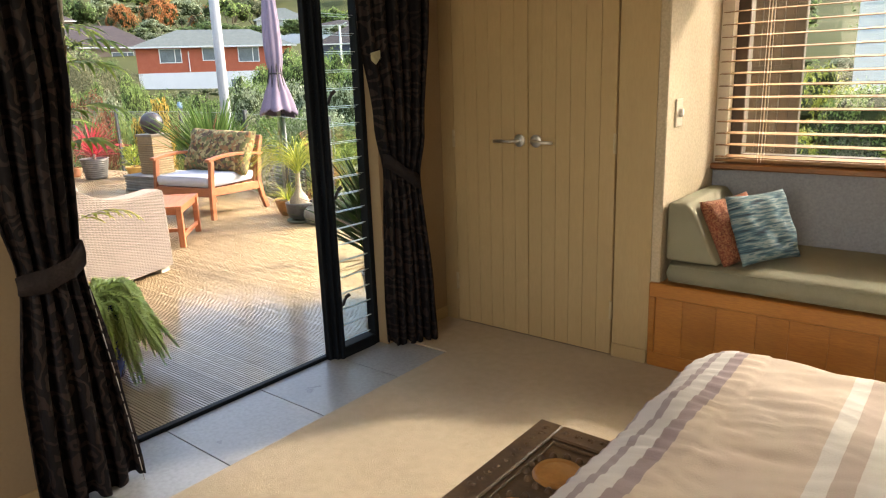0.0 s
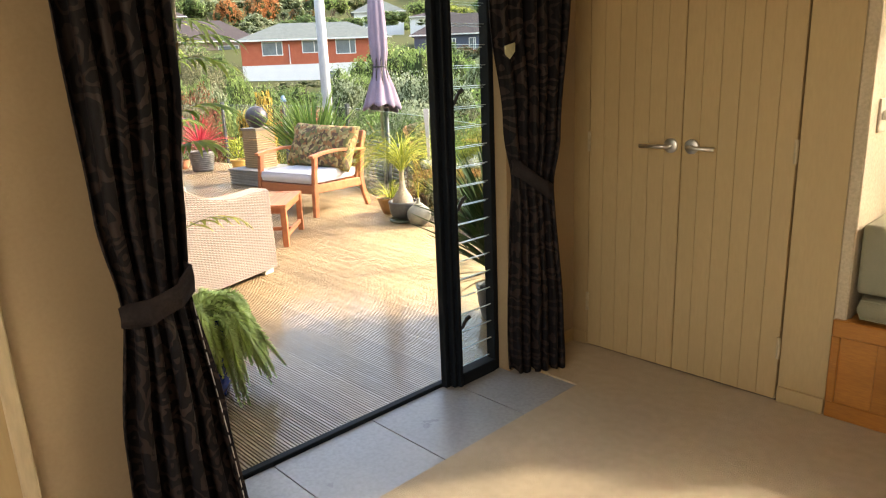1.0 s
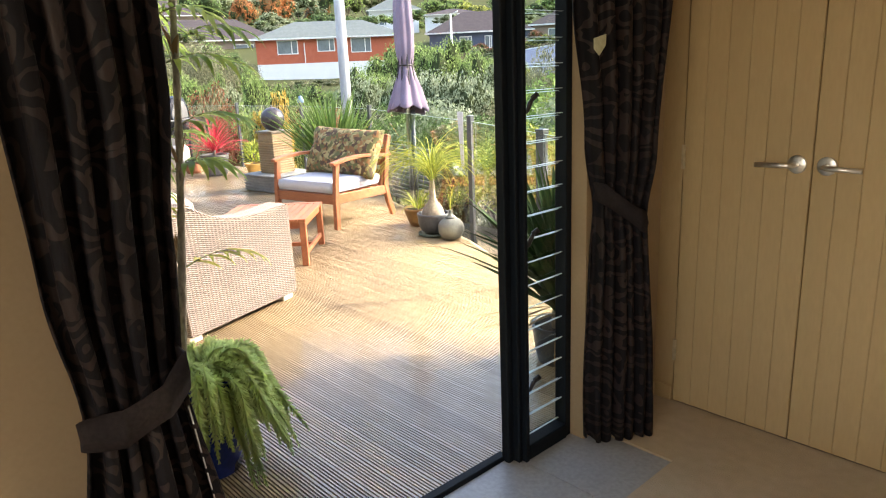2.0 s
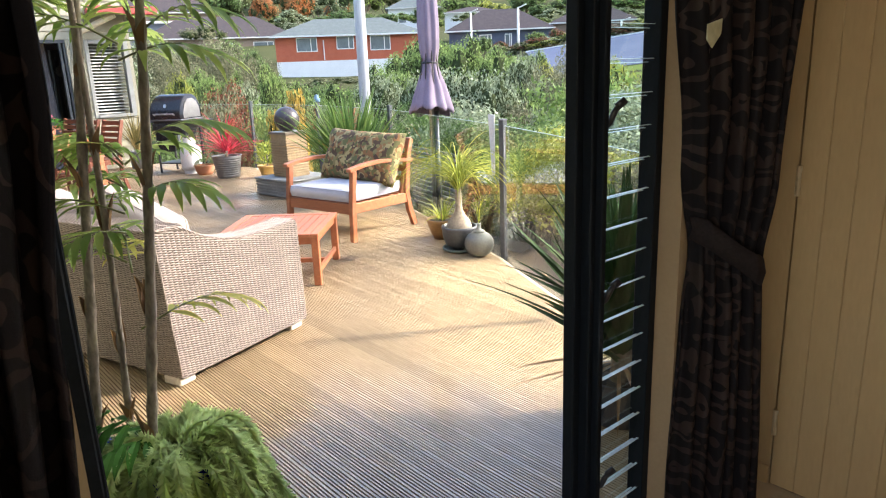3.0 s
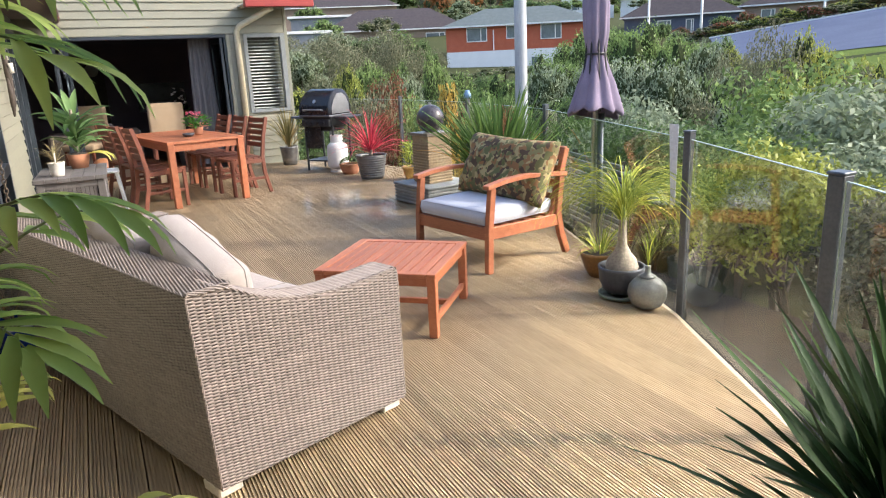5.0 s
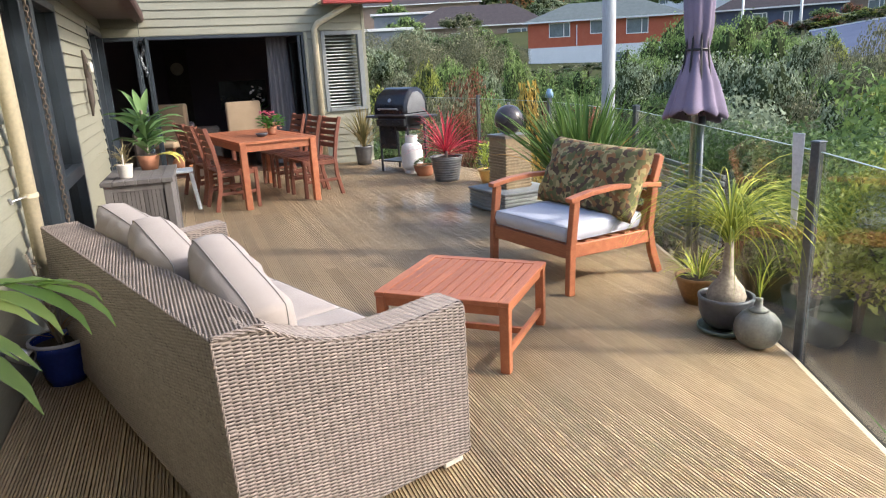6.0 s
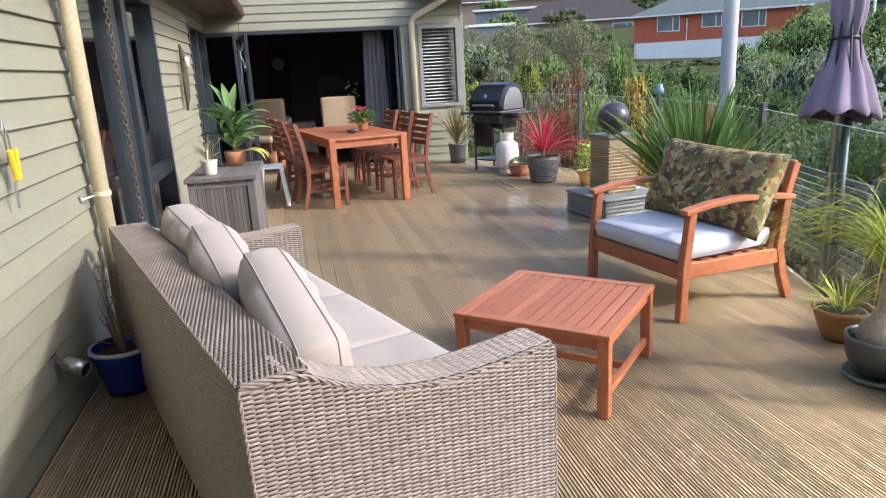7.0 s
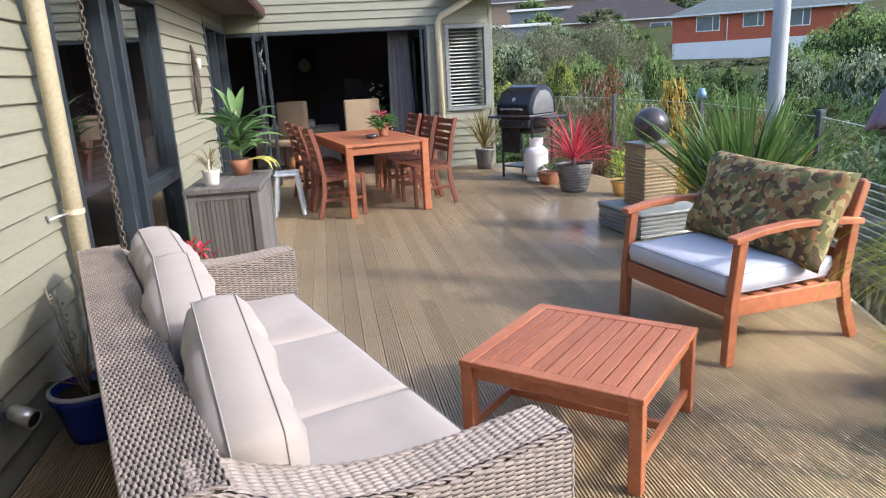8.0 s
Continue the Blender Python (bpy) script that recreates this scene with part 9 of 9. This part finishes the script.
for i in range(NX + 1):
    row = []
    for j in range(NY + 1):
        s, t = i / NX * (BX1 - BX0 + 0.36) - 0.36, j / NY * (BY1 - BY0 + 0.72) - 0.36
        # the cloth bends over the edge where it hangs
        def bendover(q, L):
            if q < 0:
                return -0.02 * (1 - math.exp(q * 14)), min(0.0, q + 0.045)
            if q > L:
                return L + 0.02 * (1 - math.exp((L - q) * 14)), min(0.0, L - q + 0.045)
            return q, 0.0
        x, dz1 = bendover(s, 99)
        y, dz2 = bendover(t, BY1 - BY0)
        edge = min(1.0, min(max(0.0, s), max(0.0, t), max(0.0, BY1 - BY0 - t)) / 0.10)
        round_ = max(0.0, math.hypot(max(0.0, 0.2 - s), max(0.0, 0.2 - min(t, BY1 - BY0 - t))) - 0.2)
        z = BZ - 0.035 * (1 - edge) ** 2 - 0.7 * min(0.07, round_) + max(-0.36, min(dz1, dz2))
        q = 0.016 * noise.noise(Vector((s * 3, t * 3, 0))) + 0.012 * noise.noise(Vector((s * 9, t * 7, 1))) + 0.011 * abs(noise.noise(Vector((s * 3 + t * 5, t * 15 - s * 6, 2)))) + 0.006 * abs(noise.noise(Vector((s * 14, t * 24, 5))))
        tuft_ = 0.007 * abs(math.sin(math.pi * (t + 0.01 * noise.noise(Vector((s * 20, t * 5, 0)))) / 0.05)) if s < 0.19 else 0.008 * abs(math.sin(math.pi * t / 0.045)) * abs(math.sin(math.pi * s / 0.05)) if s > 0.62 else 0.0
        side = -(q + tuft_) if min(dz1, dz2) < -0.02 else 0
        row.append(bm.verts.new((BX0 + x + (side if dz1 < dz2 else 0), BY0 + y + (-side if dz2 < dz1 and t > 0.5 else side if dz2 < dz1 else 0), z + q + tuft_)))
    rows.append(row)
for r0, r1 in zip(rows, rows[1:]):
    for j in range(NY):
        bm.faces.new((r0[j], r1[j], r1[j + 1], r0[j + 1]))
part("quilt", bm, quilt(), bed, "rumpled striped quilt", True)

# carved chest at the bed's foot
M_CARVE = surf("dark_carved_wood", (0.07, 0.036, 0.014), (0.11, 0.060, 0.024), 9, 0.48, 0.3, 60, c3=(0.05, 0.028, 0.014))
chest = thing("carved_chest", "low carved dark wooden chest with raised panels at the bed's foot", "chest")
CX0, CX1, CY0, CY1, CZ = -1.178, -0.92, 0.76, 1.58, 0.412
part("body", B((CX0 + 0.015, CY0 + 0.015, 0.04, CX1, CY1 - 0.015, CZ - 0.03), bevel=0.004), M_CARVE, chest)
part("lid", B((CX0, CY0, CZ - 0.03, CX1, CY1, CZ - 0.012), bevel=0.004), M_CARVE, chest)
part("lid_border", B((CX0, CY0, CZ - 0.012, CX0 + 0.07, CY1, CZ), (CX0 + 0.07, CY1 - 0.07, CZ - 0.012, CX1, CY1, CZ), (CX0 + 0.07, CY0, CZ - 0.012, CX1, CY0 + 0.07, CZ), bevel=0.004), M_CARVE, chest)
part("lid_moulding", B((CX0 + 0.078, CY0 + 0.078, CZ - 0.012, CX0 + 0.088, CY1 - 0.078, CZ - 0.004), (CX0 + 0.088, CY1 - 0.088, CZ - 0.012, CX1, CY1 - 0.078, CZ - 0.004), bevel=0.002), M_CARVE, chest)
cr_ = random.Random(3)
def scroll(x, y, size, turn):
    """A carved leaf scroll: a curling ridge with two small lobes."""
    bm = bmesh.new()
    pts, rad = [], []
    for i in range(9):
        a = turn + i * 0.55
        r = size * (1 - 0.085 * i)
        pts.append((x + r * math.cos(a), y + r * math.sin(a), CZ - 0.001))
        rad.append(0.0028 - 0.0002 * i)
    tube(pts, rad, 5, bm)
    lathe([(0, 0.005), (size * 0.28, 0.003), (size * 0.4, -0.001)], 7, bm, (x, y, CZ))
    return part("leaf_scroll", bm, M_CARVE, chest, "", True)


for k in range(24):
    scroll(CX0 + 0.035 + cr_.uniform(-0.004, 0.004), CY0 + 0.03 + k * 0.0325, cr_.uniform(0.012, 0.016), cr_.uniform(0, 6.28))
for k in range(5):
    scroll(CX0 + 0.095 + 0.034 * k, CY1 - 0.035 + cr_.uniform(-0.004, 0.004), cr_.uniform(0.012, 0.016), cr_.uniform(0, 6.28))
for k in range(3):
    y = CY1 - 0.20 - 0.20 * k
    part("raised_panel", moved(lathe([(0, 0.012), (0.035, 0.011), (0.05, 0.006), (0.058, 0.009), (0.064, 0.0)], 28), pose(CX0 + 0.165, y, CZ - 0.012)), surf("amber_inlay", (0.30, 0.13, 0.03), (0.36, 0.17, 0.05), 8, 0.25, 0.1, 60) if k == 0 else bpy.data.materials["amber_inlay"], chest, "", True)
    for q in range(14):
        a = q * 0.4488
        part("leaf_carving", moved(lathe([(0, 0.012), (0.007, 0.009), (0.011, 0.0)], 8), pose(CX0 + 0.165 + 0.078 * math.cos(a), y + 0.078 * math.sin(a), CZ - 0.012)), M_CARVE, chest, "", True)
for x in (CX0 + 0.03, CX1 - 0.04):
    for y in (CY0 + 0.03, CY1 - 0.06):
        part("foot", B((x, y, 0.008, x + 0.03, y + 0.03, 0.045)), M_CARVE, chest)
